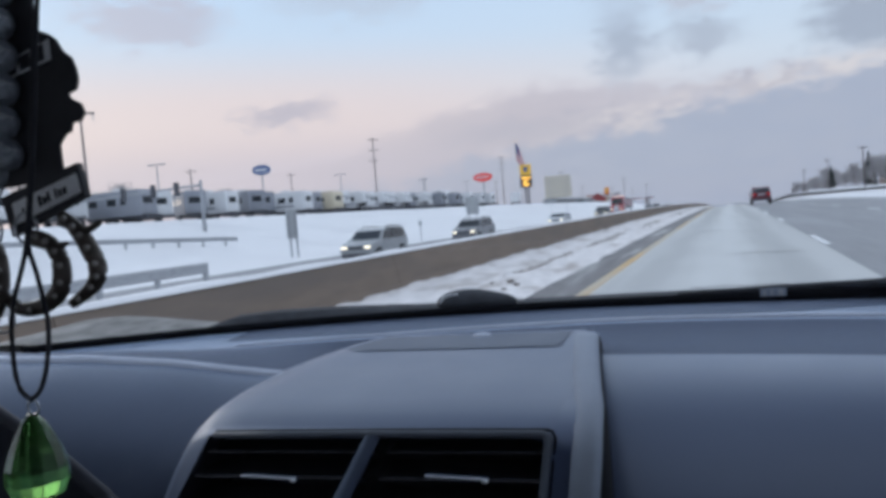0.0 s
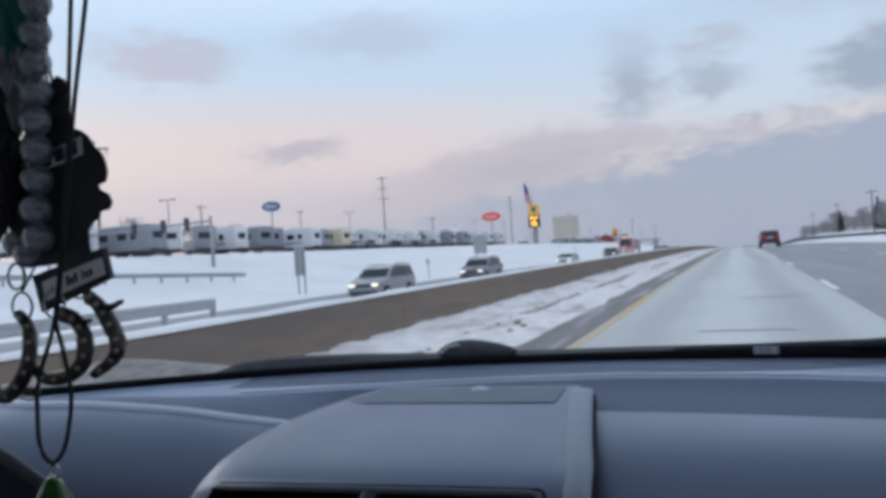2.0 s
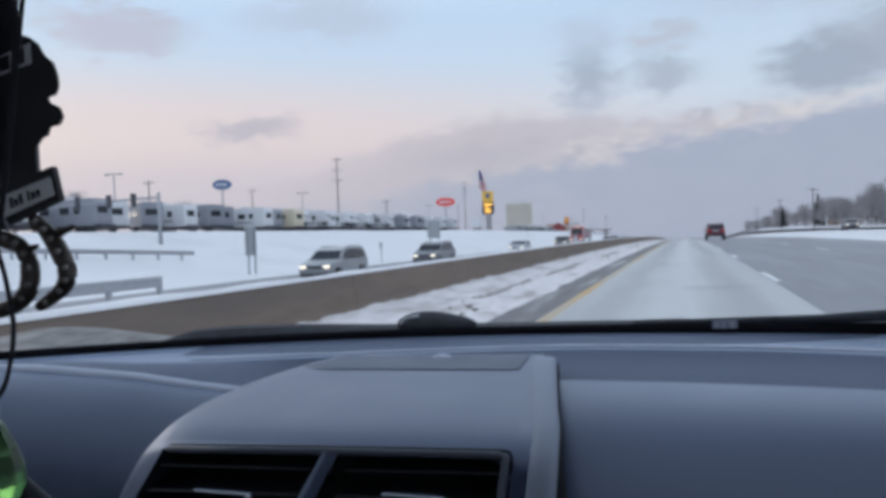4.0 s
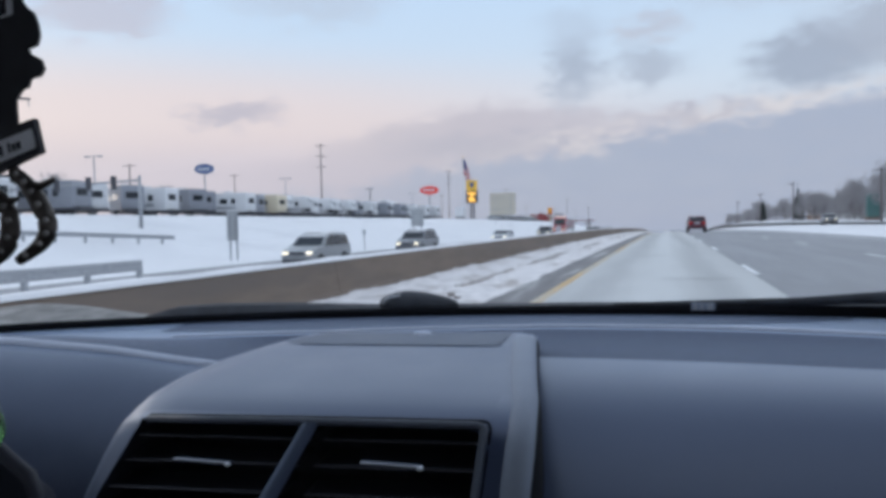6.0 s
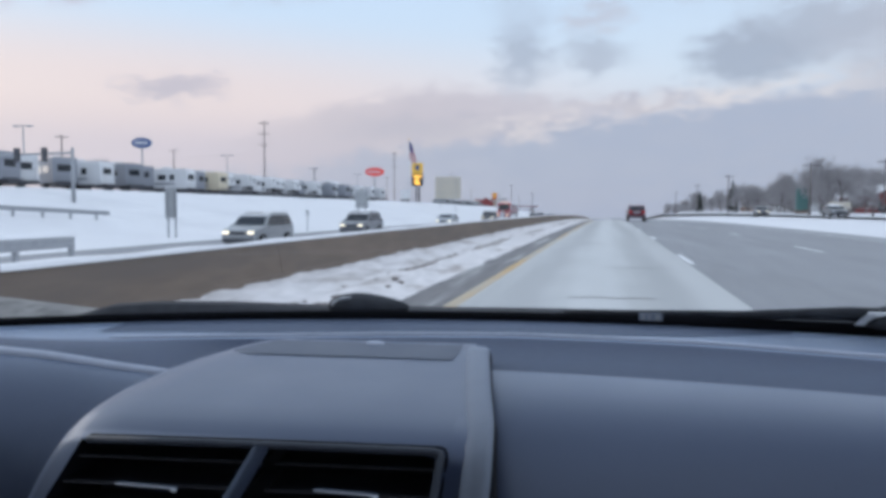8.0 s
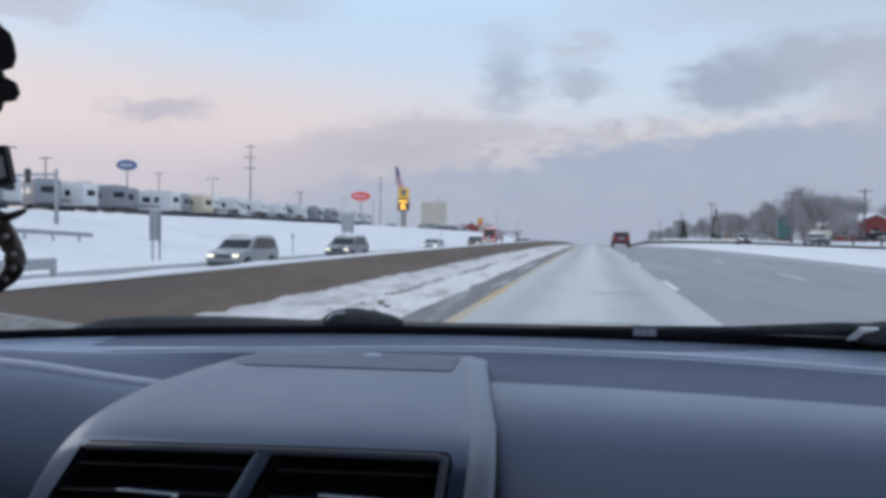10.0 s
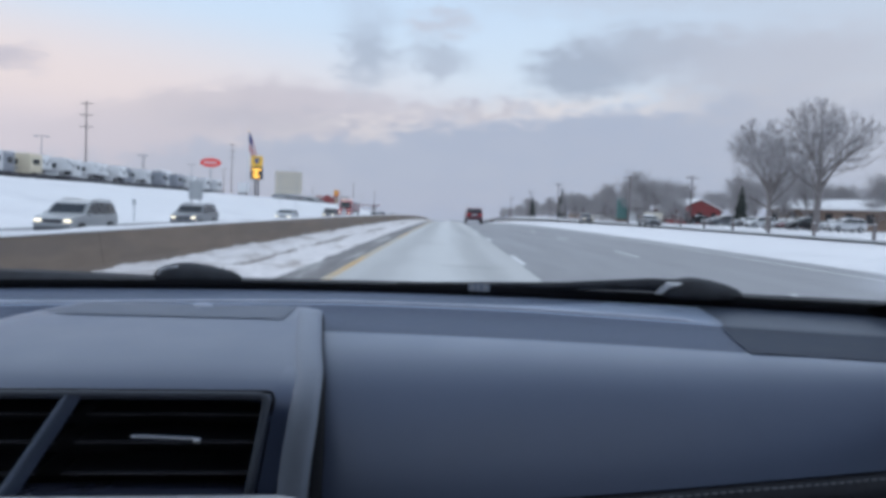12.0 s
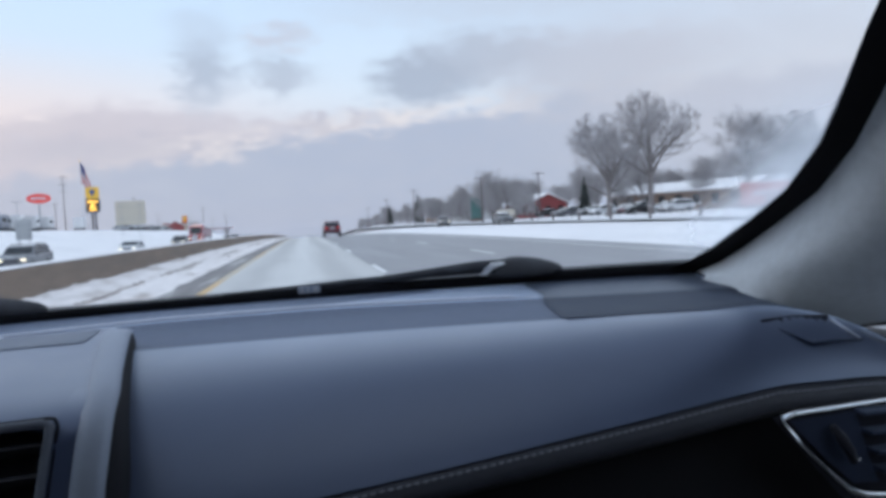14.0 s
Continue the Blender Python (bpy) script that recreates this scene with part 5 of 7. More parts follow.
def paint(name, col, metal=0.3):
    if name not in PAINTS:
        PAINTS[name] = material("paint_" + name, col, 0.32, metal=metal, vary=0.06, scale=6, coat=0.4, second=tuple(lerp(c, 0.45, 0.45) for c in col), second_scale=2.2, second_cut=(0.52, 0.75))
    return PAINTS[name]


SHAPES = {
    "sedan": dict(w=1.82, wheels=(-1.38, 1.42), r=0.33, roof=1.46,
                  prof=[(-2.30, 0.32), (-2.34, 0.55), (-2.30, 0.92), (-2.15, 1.02), (-1.70, 1.06), (-1.05, 1.39), (-0.55, 1.46), (0.10, 1.45), (0.50, 1.36), (1.15, 1.02), (1.90, 0.90), (2.25, 0.76), (2.34, 0.52), (2.30, 0.28)],
                  sides=[[(-1.45, 1.04), (-0.98, 1.34), (-0.30, 1.40), (-0.30, 1.01)], [(-0.22, 1.01), (-0.22, 1.40), (0.12, 1.39), (0.46, 1.30), (0.98, 1.01)]], front=((0.54, 1.34), (1.12, 1.04)), back=((-1.08, 1.36), (-1.64, 1.08)), light_z=0.70, tail_z=0.86),
    "suv": dict(w=1.88, wheels=(-1.40, 1.42), r=0.37, roof=1.74,
                prof=[(-2.25, 0.36), (-2.34, 0.60), (-2.32, 1.00), (-2.22, 1.18), (-2.00, 1.64), (-1.80, 1.72), (-0.60, 1.76), (0.20, 1.73), (0.62, 1.60), (1.22, 1.14), (1.95, 1.02), (2.24, 0.90), (2.34, 0.62), (2.28, 0.32)],
                sides=[[(-2.00, 1.16), (-1.86, 1.58), (-1.20, 1.63), (-1.20, 1.14)], [(-1.12, 1.14), (-1.12, 1.63), (-0.24, 1.66), (-0.24, 1.13)], [(-0.16, 1.13), (-0.16, 1.66), (0.20, 1.64), (0.54, 1.54), (1.04, 1.13)]], front=((0.66, 1.57), (1.18, 1.16)), back=((-2.03, 1.60), (-2.20, 1.20)), light_z=0.82, tail_z=1.02),
    "pickup": dict(w=1.98, wheels=(-1.85, 1.80), r=0.40, roof=1.86,
                   prof=[(-2.85, 0.55), (-2.92, 0.70), (-2.92, 1.16), (-0.98, 1.18), (-0.92, 1.66), (-0.75, 1.82), (-0.30, 1.87), (0.40, 1.85), (0.72, 1.74), (1.28, 1.24), (2.40, 1.14), (2.80, 1.02), (2.92, 0.72), (2.86, 0.42)],
                   sides=[[(-0.78, 1.22), (-0.70, 1.70), (-0.10, 1.77), (-0.10, 1.20)], [(-0.02, 1.20), (-0.02, 1.77), (0.38, 1.75), (0.66, 1.66), (1.10, 1.20)]], front=((0.76, 1.70), (1.24, 1.27)), back=((-0.90, 1.68), (-0.965, 1.24)), light_z=0.90, tail_z=0.95),
}


def vehicle(name, shape, mat, label, category, lit=False, snowy=False, group=""):
    """A car built at the origin, nose to +y, with body, glass, wheels and lamps."""
    s = SHAPES[shape]
    hw = s["w"] / 2

    def narrow(co):
        k = 1 - 0.17 * sstep(co.z, 0.95, s["roof"] + 0.1) - 0.05 * sstep(0.7 - co.z, 0, 0.45)
        nose = 1 - 0.10 * sstep(abs(co.y), 1.5, 2.6)
        return Vector((co.x * k * nose, co.y, co.z))

    th = thing(name, label, category, group=group)
    part("body", prism(s["prof"], "x", -hw, hw, 0.05, 2, narrow), mat, th, "", False)
    for poly in s["sides"]:
        for sx in (-1, 1):
            bm = prism(poly, "x", sx * hw - 0.02, sx * hw + 0.006, 0, 1, narrow)
            part("side_window", bm, M["window"], th)
    for (y0, z0), (y1, z1), nm in ((*s["front"], "windscreen"), (*s["back"], "rear_window")):
        d = 0.012 if nm == "windscreen" else -0.012
        bm = grid([[narrow(Vector((x, y, z))) + Vector((0, d, 0.008)) for x in (-hw * 0.86, 0, hw * 0.86)] for y, z in ((y0, z0), (y1, z1))])
        part(nm, bm, M["window"], th)
    for y in s["wheels"]:
        for sx in (-1, 1):
            bm = bmesh.new()
            bmesh.ops.create_cone(bm, cap_ends=True, segments=24, radius1=s["r"], radius2=s["r"], depth=0.22)
            bmesh.ops.bevel(bm, geom=[e for e in bm.edges if len(e.link_faces) == 2 and abs(e.verts[0].co.z - e.verts[1].co.z) < 1e-4], offset=0.03, segments=2, affect="EDGES")
            bmesh.ops.transform(bm, matrix=pose(sx * (hw - 0.09), y, s["r"], 0, 90, 0), verts=bm.verts)
            tyre = part("wheel", bm, M["tyre"], th)
            bm = bmesh.new()
            bmesh.ops.create_cone(bm, cap_ends=True, segments=18, radius1=s["r"] * 0.62, radius2=s["r"] * 0.5, depth=0.03)
            bmesh.ops.transform(bm, matrix=pose(sx * (hw + 0.015), y, s["r"], 0, 90 * sx, 0), verts=bm.verts)
            part("rim", bm, M["rim"], tyre)
    nose, tail = max(p[0] for p in s["prof"]), min(p[0] for p in s["prof"])
    for sx in (-1, 1):
        x0 = sx * hw * 0.70
        part("headlight", box((x0 - 0.16, nose - 0.14, s["light_z"] - 0.06), (x0 + 0.16, nose - 0.01, s["light_z"] + 0.06), 0.03), M["headlight"] if lit else M["chrome"], th)
        part("tail_light", box((x0 - 0.13, tail - 0.012, s["tail_z"] - 0.13), (x0 + 0.13, tail + 0.14, s["tail_z"] + 0.12), 0.03), M["tail_light"], th)
        part("mirror", box((sx * hw - 0.06 + 0.10 * sx, 0.92, 1.03), (sx * hw + 0.06 + 0.10 * sx, 1.06, 1.17), 0.03), mat, th)
    part("grille", box((-hw * 0.42, nose - 0.06, s["light_z"] - 0.10), (hw * 0.42, nose + 0.004, s["light_z"] + 0.06), 0.02), M["dark_trim"], th)
    part("bumper", box((-hw * 0.86, nose - 0.16, 0.34), (hw * 0.86, nose + 0.02, 0.50), 0.04), M["dark_trim"], th)
    part("plate_panel", box((-0.30, tail - 0.008, s["tail_z"] - 0.12), (0.30, tail + 0.05, s["tail_z"] + 0.06), 0.01), M["rim"], th, "pale panel round the rear plate")
    part("rear_bumper", box((-hw * 0.86, tail - 0.02, 0.40), (hw * 0.86, tail + 0.15, 0.56), 0.04), M["dark_trim"], th)
    if shape == "pickup":
        part("cargo_bed", box((-hw * 0.82, -2.84, 1.0), (hw * 0.82, -1.04, 1.19), 0.01), M["dark_trim"], th, "open dark cargo bed")
    if shape == "suv":
        for sx in (-1, 1):
            part("roof_rail", tube([(sx * hw * 0.74, -1.7, 1.74), (sx * hw * 0.74, -1.6, 1.80), (sx * hw * 0.74, -0.1, 1.81), (sx * hw * 0.74, 0.1, 1.75)], 0.02, 6), M["dark_trim"], th)
    if snowy:
        top = [p for p in s["prof"] if p[1] > s["roof"] - 0.16]
        y0, y1 = min(p[0] for p in top), max(p[0] for p in top)
        rows = [[Vector((x * 0.80, y, s["roof"] + 0.10 - 0.10 * abs(x / hw) ** 3 - 0.14 * abs(2 * (y - y0) / (y1 - y0) - 1) ** 3)) for x in [lerp(-hw, hw, k / 8) for k in range(9)]] for y in [lerp(y0 - 0.1, y1 + 0.1, k / 8) for k in range(9)]]
        part("snow_cover", grid(rows), M["snow"], th, "layer of snow on the roof", True)
    return th


def put(ob, x, y, z, turn=0.0):
    ob.matrix_world = pose(x, y, z, 0, 0, turn)
    return ob


ONC = -0.9


def oncoming(x, y):
    return (x + drift(y), y, fall(y) + ONC, 180)


red_suv = vehicle("red_car", "suv", paint("red", (0.11, 0.012, 0.024)), "red sport utility vehicle driving ahead with tail lamps lit", "car")
put(red_suv, 3.95, 82, road_z(82), 0)
put(vehicle("silver_suv", "suv", paint("pale_silver", (0.27, 0.28, 0.29)), "silver sport utility vehicle with lit headlamps in the oncoming lanes", "car", True), *oncoming(-17.6, 34.5))
put(vehicle("grey_car", "suv", paint("grey", (0.13, 0.135, 0.15)), "grey sport utility vehicle in the oncoming lanes", "car", True), *oncoming(-17.5, 50))
put(vehicle("dark_car", "sedan", paint("charcoal", (0.05, 0.055, 0.06)), "dark sedan in the oncoming lanes beyond the barrier", "car", True), *oncoming(-21.2, 62))
put(vehicle("silver_car", "sedan", paint("silver", (0.42, 0.44, 0.46), 0.6), "silver sedan with lit headlamps in the oncoming lanes", "car", True), *oncoming(-17.6, 79))
put(vehicle("black_car", "suv", paint("black", (0.02, 0.02, 0.024)), "black sport utility vehicle with headlamps lit, oncoming", "car", True), *oncoming(-17.6, 108))
put(vehicle("white_car", "suv", paint("white", (0.62, 0.63, 0.65), 0.0), "white sport utility vehicle with headlamps lit, oncoming", "car", True), *oncoming(-21.0, 128))
far_car = put(vehicle("distant_car", "suv", paint("grey", (0.13, 0.135, 0.15)), "distant oncoming car with glowing headlamps near the crest", "car", True, group="distant oncoming cars"), *oncoming(-17.6, 190))
for x, y in ((-21, 205), (-17.6, 232), (-21, 255), (-17.6, 285), (-21, 310)):
    copy_thing(far_car, pose(*oncoming(x, y)[:3], 0, 0, 180))

# red lorry with a sleeper cab and a tarped red trailer
M["lorry_red"] = paint("lorry_red", (0.36, 0.02, 0.03))
M["trailer_red"] = paint("trailer_red", (0.20, 0.015, 0.03))
M["tarp"] = material("dark_tarp", (0.03, 0.032, 0.036), 0.7, vary=0.2, scale=3, bump=0.6, bump_scale=3)
lorry = thing("articulated_lorry", "red articulated lorry with tarped red trailer, oncoming", "truck")
part("cab", prism([(-2.2, 0.9), (-2.2, 3.7), (-1.4, 3.85), (0.35, 3.45), (0.95, 2.75), (1.25, 1.95), (2.75, 1.75), (2.95, 1.35), (2.98, 0.55), (1.0, 0.5)], "x", -1.22, 1.22, 0.08, 2), M["lorry_red"], lorry)
part("windscreen", grid([[(x, y, z) for x in (-1.05, 0, 1.05)] for y, z in ((0.47, 3.32), (0.99, 2.76), (1.22, 2.08))]), M["window"], lorry)
for sx in (-1, 1):
    part("side_window", prism([(-0.55, 2.1), (-0.55, 2.85), (0.45, 2.85), (0.85, 2.1)], "x", sx * 1.225 - 0.01, sx * 1.225 + 0.01), M["window"], lorry)
    part("headlight", box((sx * 0.95 - 0.17, 2.86, 1.05), (sx * 0.95 + 0.17, 3.0, 1.25), 0.03), M["headlight"], lorry)
    part("exhaust_stack", tube([(sx * 1.15, -2.35, 1.0), (sx * 1.15, -2.35, 4.2)], 0.08, 10), M["chrome"], lorry, "bright exhaust stack", True)
    part("mirror", box((sx * 1.5 - 0.09, 0.8, 2.05), (sx * 1.5 + 0.09, 0.95, 2.75), 0.03), M["chrome"], lorry)
    part("fuel_tank", tube([(sx * 1.0, -1.4, 0.75), (sx * 1.0, 0.4, 0.75)], 0.3, 14), M["chrome"], lorry, "", True)
part("grille", box((-0.55, 2.90, 0.75), (0.55, 3.02, 1.65), 0.03), M["chrome"], lorry)
part("bumper", box((-1.2, 2.85, 0.38), (1.2, 3.12, 0.72), 0.06), M["chrome"], lorry)
for k in range(5):
    part("roof_lamp", box((-0.9 + 0.42 * k, -0.35, 3.72), (-0.72 + 0.42 * k, -0.2, 3.82), 0.03), M["headlight"], lorry)
part("trailer_bed", box((-1.27, -14.6, 1.15), (1.27, -2.9, 1.45), 0.03), M["dark_trim"], lorry)
part("trailer_box", prism([(-14.5, 1.45), (-14.5, 2.9), (-3.1, 3.05), (-3.1, 1.45)], "x", -1.25, 1.25, 0.04), M["trailer_red"], lorry, "dark red trailer sides")
rows = [[(x, y, 2.95 + 0.28 * (1 - (x / 1.3) ** 2) + 0.10 * math.sin(y * 1.1) + 0.06 * noise.noise((x, y, 0))) for x in [-1.28 + 0.32 * k for k in range(9)]] for y in [-14.6 + 0.5 * k for k in range(24)]]
part("tarp", grid(rows), M["tarp"], lorry, "dark lumpy tarpaulin over the load", True)
for y in (2.0, -1.6, -2.8, -12.2, -13.5):
    for sx in (-1, 1):
        bm = bmesh.new()
        bmesh.ops.create_cone(bm, cap_ends=True, segments=22, radius1=0.5, radius2=0.5, depth=0.3)
        bmesh.ops.transform(bm, matrix=pose(sx * 1.05, y, 0.5, 0, 90, 0), verts=bm.verts)
        w = part("wheel", bm, M["tyre"], lorry)
        bm = bmesh.new()
        bmesh.ops.create_cone(bm, cap_ends=True, segments=16, radius1=0.28, radius2=0.2, depth=0.06)
        bmesh.ops.transform(bm, matrix=pose(sx * 1.21, y, 0.5, 0, 90 * sx, 0), verts=bm.verts)
        part("rim", bm, M["rim"], w)
put(lorry, *oncoming(-21.0, 148))

# ---- recreational vehicles along the ridge ----
M["swoosh"] = material("dark_swoosh", (0.05, 0.055, 0.07), 0.45, vary=0.1, scale=3)


def caravan(kind, skin, label):
    """A travel trailer with its end towards +x."""
    th = thing("travel_trailer", label, "caravan", group="travel trailers on the ridge")
    if kind == "front":
        prof = [(-4.2, 0.75), (-4.2, 3.25), (-3.9, 3.4), (2.9, 3.45), (3.4, 3.2), (3.85, 2.3), (3.8, 1.55), (2.2, 1.45), (2.1, 0.75)]
    else:
        prof = [(-4.0, 0.75), (-4.1, 2.0), (-3.4, 3.2), (-3.0, 3.35), (3.55, 3.4), (3.75, 3.2), (3.78, 0.85), (3.6, 0.72)]
    part("body", prism(prof, "y", -1.22, 1.22, 0.07, 2), skin, th)
    part("roof_snow", grid([[(x, y, 3.50 + 0.05 * noise.noise((x, y, 1)) - 0.09 * abs(y / 1.2) ** 4) for y in (-1.2, -0.8, 0, 0.8, 1.2)] for x in [-3.6 + 0.65 * k for k in range(11)]]), M["snow"], th, "snow on the trailer roof", True)
    part("air_conditioner", box((-0.6, -0.4, 3.45), (0.5, 0.4, 3.72), 0.06), M["rv_white"], th)
    for x in (-0.7, 0.25):
        for sy in (-1, 1):
            bm = bmesh.new()
            bmesh.ops.create_cone(bm, cap_ends=True, segments=18, radius1=0.36, radius2=0.36, depth=0.2)
            bmesh.ops.transform(bm, matrix=pose(x, sy * 1.1, 0.36, 90, 0, 0), verts=bm.verts)
            part("wheel", bm, M["tyre"], th)
    part("chassis", box((-3.9, -1.0, 0.45), (4.4, 1.0, 0.76), 0.02), M["dark_trim"], th)
    for sy in (-1, 1):
        for x0, x1 in ((-3.2, -2.0), (-0.6, 0.6), (1.2, 1.9)):
            part("side_window", box((x0, sy * 1.22 - 0.02, 1.9), (x1, sy * 1.22 + 0.02, 2.6), 0.015), M["window"], th)
        part("stripe", box((-3.9, sy * 1.22 - 0.015, 1.25), (2.0, sy * 1.22 + 0.015, 1.5), 0.01), M["rv_grey"], th)
    if kind == "front":
        for sy in (-1, 1):
            poly = [(sy * 1.16, 3.15), (sy * 0.05, 2.35), (sy * 0.05, 2.05), (sy * 1.16, 2.6)]
            bm = prism(poly, "x", 3.42, 3.90)
            for v in bm.verts:
                v.co.x = (3.44 if v.co.z > 3.0 else 3.62 if v.co.z > 2.5 else 3.86) + (0.0 if v.co.x < 3.6 else 0.03)
            part("swoosh", bm, M["swoosh"], th, "dark slanting swoosh on the front cap")
        part("pin_box", box((2.6, -0.3, 1.0), (3.5, 0.3, 1.45), 0.04), M["dark_trim"], th)
    else:
        part("end_window", box((3.77, -0.75, 1.95), (3.82, 0.55, 2.65), 0.015), M["window"], th)
        part("ladder", tube([(3.86, 0.8, 0.9), (3.86, 0.8, 3.4)], 0.02, 6), M["chrome"], th)
        part("rear_bumper", box((3.7, -1.15, 0.5), (3.9, 1.15, 0.65), 0.02), M["dark_trim"], th)
    return th


rv_rear = caravan("rear", M["rv_grey"], "grey travel trailer with dark end window, snow on roof")
rv_pale = caravan("rear", M["rv_white"], "white travel trailer with dark end window, snow on roof")
rv_cream = caravan("rear", M["rv_cream"], "cream travel trailer with dark windows, snow on roof")
rv_front = caravan("front", M["rv_white"], "white fifth-wheel trailer with dark swoosh on front cap")
order = [rv_pale, rv_pale, rv_rear, rv_pale, rv_rear, rv_pale, rv_rear, rv_pale, rv_rear, rv_rear, rv_pale, rv_rear, rv_cream, rv_front, rv_front, rv_pale, rv_front, rv_front, rv_front, rv_rear, rv_front, rv_pale, rv_rear, rv_pale, rv_rear, rv_rear, rv_pale, rv_rear, rv_pale, rv_rear, rv_pale, rv_rear]
used = set()
y = 33.0
for k, src in enumerate(order):
    side_on = k < 11 and k % 3 != 1
    x = -58.5 - (k % 2) * 1.3
    y += 5.2 if k < 11 else 4.55
    m = pose(x, y, ground_z(x, y) + 0.02, 0, 0, -38 + 7 * (k % 3) if side_on else (-6 + 5 * (k % 3)))
    if src.name in used:
        copy_thing(src, m)
    else:
        src.matrix_world = m
        used.add(src.name)

# ---- signs, poles, rails ----
M["blue"] = material("sign_blue", (0.07, 0.11, 0.24), 0.4, vary=0.08, scale=2)
M["sign_white"] = material("sign_white", (0.62, 0.63, 0.66), 0.4, vary=0.05, scale=2)
M["sign_yellow"] = material("sign_yellow", (0.62, 0.38, 0.04), 0.4, vary=0.06, scale=2, emit=(0.9, 0.5, 0.05), emit_strength=0.15)
M["led_board"] = material("led_board", (0.02, 0.02, 0.02), 0.5, vary=0.1, scale=3)
M["led"] = material("led_text", (0.9, 0.5, 0.1), 0.4, emit=(1.0, 0.52, 0.08), emit_strength=2.2)
M["sign_red"] = material("sign_red", (0.45, 0.03, 0.03), 0.4, vary=0.06, scale=2, emit=(1.0, 0.1, 0.06), emit_strength=0.25)
M["sign_orange"] = material("sign_orange", (0.65, 0.20, 0.03), 0.4, vary=0.06, scale=2)
M["teal"] = material("sign_teal", (0.10, 0.21, 0.20), 0.5, vary=0.06, scale=2)
M["green_lamp"] = material("green_lamp", (0.05, 0.5, 0.2), 0.4, emit=(0.05, 0.9, 0.3), emit_strength=1.6)
M["beige"] = material("beige_panel", (0.55, 0.50, 0.42), 0.6, vary=0.06, scale=1)
M["flag_red"] = material("flag_red", (0.40, 0.04, 0.05), 0.8, vary=0.08, scale=3)
M["flag_white"] = material("flag_white", (0.62, 0.60, 0.60), 0.8, vary=0.05, scale=3)
M["flag_blue"] = material("flag_blue", (0.04, 0.05, 0.16), 0.8, vary=0.08, scale=3)
M["stucco"] = material("tan_stucco", (0.48, 0.42, 0.34), 0.85, vary=0.08, scale=2)
M["brick"] = material("brown_brick", (0.20, 0.145, 0.12), 0.85, vary=0.15, scale=5)
M["roof_red"] = material("red_fascia", (0.25, 0.05, 0.05), 0.6, vary=0.1, scale=3)
M["siding"] = material("pale_siding", (0.55, 0.55, 0.55), 0.7, vary=0.05, scale=2)


def gz(x, y):
    return ground_z(x, y)


# oval sign on a tall pole
def oval_sign(x, y, z, rx, rz, mat, label, bars):
    th = thing("pylon_sign", label, "sign", (x, y, gz(x, y)), math.degrees(math.atan2(-x, y)) * 0.6)
    h = z - gz(x, y)
    part("pole", tube([(0, 0, -0.3), (0, 0, h - rz)], [rx * 0.10, rx * 0.08], 12), M["galvanised"], th, "", True)
    part("face", disc_prism(0, h, rx, rz, -0.35, 0.35, 40, 0.05), mat, th)
    part("rim", disc_prism(0, h, rx * 1.05, rz * 1.08, -0.28, 0.28, 40, 0.04), M["sign_white"], th, "pale oval rim")
    for k in range(bars):
        x0 = rx * (-0.62 + 1.24 * k / bars)
        part("lettering_bar", box((x0, -0.39, h - rz * 0.28), (x0 + rx * 1.24 / bars * 0.7, -0.36, h + rz * 0.28)), M["sign_white"], th)
    return th


oval_sign(-125, 181, 19.0, 2.7, 1.45, M["blue"], "blue oval dealership sign on a tall grey pole", 4)
oval_sign(-82, 260, 14.4, 3.6, 1.6, M["sign_red"], "glowing red oval sign on a tall pole", 6)

# yellow sign with a lit message board
th = thing("message_sign", "yellow pylon sign above a lit amber message board", "sign", (-56.5, 224, gz(-56.5, 224)), 12)
b0 = 8.0 - gz(-56.5, 224)
part("pole", tube([(-0.35, 0, -0.3), (-0.35, 0, b0)], 0.28, 12), M["dark_trim"], th, "", True)
part("pole", tube([(0.55, 0, -0.3), (0.55, 0, b0)], 0.28, 12), M["dark_trim"], th, "", True)
part("message_board", box((-1.85, -0.4, b0), (1.85, 0.4, b0 + 3.8), 0.05), M["led_board"], th, "black board with amber lit lines")
for z, x0, x1 in ((3.0, -1.5, 1.4), (2.25, -0.5, 0.3), (1.5, -1.1, 0.6), (0.75, -0.9, 0.9)):
    part("lit_line", box((x0, -0.44, b0 + z - 0.2), (x1, -0.41, b0 + z + 0.22)), M["led"], th)
part("yellow_panel", box((-1.75, -0.38, b0 + 3.85), (1.75, 0.38, b0 + 7.2), 0.05), M["sign_yellow"], th)
part("emblem", prism([(-0.7, b0 + 6.5), (0.7, b0 + 6.5), (0.6, b0 + 5.3), (0, b0 + 4.6), (-0.6, b0 + 5.3)], "y", -0.45, -0.40), M["blue"], th, "plain dark shield shape")

# flag on a tall pole, hanging in a light wind
fx_, fy_ = -64.0, 242.0
th = thing("flag_pole", "tall white pole with a large striped flag hanging", "flag", (fx_, fy_, gz(fx_, fy_)))
top = 24.3 - gz(fx_, fy_)
part("pole", tube([(0, 0, -0.3), (0, 0, top)], [0.22, 0.10], 12), M["sign_white"], th, "", True)
part("finial", ball(0.25, (0, 0, top + 0.2)), M["sign_yellow"], th, "", True)


def flag_pt(u, v):
    """u along the fly, v down the hoist."""
    fold = 0.35 * math.sin(u * 9 + v * 2) * u
    return Vector((0.15 + 2.6 * u ** 0.8 + 0.4 * v * u, fold, top - 0.3 - 6.2 * v - 7.4 * u ** 1.25 * (1 - 0.25 * v)))


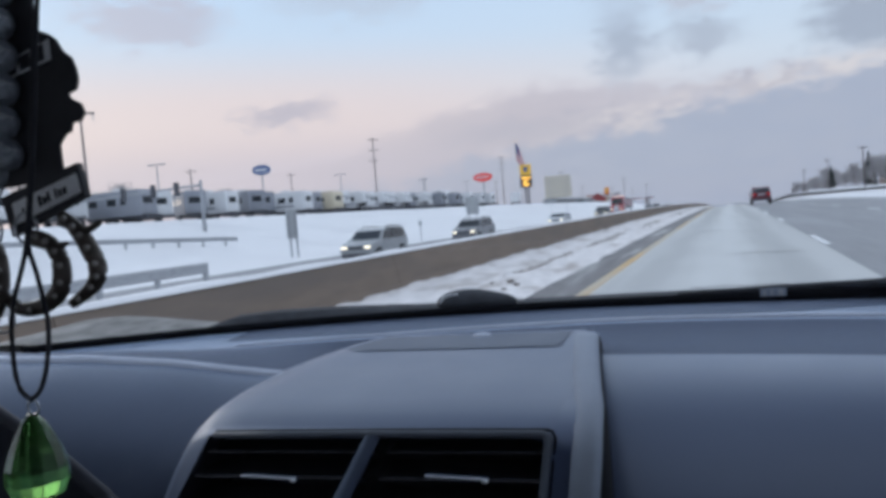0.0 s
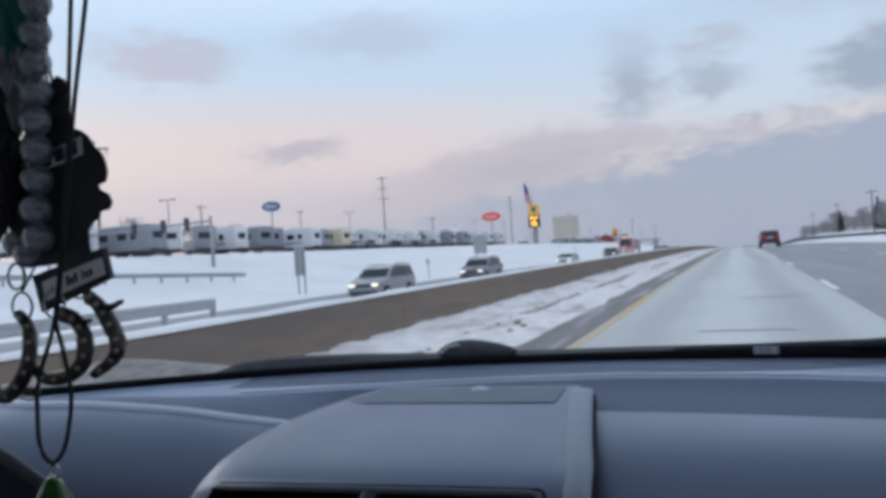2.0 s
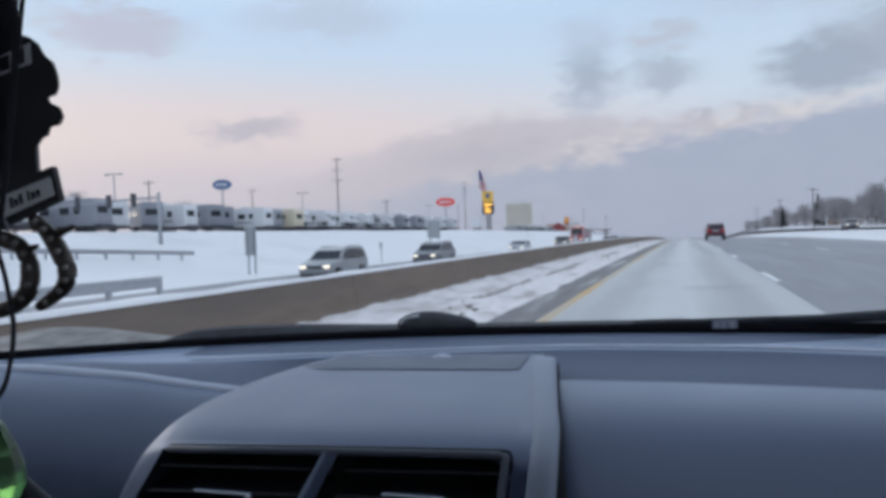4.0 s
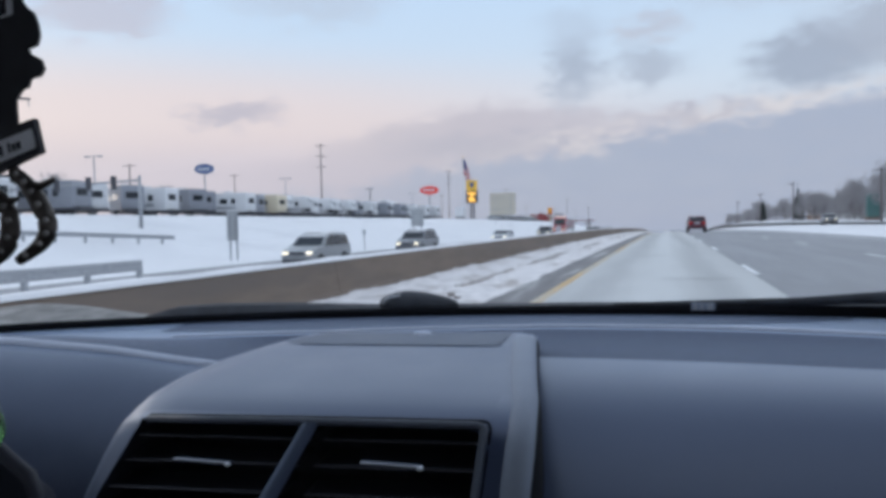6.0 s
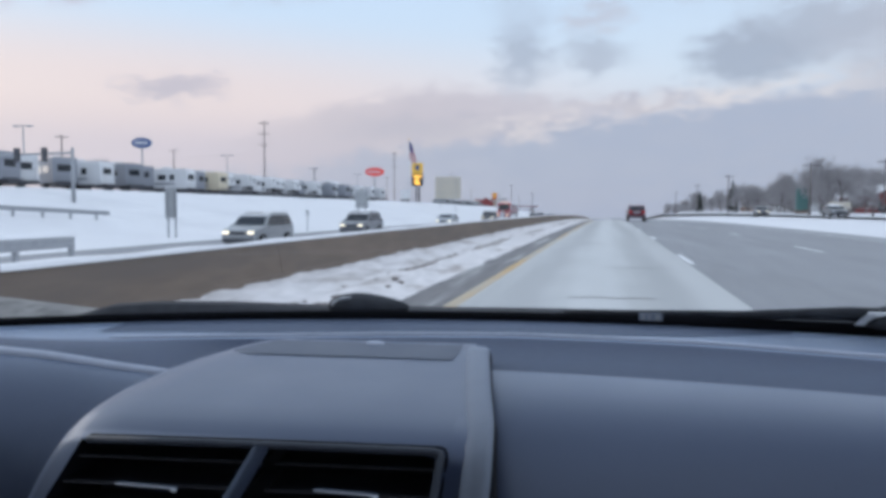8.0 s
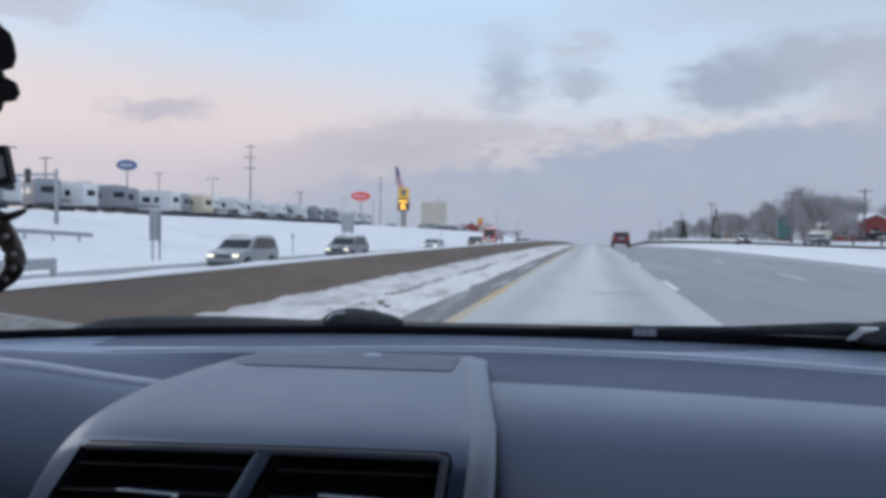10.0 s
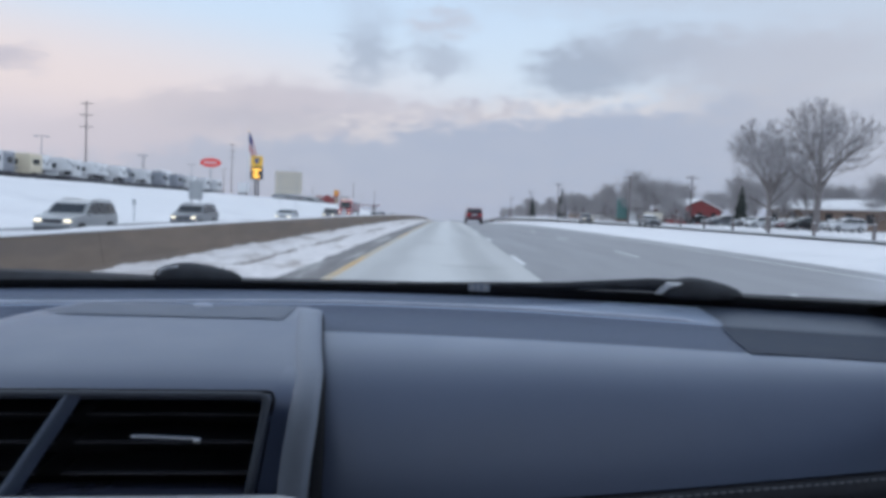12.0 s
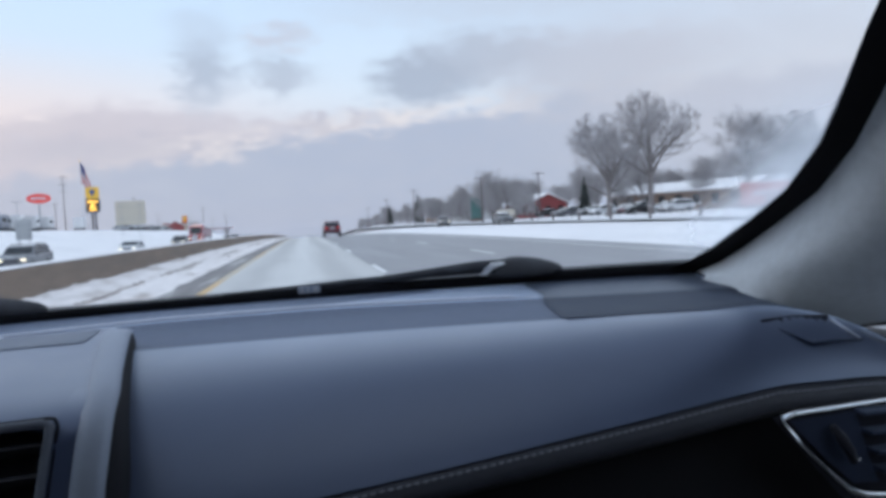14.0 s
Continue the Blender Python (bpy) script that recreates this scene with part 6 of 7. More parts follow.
for k in range(13):
    u0 = 0.38 if k < 7 else 0.0
    rows = [[flag_pt(lerp(u0, 1, i / 14), (k + j) / 13) for i in range(15)] for j in (0, 1)]
    part("flag_stripe", grid(rows), M["flag_red"] if k % 2 == 0 else M["flag_white"], th)
part("flag_canton", grid([[flag_pt(0.38 * i / 6, 7 / 13 * j / 5) for i in range(7)] for j in range(6)]), M["flag_blue"], th)


def utility_pole(x, y, h, arms=1, group="utility poles"):
    th = thing("utility_pole", "weathered wooden utility pole with crossarm and insulators", "pole", (x, y, gz(x, y)), 12, group=group)
    part("shaft", tube([(0, 0, -0.5), (0, 0, h)], [0.19, 0.12], 8), M["pole_wood"], th, "", True)
    for k in range(arms):
        z = h - 0.5 - (1.3 if arms < 3 else 2.4) * k
        part("crossarm", box((-1.3, -0.07, z - 0.07), (1.3, 0.07, z + 0.07), 0.01), M["pole_wood"], th)
        for xx in (-1.15, -0.5, 0.5, 1.15):
            part("insulator", tube([(xx, 0, z + 0.06), (xx, 0, z + 0.28)], [0.06, 0.04], 6), M["galvanised"], th)
    return th


def lamp_post(x, y, h, heads=2):
    th = thing("lamp_post", "grey steel lot lamp post with twin heads", "lamp post", (x, y, gz(x, y)), 8, group="lamp posts")
    part("shaft", tube([(0, 0, -0.3), (0, 0, h)], [0.14, 0.09], 10), M["galvanised"], th, "", True)
    part("bracket", tube([(-0.9, 0, h - 0.1), (0, 0, h), (0.9, 0, h - 0.1)], 0.05, 6), M["galvanised"], th, "", True)
    for sx in (-1, 1)[: heads]:
        part("lamp_head", box((sx * 0.95 - 0.4, -0.2, h - 0.25), (sx * 0.95 + 0.4, 0.2, h - 0.02), 0.05), M["galvanised"], th)
    return th


for x, y, h in ((-75, 83, 9.0), (-75, 137, 9.0), (-72, 176, 8.5), (-70, 205, 8.5), (-68, 262, 8.5), (-66, 320, 8.5)):
    lamp_post(x, y, h)
for x, y, h in ((-112, 176, 14.0), (-105, 258, 14.0), (-98, 330, 14.0), (-90, 400, 14.5), (-82, 470, 15), (-70, 520, 15), (-60, 560, 15), (-100, 120, 12), (-46, 390, 13), (-40, 450, 13)):
    utility_pole(x, y, h, 1 + (int(y) % 2))
for x, y, h in ((30, 182, 9.5), (31, 118, 8.0), (46, 132, 9.0), (33, 260, 10), (34, 340, 10)):
    utility_pole(x, y, h, 1, "utility poles by the frontage road")

for x, y, h in ((-73, 150, 17.5), (-75, 262, 19.5), (-81, 400, 20.5)):
    utility_pole(x, y, h, 3, "tall utility poles behind the ridge")

# H-frame transmission poles
hx, hy = -104, 95
th = thing("transmission_tower", "two-legged wooden H-frame transmission structure", "pylon", (hx, hy, gz(hx, hy)), 45)
for sx in (-1, 1):
    part("leg", tube([(sx * 2.0, 0, -0.5), (sx * 1.9, 0, 24.5 if sx < 0 else 22.5)], [0.28, 0.17], 8), M["pole_wood"], th, "", True)
part("crossarm", box((-4.2, -0.14, 21.0), (4.2, 0.14, 21.35), 0.02), M["pole_wood"], th)
for xx in (-3.9, 0, 3.9):
    part("insulator", tube([(xx, 0, 21.0), (xx, 0, 19.9)], 0.10, 6), M["galvanised"], th)

# signs on two posts, seen from behind
def post_sign(x, y, w, h, leg, turn, label, face):
    th = thing("road_sign", label, "road sign", (x, y, gz(x, y)), turn)
    for sx in (-1, 1):
        part("post", box((sx * w * 0.3 - 0.05, 0.02, -0.3), (sx * w * 0.3 + 0.05, 0.12, leg + h * 0.9), 0.01), M["galvanised"], th)
    part("panel", box((-w / 2, -0.03, leg), (w / 2, 0.015, leg + h), 0.01), face, th)
    for z in (leg + h * 0.25, leg + h * 0.75):
        part("brace", box((-w / 2 + 0.05, 0.016, z - 0.04), (w / 2 - 0.05, 0.05, z + 0.04), 0.005), M["galvanised"], th)


post_sign(-27.5, 82, 1.5, 2.1, 2.0, 200, "grey back of a road sign on two posts", M["sign_back"])
post_sign(-27.3, 42.5, 0.9, 2.0, 1.3, 250, "narrow grey back of a road sign on posts", M["sign_back"])
post_sign(-37, 178, 6.5, 5.5, 3.0, 185, "blank beige billboard standing on two posts", M["beige"])
for x, y in ((-12.5, 96), (-26, 62)):
    th = thing("marker_post", "thin grey roadside marker post with small plate", "post", (x, y, gz(x, y)))
    part("post", box((-0.04, -0.03, -0.2), (0.04, 0.03, 1.7), 0.005), M["galvanised"], th)
    part("plate", box((-0.15, -0.05, 1.35), (0.15, -0.03, 1.85), 0.005), M["sign_back"], th)

# traffic signal mast with a long arm
mx, my = -41.5, 51.0
th = thing("traffic_signal", "grey steel signal mast with long arm and three signals", "traffic light", (mx, my, gz(mx, my)))
mh = 5.6 - gz(mx, my)
part("mast", tube([(0, 0, -0.3), (0, 0, mh + 0.3)], [0.17, 0.12], 12), M["galvanised"], th, "", True)
part("arm", tube([(0, 0, mh - 0.1), (-8, 0.6, mh - 0.2), (-18, 1.3, mh - 0.35)], [0.11, 0.09, 0.06], 10), M["galvanised"], th, "", True)
for d in (2.6, 5.2, 8.6):
    sig = part("signal", box((-d - 0.18, -0.2, mh - 0.8), (-d + 0.18, 0.15, mh + 0.35), 0.04), M["dark_trim"], th, "dark signal head")
    for k in range(3):
        part("lens", tube([(-d, 0.15, mh + 0.13 - 0.35 * k), (-d, 0.22, mh + 0.13 - 0.35 * k)], 0.11, 10), M["led_board"], sig)


# guard rails
def guard_rail(pts, label):
    th = thing("guard_rail", label, "guard rail")
    n = len(pts)
    rows = []
    for x, y, z in pts:
        rows.append([(x + d, y, z + 0.38 + h) for d, h in ((0.0, 0.0), (0.05, 0.05), (0.0, 0.12), (0.0, 0.18), (0.05, 0.25), (0.0, 0.31))])
    part("rail", grid(rows), M["galvanised"], th, "corrugated steel rail", True)
    rows = [[(x + 0.0 + d, y, z + 0.70 + h) for d, h in ((0.03, 0.0), (0.0, 0.03), (-0.04, 0.0))] for x, y, z in pts]
    part("rail_snow", grid(rows), M["snow"], th, "snow along the rail", True)
    for x, y, z in pts[::2]:
        part("post", box((x - 0.16, y - 0.06, z - 0.75), (x - 0.02, y + 0.06, z + 0.68), 0.01), M["galvanised"], th)


guard_rail([(-14.9 + drift(y), y, gz(-14.7 + drift(y), y) + 0.52) for y in [-12 + 1.0 * k for k in range(31)]], "galvanised steel guard rail beside the oncoming road")
guard_rail([(-38.5 + 0.25 * (y - 34), y, gz(-38.5 + 0.25 * (y - 34), y)) for y in [22 + 1.0 * k for k in range(26)]], "snowy steel guard rail along a side ramp")

# ---- buildings ----
def gable_house(x, y, w, d, h, rise, turn, wall, label, windows=3, stripe=None, door=True):
    th = thing("building", label, "building", (x, y, gz(x, y) - 0.1), turn)
    part("wall", prism([(-w / 2, 0), (-w / 2, h), (0, h + rise), (w / 2, h), (w / 2, 0)], "y", -d / 2, d / 2), wall, th)
    for sx in (-1, 1):
        roof = part("roof", prism([(sx * (w / 2 + 0.4), h - 0.12), (sx * (w / 2 + 0.4), h + 0.10), (0, h + rise + 0.24), (0, h + rise + 0.02)], "y", -d / 2 - 0.5, d / 2 + 0.5), M["snow"], th, "snow-covered roof slope")
        n = windows * 2
        for k in range(n):
            yy = -d / 2 + d * (k + 0.5) / n
            win = part("window", box((sx * w / 2 - 0.04, yy - 0.7, h * 0.35), (sx * w / 2 + 0.04, yy + 0.7, h * 0.8), 0.02), M["window"], th)
            part("frame", box((sx * w / 2 - 0.03, yy - 0.8, h * 0.31), (sx * w / 2 + 0.03, yy + 0.8, h * 0.35), 0.01), M["sign_white"], win)
    for k in range(windows):
        xx = -w / 2 + w * (k + 0.5) / windows
        part("window", box((xx - 0.6, -d / 2 - 0.04, h * 0.35), (xx + 0.6, -d / 2 + 0.04, h * 0.8), 0.02), M["window"], th)
    if stripe:
        part("fascia", box((-w / 2 - 0.1, -d / 2 - 0.1, h * 0.82), (w / 2 + 0.1, -d / 2 - 0.02, h * 1.02), 0.02), stripe, th)
    return th


# restaurant with a red corner, beyond the car lot
rx_, ry_ = -62, 404
th = thing("restaurant", "tan stucco restaurant with red entrance and snowy roof", "building", (rx_, ry_, gz(rx_, ry_) - 0.1), 8)
part("main_wall", box((-6, -14, 0), (6, 12, 5.2), 0.05), M["stucco"], th)
part("parapet", box((-6.15, -14.15, 5.2), (6.15, 12.15, 5.75), 0.04), M["roof_red"], th, "red parapet band")
part("roof_snow", grid([[(x, y, 5.82 + 0.08 * noise.noise((x * 0.4, y * 0.4, 2))) for x in (-6, -3, 0, 3, 6)] for y in (-14, -7, 0, 6, 12)]), M["snow"], th, "", True)
part("entrance", prism([(-4.2, 0), (-4.2, 4.2), (0, 6.6), (4.2, 4.2), (4.2, 0)], "y", -19, -14), M["roof_red"], th, "red gabled entrance")
part("entrance_roof", prism([(-4.8, 4.0), (-4.8, 4.25), (0, 7.0), (4.8, 4.25), (4.8, 4.0), (0, 6.6)], "y", -19.5, -13.8), M["snow"], th)
for k in range(7):
    w = part("window", box((5.96, -12.4 + 3.5 * k, 1.2), (6.05, -10.6 + 3.5 * k, 3.6), 0.03), M["window"], th)
    part("awning", prism([(6.05, 3.7), (6.9, 3.3), (6.9, 3.4), (6.05, 4.2)], "y", -12.7 + 3.5 * k, -10.3 + 3.5 * k), M["roof_red"], w)
part("door", box((-0.9, -19.05, 0), (0.9, -18.95, 2.4), 0.02), M["window"], th)
# orange and yellow pole sign
th = thing("pole_sign", "orange and yellow restaurant sign on a brown pole", "sign", (-56, 396, gz(-56, 396)))
part("pole", tube([(0, 0, -0.3), (0, 0, 6.6)], 0.2, 10), M["dark_trim"], th, "", True)
part("panel", prism([(-1.3, 5.4), (-1.3, 8.4), (-0.9, 8.9), (0.9, 8.9), (1.3, 8.4), (1.3, 5.8), (0.8, 5.4)], "y", -0.3, 0.3, 0.04), M["sign_orange"], th)
part("emblem", disc_prism(-0.2, 7.6, 0.7, 0.9, -0.36, -0.31, 20), M["sign_yellow"], th)

# filling station canopy with a green light
th = thing("filling_station", "filling station canopy with red band and columns", "canopy", (-48, 500, gz(-48, 500)))
part("canopy", box((-8, -6, 4.6), (8, 6, 5.8), 0.05), M["sign_white"], th)
part("band", box((-8.05, -6.05, 4.8), (8.05, -5.98, 5.3)), M["roof_red"], th)
part("roof_snow", box((-7.9, -5.9, 5.8), (7.9, 5.9, 6.0), 0.05), M["snow"], th)
for sx in (-5, 5):
    for sy in (-3, 3):
        part("column", box((sx - 0.25, sy - 0.25, -0.2), (sx + 0.25, sy + 0.25, 4.6), 0.02), M["sign_white"], th)
th = thing("price_sign", "green lit price sign on a post", "sign", (-58, 480, gz(-58, 480)))
part("pole", tube([(0, 0, -0.3), (0, 0, 5)], 0.15, 8), M["dark_trim"], th)
part("panel", box((-1.2, -0.2, 5), (1.2, 0.2, 7.2), 0.03), M["green_lamp"], th)

# dealership building and a white box trailer by the sign
gable_house(-82, 216, 12, 16, 4.5, 2.2, 10, M["siding"], "pale gabled dealership building with snowy roof")
th = thing("box_trailer", "white box trailer parked on the snowy ridge", "trailer", (-55.5, 206, gz(-55.5, 206)), 100)
part("body", box((-4.2, -1.25, 0.9), (4.2, 1.25, 3.7), 0.05), M["rv_white"], th)
part("chassis", box((-4.2, -0.9, 0.55), (4.6, 0.9, 0.9), 0.02), M["dark_trim"], th)
for x in (-2.6, -1.6):
    for sy in (-1, 1):
        bm = bmesh.new()
        bmesh.ops.create_cone(bm, cap_ends=True, segments=18, radius1=0.45, radius2=0.45, depth=0.25)
        bmesh.ops.transform(bm, matrix=pose(x, sy * 1.0, 0.45, 90, 0, 0), verts=bm.verts)
        part("wheel", bm, M["tyre"], th)

# rows of snow-topped cars for sale
lot = [vehicle("lot_car", "sedan", paint("silver", (0.42, 0.44, 0.46), 0.6), "silver sedan for sale with snow on its roof", "car", False, True, "cars for sale"),
       vehicle("lot_car", "suv", paint("black", (0.02, 0.02, 0.024)), "black sport utility vehicle for sale, snow on roof", "car", False, True, "cars for sale"),
       vehicle("lot_car", "suv", paint("white", (0.62, 0.63, 0.65), 0.0), "white sport utility vehicle for sale, snow on roof", "car", False, True, "cars for sale"),
       vehicle("lot_car", "sedan", paint("red", (0.30, 0.018, 0.022)), "red sedan for sale with snow on its roof", "car", False, True, "cars for sale"),
       vehicle("lot_car", "pickup", paint("grey", (0.13, 0.135, 0.15)), "grey pickup truck for sale with snow on its roof", "truck", False, True, "cars for sale")]
pick = random.Random(11)
seq = [0, 1, 2, 1, 0, 4, 2, 1, 3, 0, 1, 2, 0, 1, 4, 2, 0, 1, 0, 2, 1, 3, 0, 2, 1, 0]
placed = set()
for k, i in enumerate(seq):
    x, y = -50.5 + 0.6 * math.sin(k), 229 + 3.1 * k
    m = pose(x, y, gz(x, y) + 0.02, 0, 0, -100 + pick.uniform(-4, 4))
    if i in placed:
        copy_thing(lot[i], m)
    else:
        lot[i].matrix_world = m
        placed.add(i)

# ---- right side: buildings, parked cars, red trailer ----
gable_house(70, 118, 12, 30, 3.4, 1.6, 20, M["brick"], "long low brown brick building with snowy roof", 4)
gable_house(52, 152, 9, 12, 3.2, 1.9, 8, M["roof_red"], "small dark red building with snowy roof", 3)
gable_house(56, 225, 11, 14, 5.4, 2.0, 12, M["siding"], "pale two-storey house with snowy roof", 3)
gable_house(58, 275, 12, 18, 6.2, 1.5, 6, M["brick"], "tall brown brick building with snowy roof", 4)
gable_house(84, 96, 14, 20, 3.6, 1.8, 24, M["siding"], "pale long building behind the bare trees", 4)
for k, i in enumerate([2, 0, 1, 3, 0, 2, 1, 0, 4, 2, 0, 1]):
    x, y = 52 + 0.9 * math.sin(k * 2.1), 92 + 4.6 * k
    copy_thing(lot[i], pose(x, y, gz(x, y) + 0.02, 0, 0, 96 + pick.uniform(-5, 5)))["group"] = "cars parked by the low building"
M["box_red"] = material("red_panel", (0.42, 0.06, 0.045), 0.5, vary=0.08, scale=1.2)
th = thing("box_trailer", "red box trailer with white unreadable lettering beside the road", "trailer", (38.3, 53, gz(38.3, 53)), -34)
part("body", box((-2.7, -1.1, 0.7), (2.7, 1.1, 3.0), 0.05), M["box_red"], th)
part("chassis", box((-2.7, -0.9, 0.4), (3.4, 0.9, 0.72), 0.02), M["dark_trim"], th)
for k in range(5):
    part("lettering_bar", box((-1.5 + 0.6 * k, -1.13, 1.7), (-1.08 + 0.6 * k, -1.105, 2.15)), M["sign_white"], th)
part("roof_snow", box((-2.65, -1.05, 3.0), (2.65, 1.05, 3.12), 0.04), M["snow"], th)
for sy in (-1, 1):
    for x in (-0.6, 0.4):
        bm = bmesh.new()
        bmesh.ops.create_cone(bm, cap_ends=True, segments=18, radius1=0.36, radius2=0.36, depth=0.2)
        bmesh.ops.transform(bm, matrix=pose(x, sy * 1.0, 0.36, 90, 0, 0), verts=bm.verts)
        part("wheel", bm, M["tyre"], th)
th.scale = (0.82, 0.82, 0.82)
th = thing("pole_sign", "tall teal sign panel by the frontage road", "sign", (36, 142, gz(36, 142)))
part("panel", box((-1.0, -0.25, 0.6), (1.0, 0.25, 4.8), 0.04), M["teal"], th)
part("base", box((-1.2, -0.4, -0.2), (1.2, 0.4, 0.6), 0.03), M["brick"], th)
th = thing("sign_board", "low beige board sign on the snowy verge", "sign", (34.5, 116, gz(34.5, 116)), 10)
part("panel", box((-1.6, -0.12, 0.5), (1.6, 0.12, 1.9), 0.03), M["beige"], th)
for sx in (-1.2, 1.2):
    part("post", box((sx - 0.08, -0.08, -0.3), (sx + 0.08, 0.08, 0.5), 0.01), M["pole_wood"], th)
put(vehicle("parked_car", "sedan", paint("charcoal", (0.05, 0.055, 0.06)), "dark sedan on the frontage road", "car", False, True), 26.8, 92, gz(26.8, 92) + 0.06, 178)
put(vehicle("oncoming_car", "suv", paint("grey", (0.13, 0.135, 0.15)), "car with lit headlamps on the frontage road", "car", True), 26.2, 128, gz(26.2, 128) + 0.06, 178)
for k in range(9):
    x, y = 30.2, 42 + 8 * k
    th = thing("verge_post", "short dark wooden post on the snowy verge", "post", (x, y, gz(x, y)), group="verge posts")
    part("post", box((-0.09, -0.09, -0.2), (0.09, 0.09, 1.1 if k % 3 else 1.5), 0.01), M["pole_wood"], th)
    part("snow_top", box((-0.1, -0.1, 1.1 if k % 3 else 1.5), (0.1, 0.1, 1.16 if k % 3 else 1.56), 0.02), M["snow"], th)

# ---- bare trees ----
def branch_mesh(name, segs, sides, mat, parent):
    """Tapered bars from (points, radii) runs, as one mesh."""
    verts, faces = [], []
    for pts, rad in segs:
        start = len(verts)
        for i, p in enumerate(pts):
            d = (pts[min(i + 1, len(pts) - 1)] - pts[max(i - 1, 0)]).normalized()
            u = d.cross(Vector((0.31, 0.77, 0.55))).normalized()
            w = u.cross(d)
            for k in range(sides):
                a = 2 * math.pi * k / sides
                verts.append(p + (u * math.cos(a) + w * math.sin(a)) * rad[i])
        for i in range(len(pts) - 1):
            for k in range(sides):
                a, b = start + i * sides + k, start + i * sides + (k + 1) % sides
                faces.append((a, b, b + sides, a + sides))
    me = bpy.data.meshes.new(name)
    me.from_pydata([tuple(v) for v in verts], [], faces)
    me.polygons.foreach_set("use_smooth", [True] * len(me.polygons))
    me.materials.append(mat)
    ob = new(name, me)
    ob.parent = parent
    return ob


def bare_tree(h, seed, label, spread=0.5, fork=0.28, counts=(8, 7, 6, 5), name="tree", group=""):
    rnd = random.Random(seed)
    th = thing(name, label, "tree", group=group)
    heavy, fine = [], []

    def grow(p, d, length, r, level):
        n = 5 if level < 2 else 4 if level == 2 else 3
        pts, rad = [p], [r]
        cur = p
        for k in range(n):
            bend = Vector((rnd.gauss(0, 1), rnd.gauss(0, 1), rnd.gauss(0.25, 0.7))) * (0.05 if level == 0 else 0.12)
            d = (d + bend).normalized()
            cur = cur + d * length / n
            pts.append(cur)
            rad.append(max(0.019 if level > 2 else 0.024, r * (1 - (0.62 if level == 0 else 0.85) * (k + 1) / n)))
        (heavy if level < 2 else fine).append((pts, rad))
        if level >= len(counts):
            return
        m = counts[level] + rnd.choice((-1, 0, 1))
        for k in range(m):
            lo = fork if level == 0 else 0.22
            f = lo + (1 - lo) * (k + rnd.random() * 0.8) / m
            f = min(f, 0.99)
            i = min(int(f * n), n - 1)
            q = lerp(pts[i], pts[i + 1], f * n - i)
            ang = 2 * math.pi * (k * 0.382 + rnd.random() * 0.25)
            side = Vector((math.cos(ang), math.sin(ang), 0))
            lean = (spread + rnd.uniform(-0.12, 0.25)) * (1.25 - 0.5 * f if level == 0 else 1.3)
            if level > 0:
                side = (side + Vector((rnd.gauss(0, 0.4), rnd.gauss(0, 0.4), rnd.gauss(0.1, 0.5)))).normalized()
            nd = (d * (1 - lean * 0.55) + side * lean + Vector((0, 0, 0.22))).normalized()
            ln = length * (0.60 * math.sqrt(max(0.08, 1 - ((f - 0.45) / 0.62) ** 2)) if level == 0 else rnd.uniform(0.40, 0.62))
            grow(q, nd, ln, max(rad[i] * rnd.uniform(0.46, 0.66), 0.018), level + 1)

    grow(Vector((0, 0, -0.3)), Vector((0.02, 0, 1)), h * 0.86, h * 0.024, 0)
    branch_mesh("trunk", heavy, 7, M["bark"], th)
    crown = branch_mesh("crown", fine, 3, M["twig"], th)
    return th


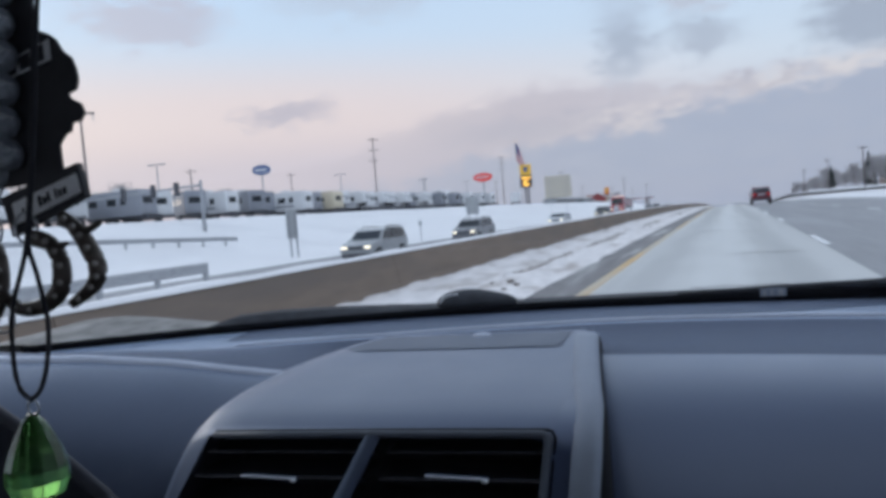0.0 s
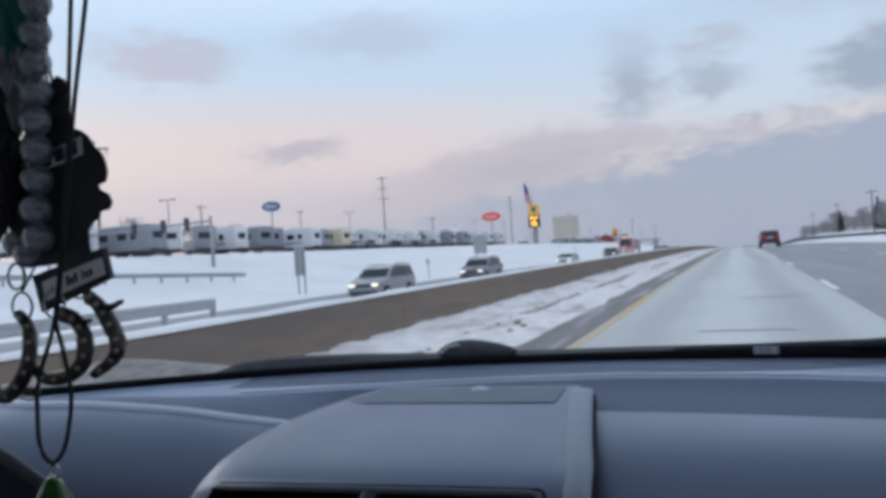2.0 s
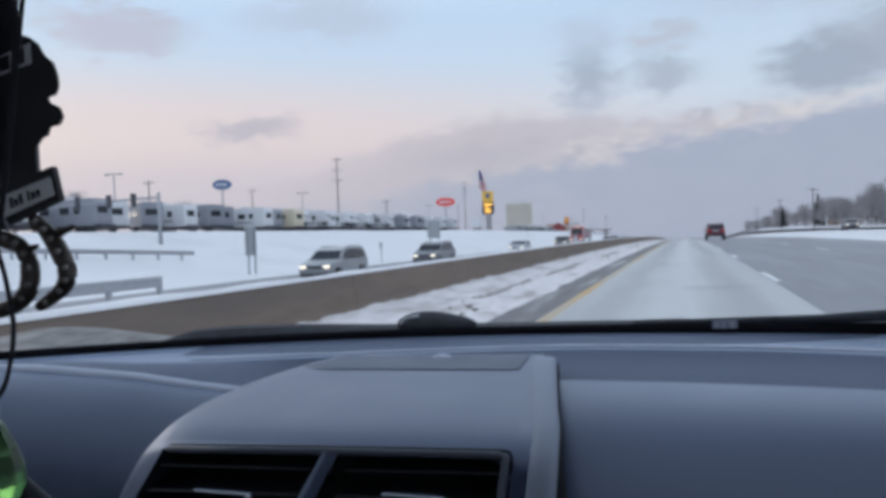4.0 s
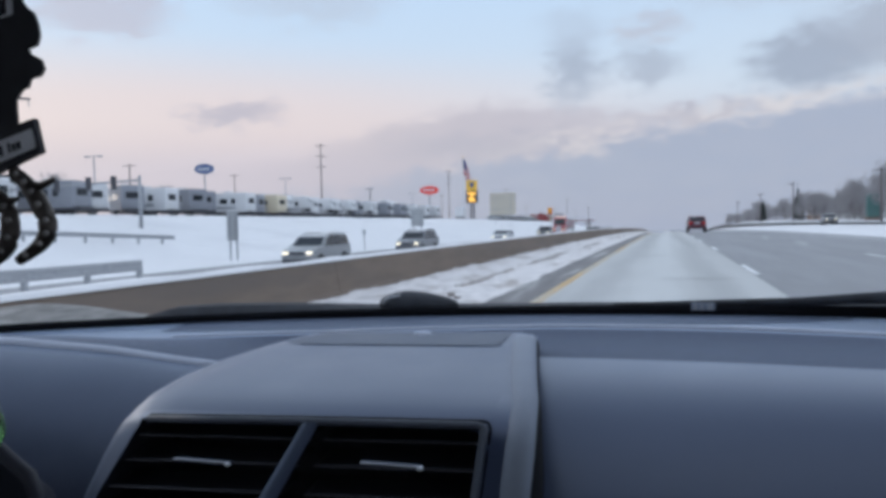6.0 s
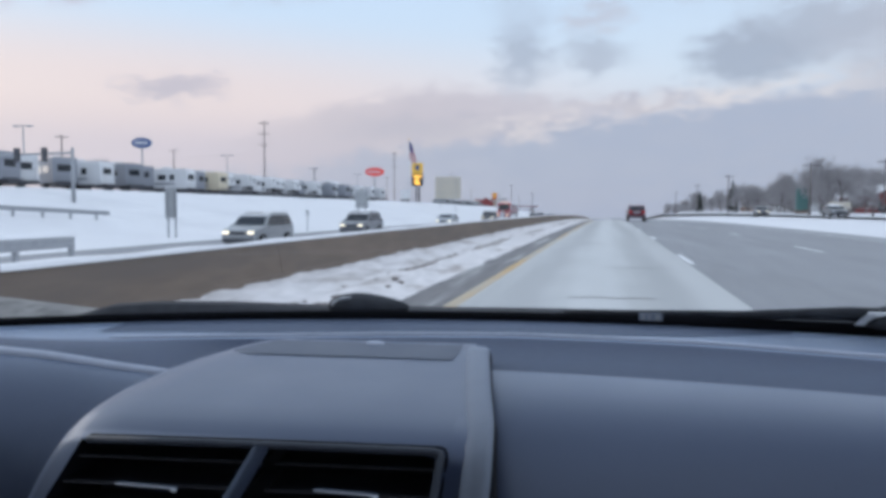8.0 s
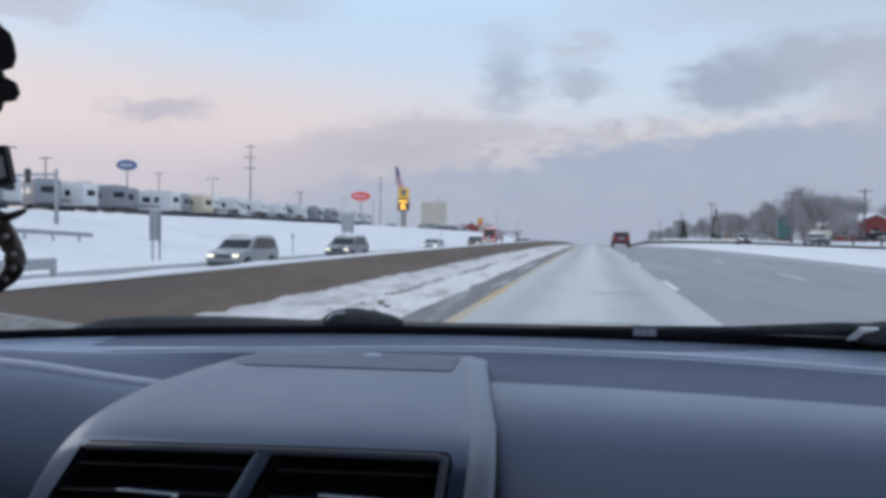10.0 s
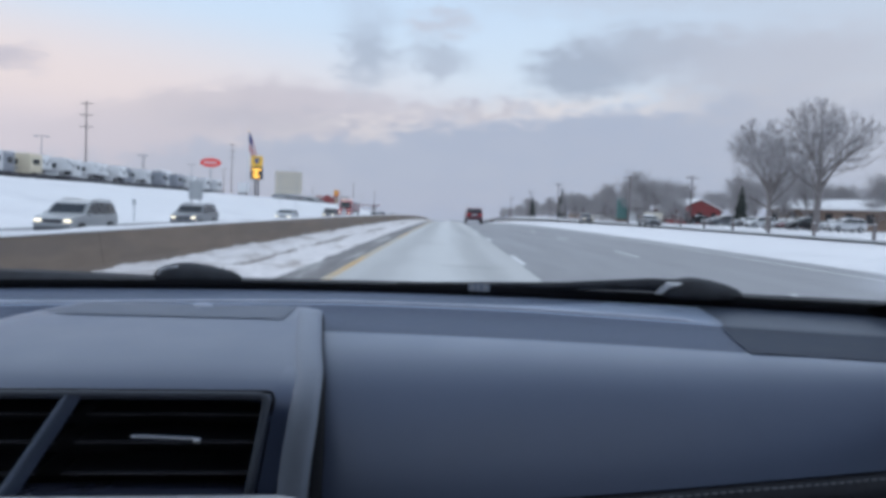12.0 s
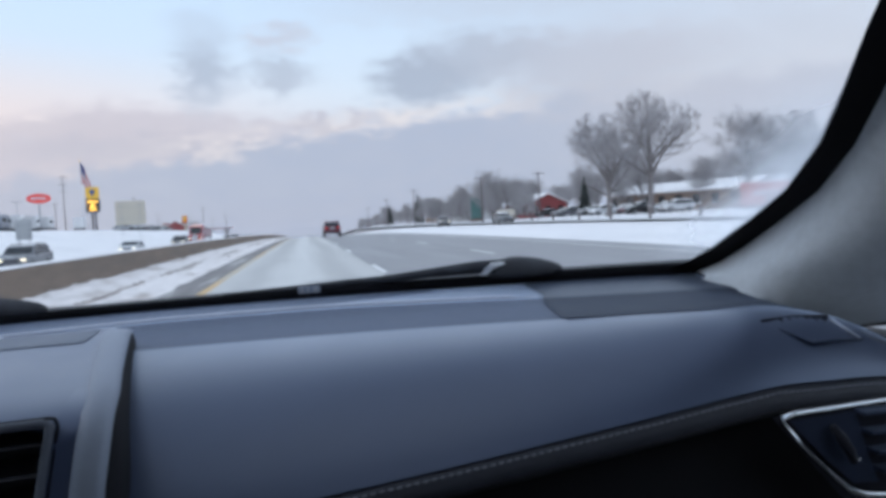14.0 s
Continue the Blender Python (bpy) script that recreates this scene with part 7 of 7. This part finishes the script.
def elm(h, seed, label, fork, limbs, wide, spans=(10, 8, 7)):
    """A bare upright tree: a clear trunk that forks into rising limbs under a rounded crown."""
    rnd = random.Random(seed)
    th = thing("tree", label, "tree")
    heavy, fine = [], []
    mid, reach, up = h * (fork * 0.45 + 0.56), h * wide, h * (0.47 - fork * 0.42)

    def inside(p):
        return (p.x / reach) ** 2 + (p.y / reach) ** 2 + ((p.z - mid) / up) ** 2 < 1

    def grow(p, d, length, r, level):
        n = (8, 6, 4, 3)[level]
        for _ in range(5):
            if not inside(p + d * length):
                length *= 0.78
        pts, rad = [p], [r]
        for k in range(n):
            flat = Vector((d.x, d.y, 0))
            turn = flat * 0.06 if level == 0 else Vector((0, 0, 0.05))
            d = (d + turn + Vector((rnd.gauss(0, 1), rnd.gauss(0, 1), rnd.gauss(0, 0.8))) * (0.05, 0.10, 0.16, 0.2)[level]).normalized()
            pts.append(pts[-1] + d * length / n)
            rad.append(max(0.017, r * (1 - 0.86 * (k + 1) / n)))
        (heavy if level < 2 else fine).append((pts, rad))
        if level == 3:
            return
        m = spans[level] + rnd.choice((-1, 0, 1))
        for k in range(m):
            f = min(0.97, 0.22 + 0.78 * (k + rnd.random()) / m)
            i = min(int(f * n), n - 1)
            q = lerp(pts[i], pts[i + 1], f * n - i)
            along_d = (pts[i + 1] - pts[i]).normalized()
            ang = 2 * math.pi * (k * 0.382 + rnd.random() * 0.3)
            u = along_d.cross(Vector((0.3, 0.8, 0.5))).normalized()
            w = u.cross(along_d)
            out = u * math.cos(ang) + w * math.sin(ang)
            nd = (along_d * rnd.uniform(0.45, 0.9) + out * rnd.uniform(0.5, 0.85) + Vector((0, 0, 0.12))).normalized()
            grow(q, nd, length * rnd.uniform(0.34, 0.56) * (1.15 - 0.4 * f), max(0.017, rad[i] * rnd.uniform(0.4, 0.6)), level + 1)

    base_r = h * 0.026
    top = Vector((h * 0.008, 0, h * fork))
    heavy.append(([Vector((0, 0, -0.3)), Vector((0, 0, 0.3)), Vector((0.03, 0, h * fork * 0.5)), top, top + Vector((0.05, 0.04, h * 0.10))], [base_r * 1.5, base_r * 1.1, base_r * 0.9, base_r * 0.85, base_r * 0.5]))
    for k in range(limbs):
        ang = 2 * math.pi * (k * 0.382 + 0.1 + rnd.random() * 0.12)
        lean = (0.15, 0.70, 0.55, 0.38, 0.85, 0.7, 0.95, 0.8)[k % 8] * rnd.uniform(0.9, 1.15)
        start = top + Vector((0, 0, h * (0.06 if k < 4 else -0.10 + 0.03 * (k - 4))))
        grow(start, Vector((math.cos(ang) * lean, math.sin(ang) * lean, 1 - lean * 0.35)).normalized(), h * (1 - fork) * rnd.uniform(0.82, 0.98), base_r * (0.56 if k < 4 else 0.4), 0)
    branch_mesh("trunk", heavy, 7, M["bark"], th)
    branch_mesh("crown", fine, 3, M["twig"], th)
    return th


def conifer(h, seed, label):
    rnd = random.Random(seed)
    th = thing("conifer", label, "tree", group="conifers")
    part("trunk", tube([(0, 0, -0.3), (0, 0, h * 0.95)], [h * 0.02, 0.02], 7), M["bark"], th)
    segs = []
    for k in range(420):
        f = rnd.random() ** 0.8
        z = h * (0.06 + 0.92 * f)
        r = (1 - f) * h * 0.23 * rnd.uniform(0.6, 1.1) + 0.12
        a = rnd.uniform(0, 2 * math.pi)
        t = Vector((math.cos(a) * r, math.sin(a) * r, z - r * 0.25))
        b = Vector((0, 0, z))
        segs.append(([b, lerp(b, t, 0.5) + Vector((0, 0, 0.06)), t], [0.05, h * 0.020 * rnd.uniform(0.7, 1.3), 0.015]))
    branch_mesh("crown", segs, 5, M["conifer"], th)
    return th


def stand(ob, x, y, turn=0.0, s=1.0):
    ob.matrix_world = pose(x, y, ground_z(x, y) - 0.05, 0, 0, turn) @ Matrix.Diagonal((s, s, s, 1))
    return ob


def again(src, x, y, turn, s):
    c = copy_thing(src, pose(x, y, ground_z(x, y) - 0.05, 0, 0, turn))
    c.scale = (s, s, s)
    return c


big = stand(elm(15.6, 21, "tall bare elm with rising limbs and a rounded crown paled for haze", 0.35, 11, 0.44, (10, 8, 6)), 45.0, 86)
stand(elm(13.4, 8, "bare elm with low limbs and dense haze-paled twigs beside the road", 0.24, 12, 0.46, (10, 8, 6)), 40.2, 88, 40)
second = stand(bare_tree(12.0, 5, "bare rounded tree with many haze-paled twigs beside the road", 0.68, 0.22, (12, 8, 7, 5)), 66.0, 96, 40)
again(big, 72, 92, 130, 0.85)
medium = stand(bare_tree(8.5, 33, "medium bare tree with dense haze-paled twigs", 0.62, 0.12, (10, 7, 6, 5), group="roadside trees"), 39, 140)
wood = random.Random(17)
for k in range(24):
    again(medium, 38 + wood.uniform(-2, 7), 124 + 3.4 * k * wood.uniform(0.9, 1.1), wood.uniform(0, 360), wood.uniform(0.45, 0.85))
for k in range(48):
    again(second if k % 3 else medium, 58 + wood.uniform(0, 45), 58 + 3.6 * k + wood.uniform(-3, 3), wood.uniform(0, 360), wood.uniform(0.55, 0.85))
for k in range(34):
    again(medium if k % 2 else second, 82 + wood.uniform(0, 26), 92 + 2.6 * k, wood.uniform(0, 360), wood.uniform(0.62, 0.9))
for k in range(46):
    y = 190 + 7.5 * k
    again(medium if k % 2 else second, 36 + 0.03 * y + wood.uniform(-6, 14), y, wood.uniform(0, 360), wood.uniform(0.4, 0.8))
fir = stand(conifer(9.5, 3, "dark conifer dusted with snow"), 38.5, 226)
for x, y, s in ((41, 236, 0.8), (62, 148, 0.9), (39, 300, 0.9)):
    c = copy_thing(fir, pose(x, y, ground_z(x, y) - 0.05, 0, 0, x * 31))
    c.scale = (s, s, s)
# leafless clumps behind the caravans and near the dealership
for x, y, s in ((-95, 78, 0.95), (-99, 86, 0.85), (-92, 92, 0.8), (-112, 70, 1.0), (-88, 116, 0.7), (-80, 400, 0.9), (-95, 440, 1.0), (-70, 540, 0.9), (-50, 560, 0.8)):
    again(medium if s < 0.9 else second, x, y, x * 17 % 360, s)
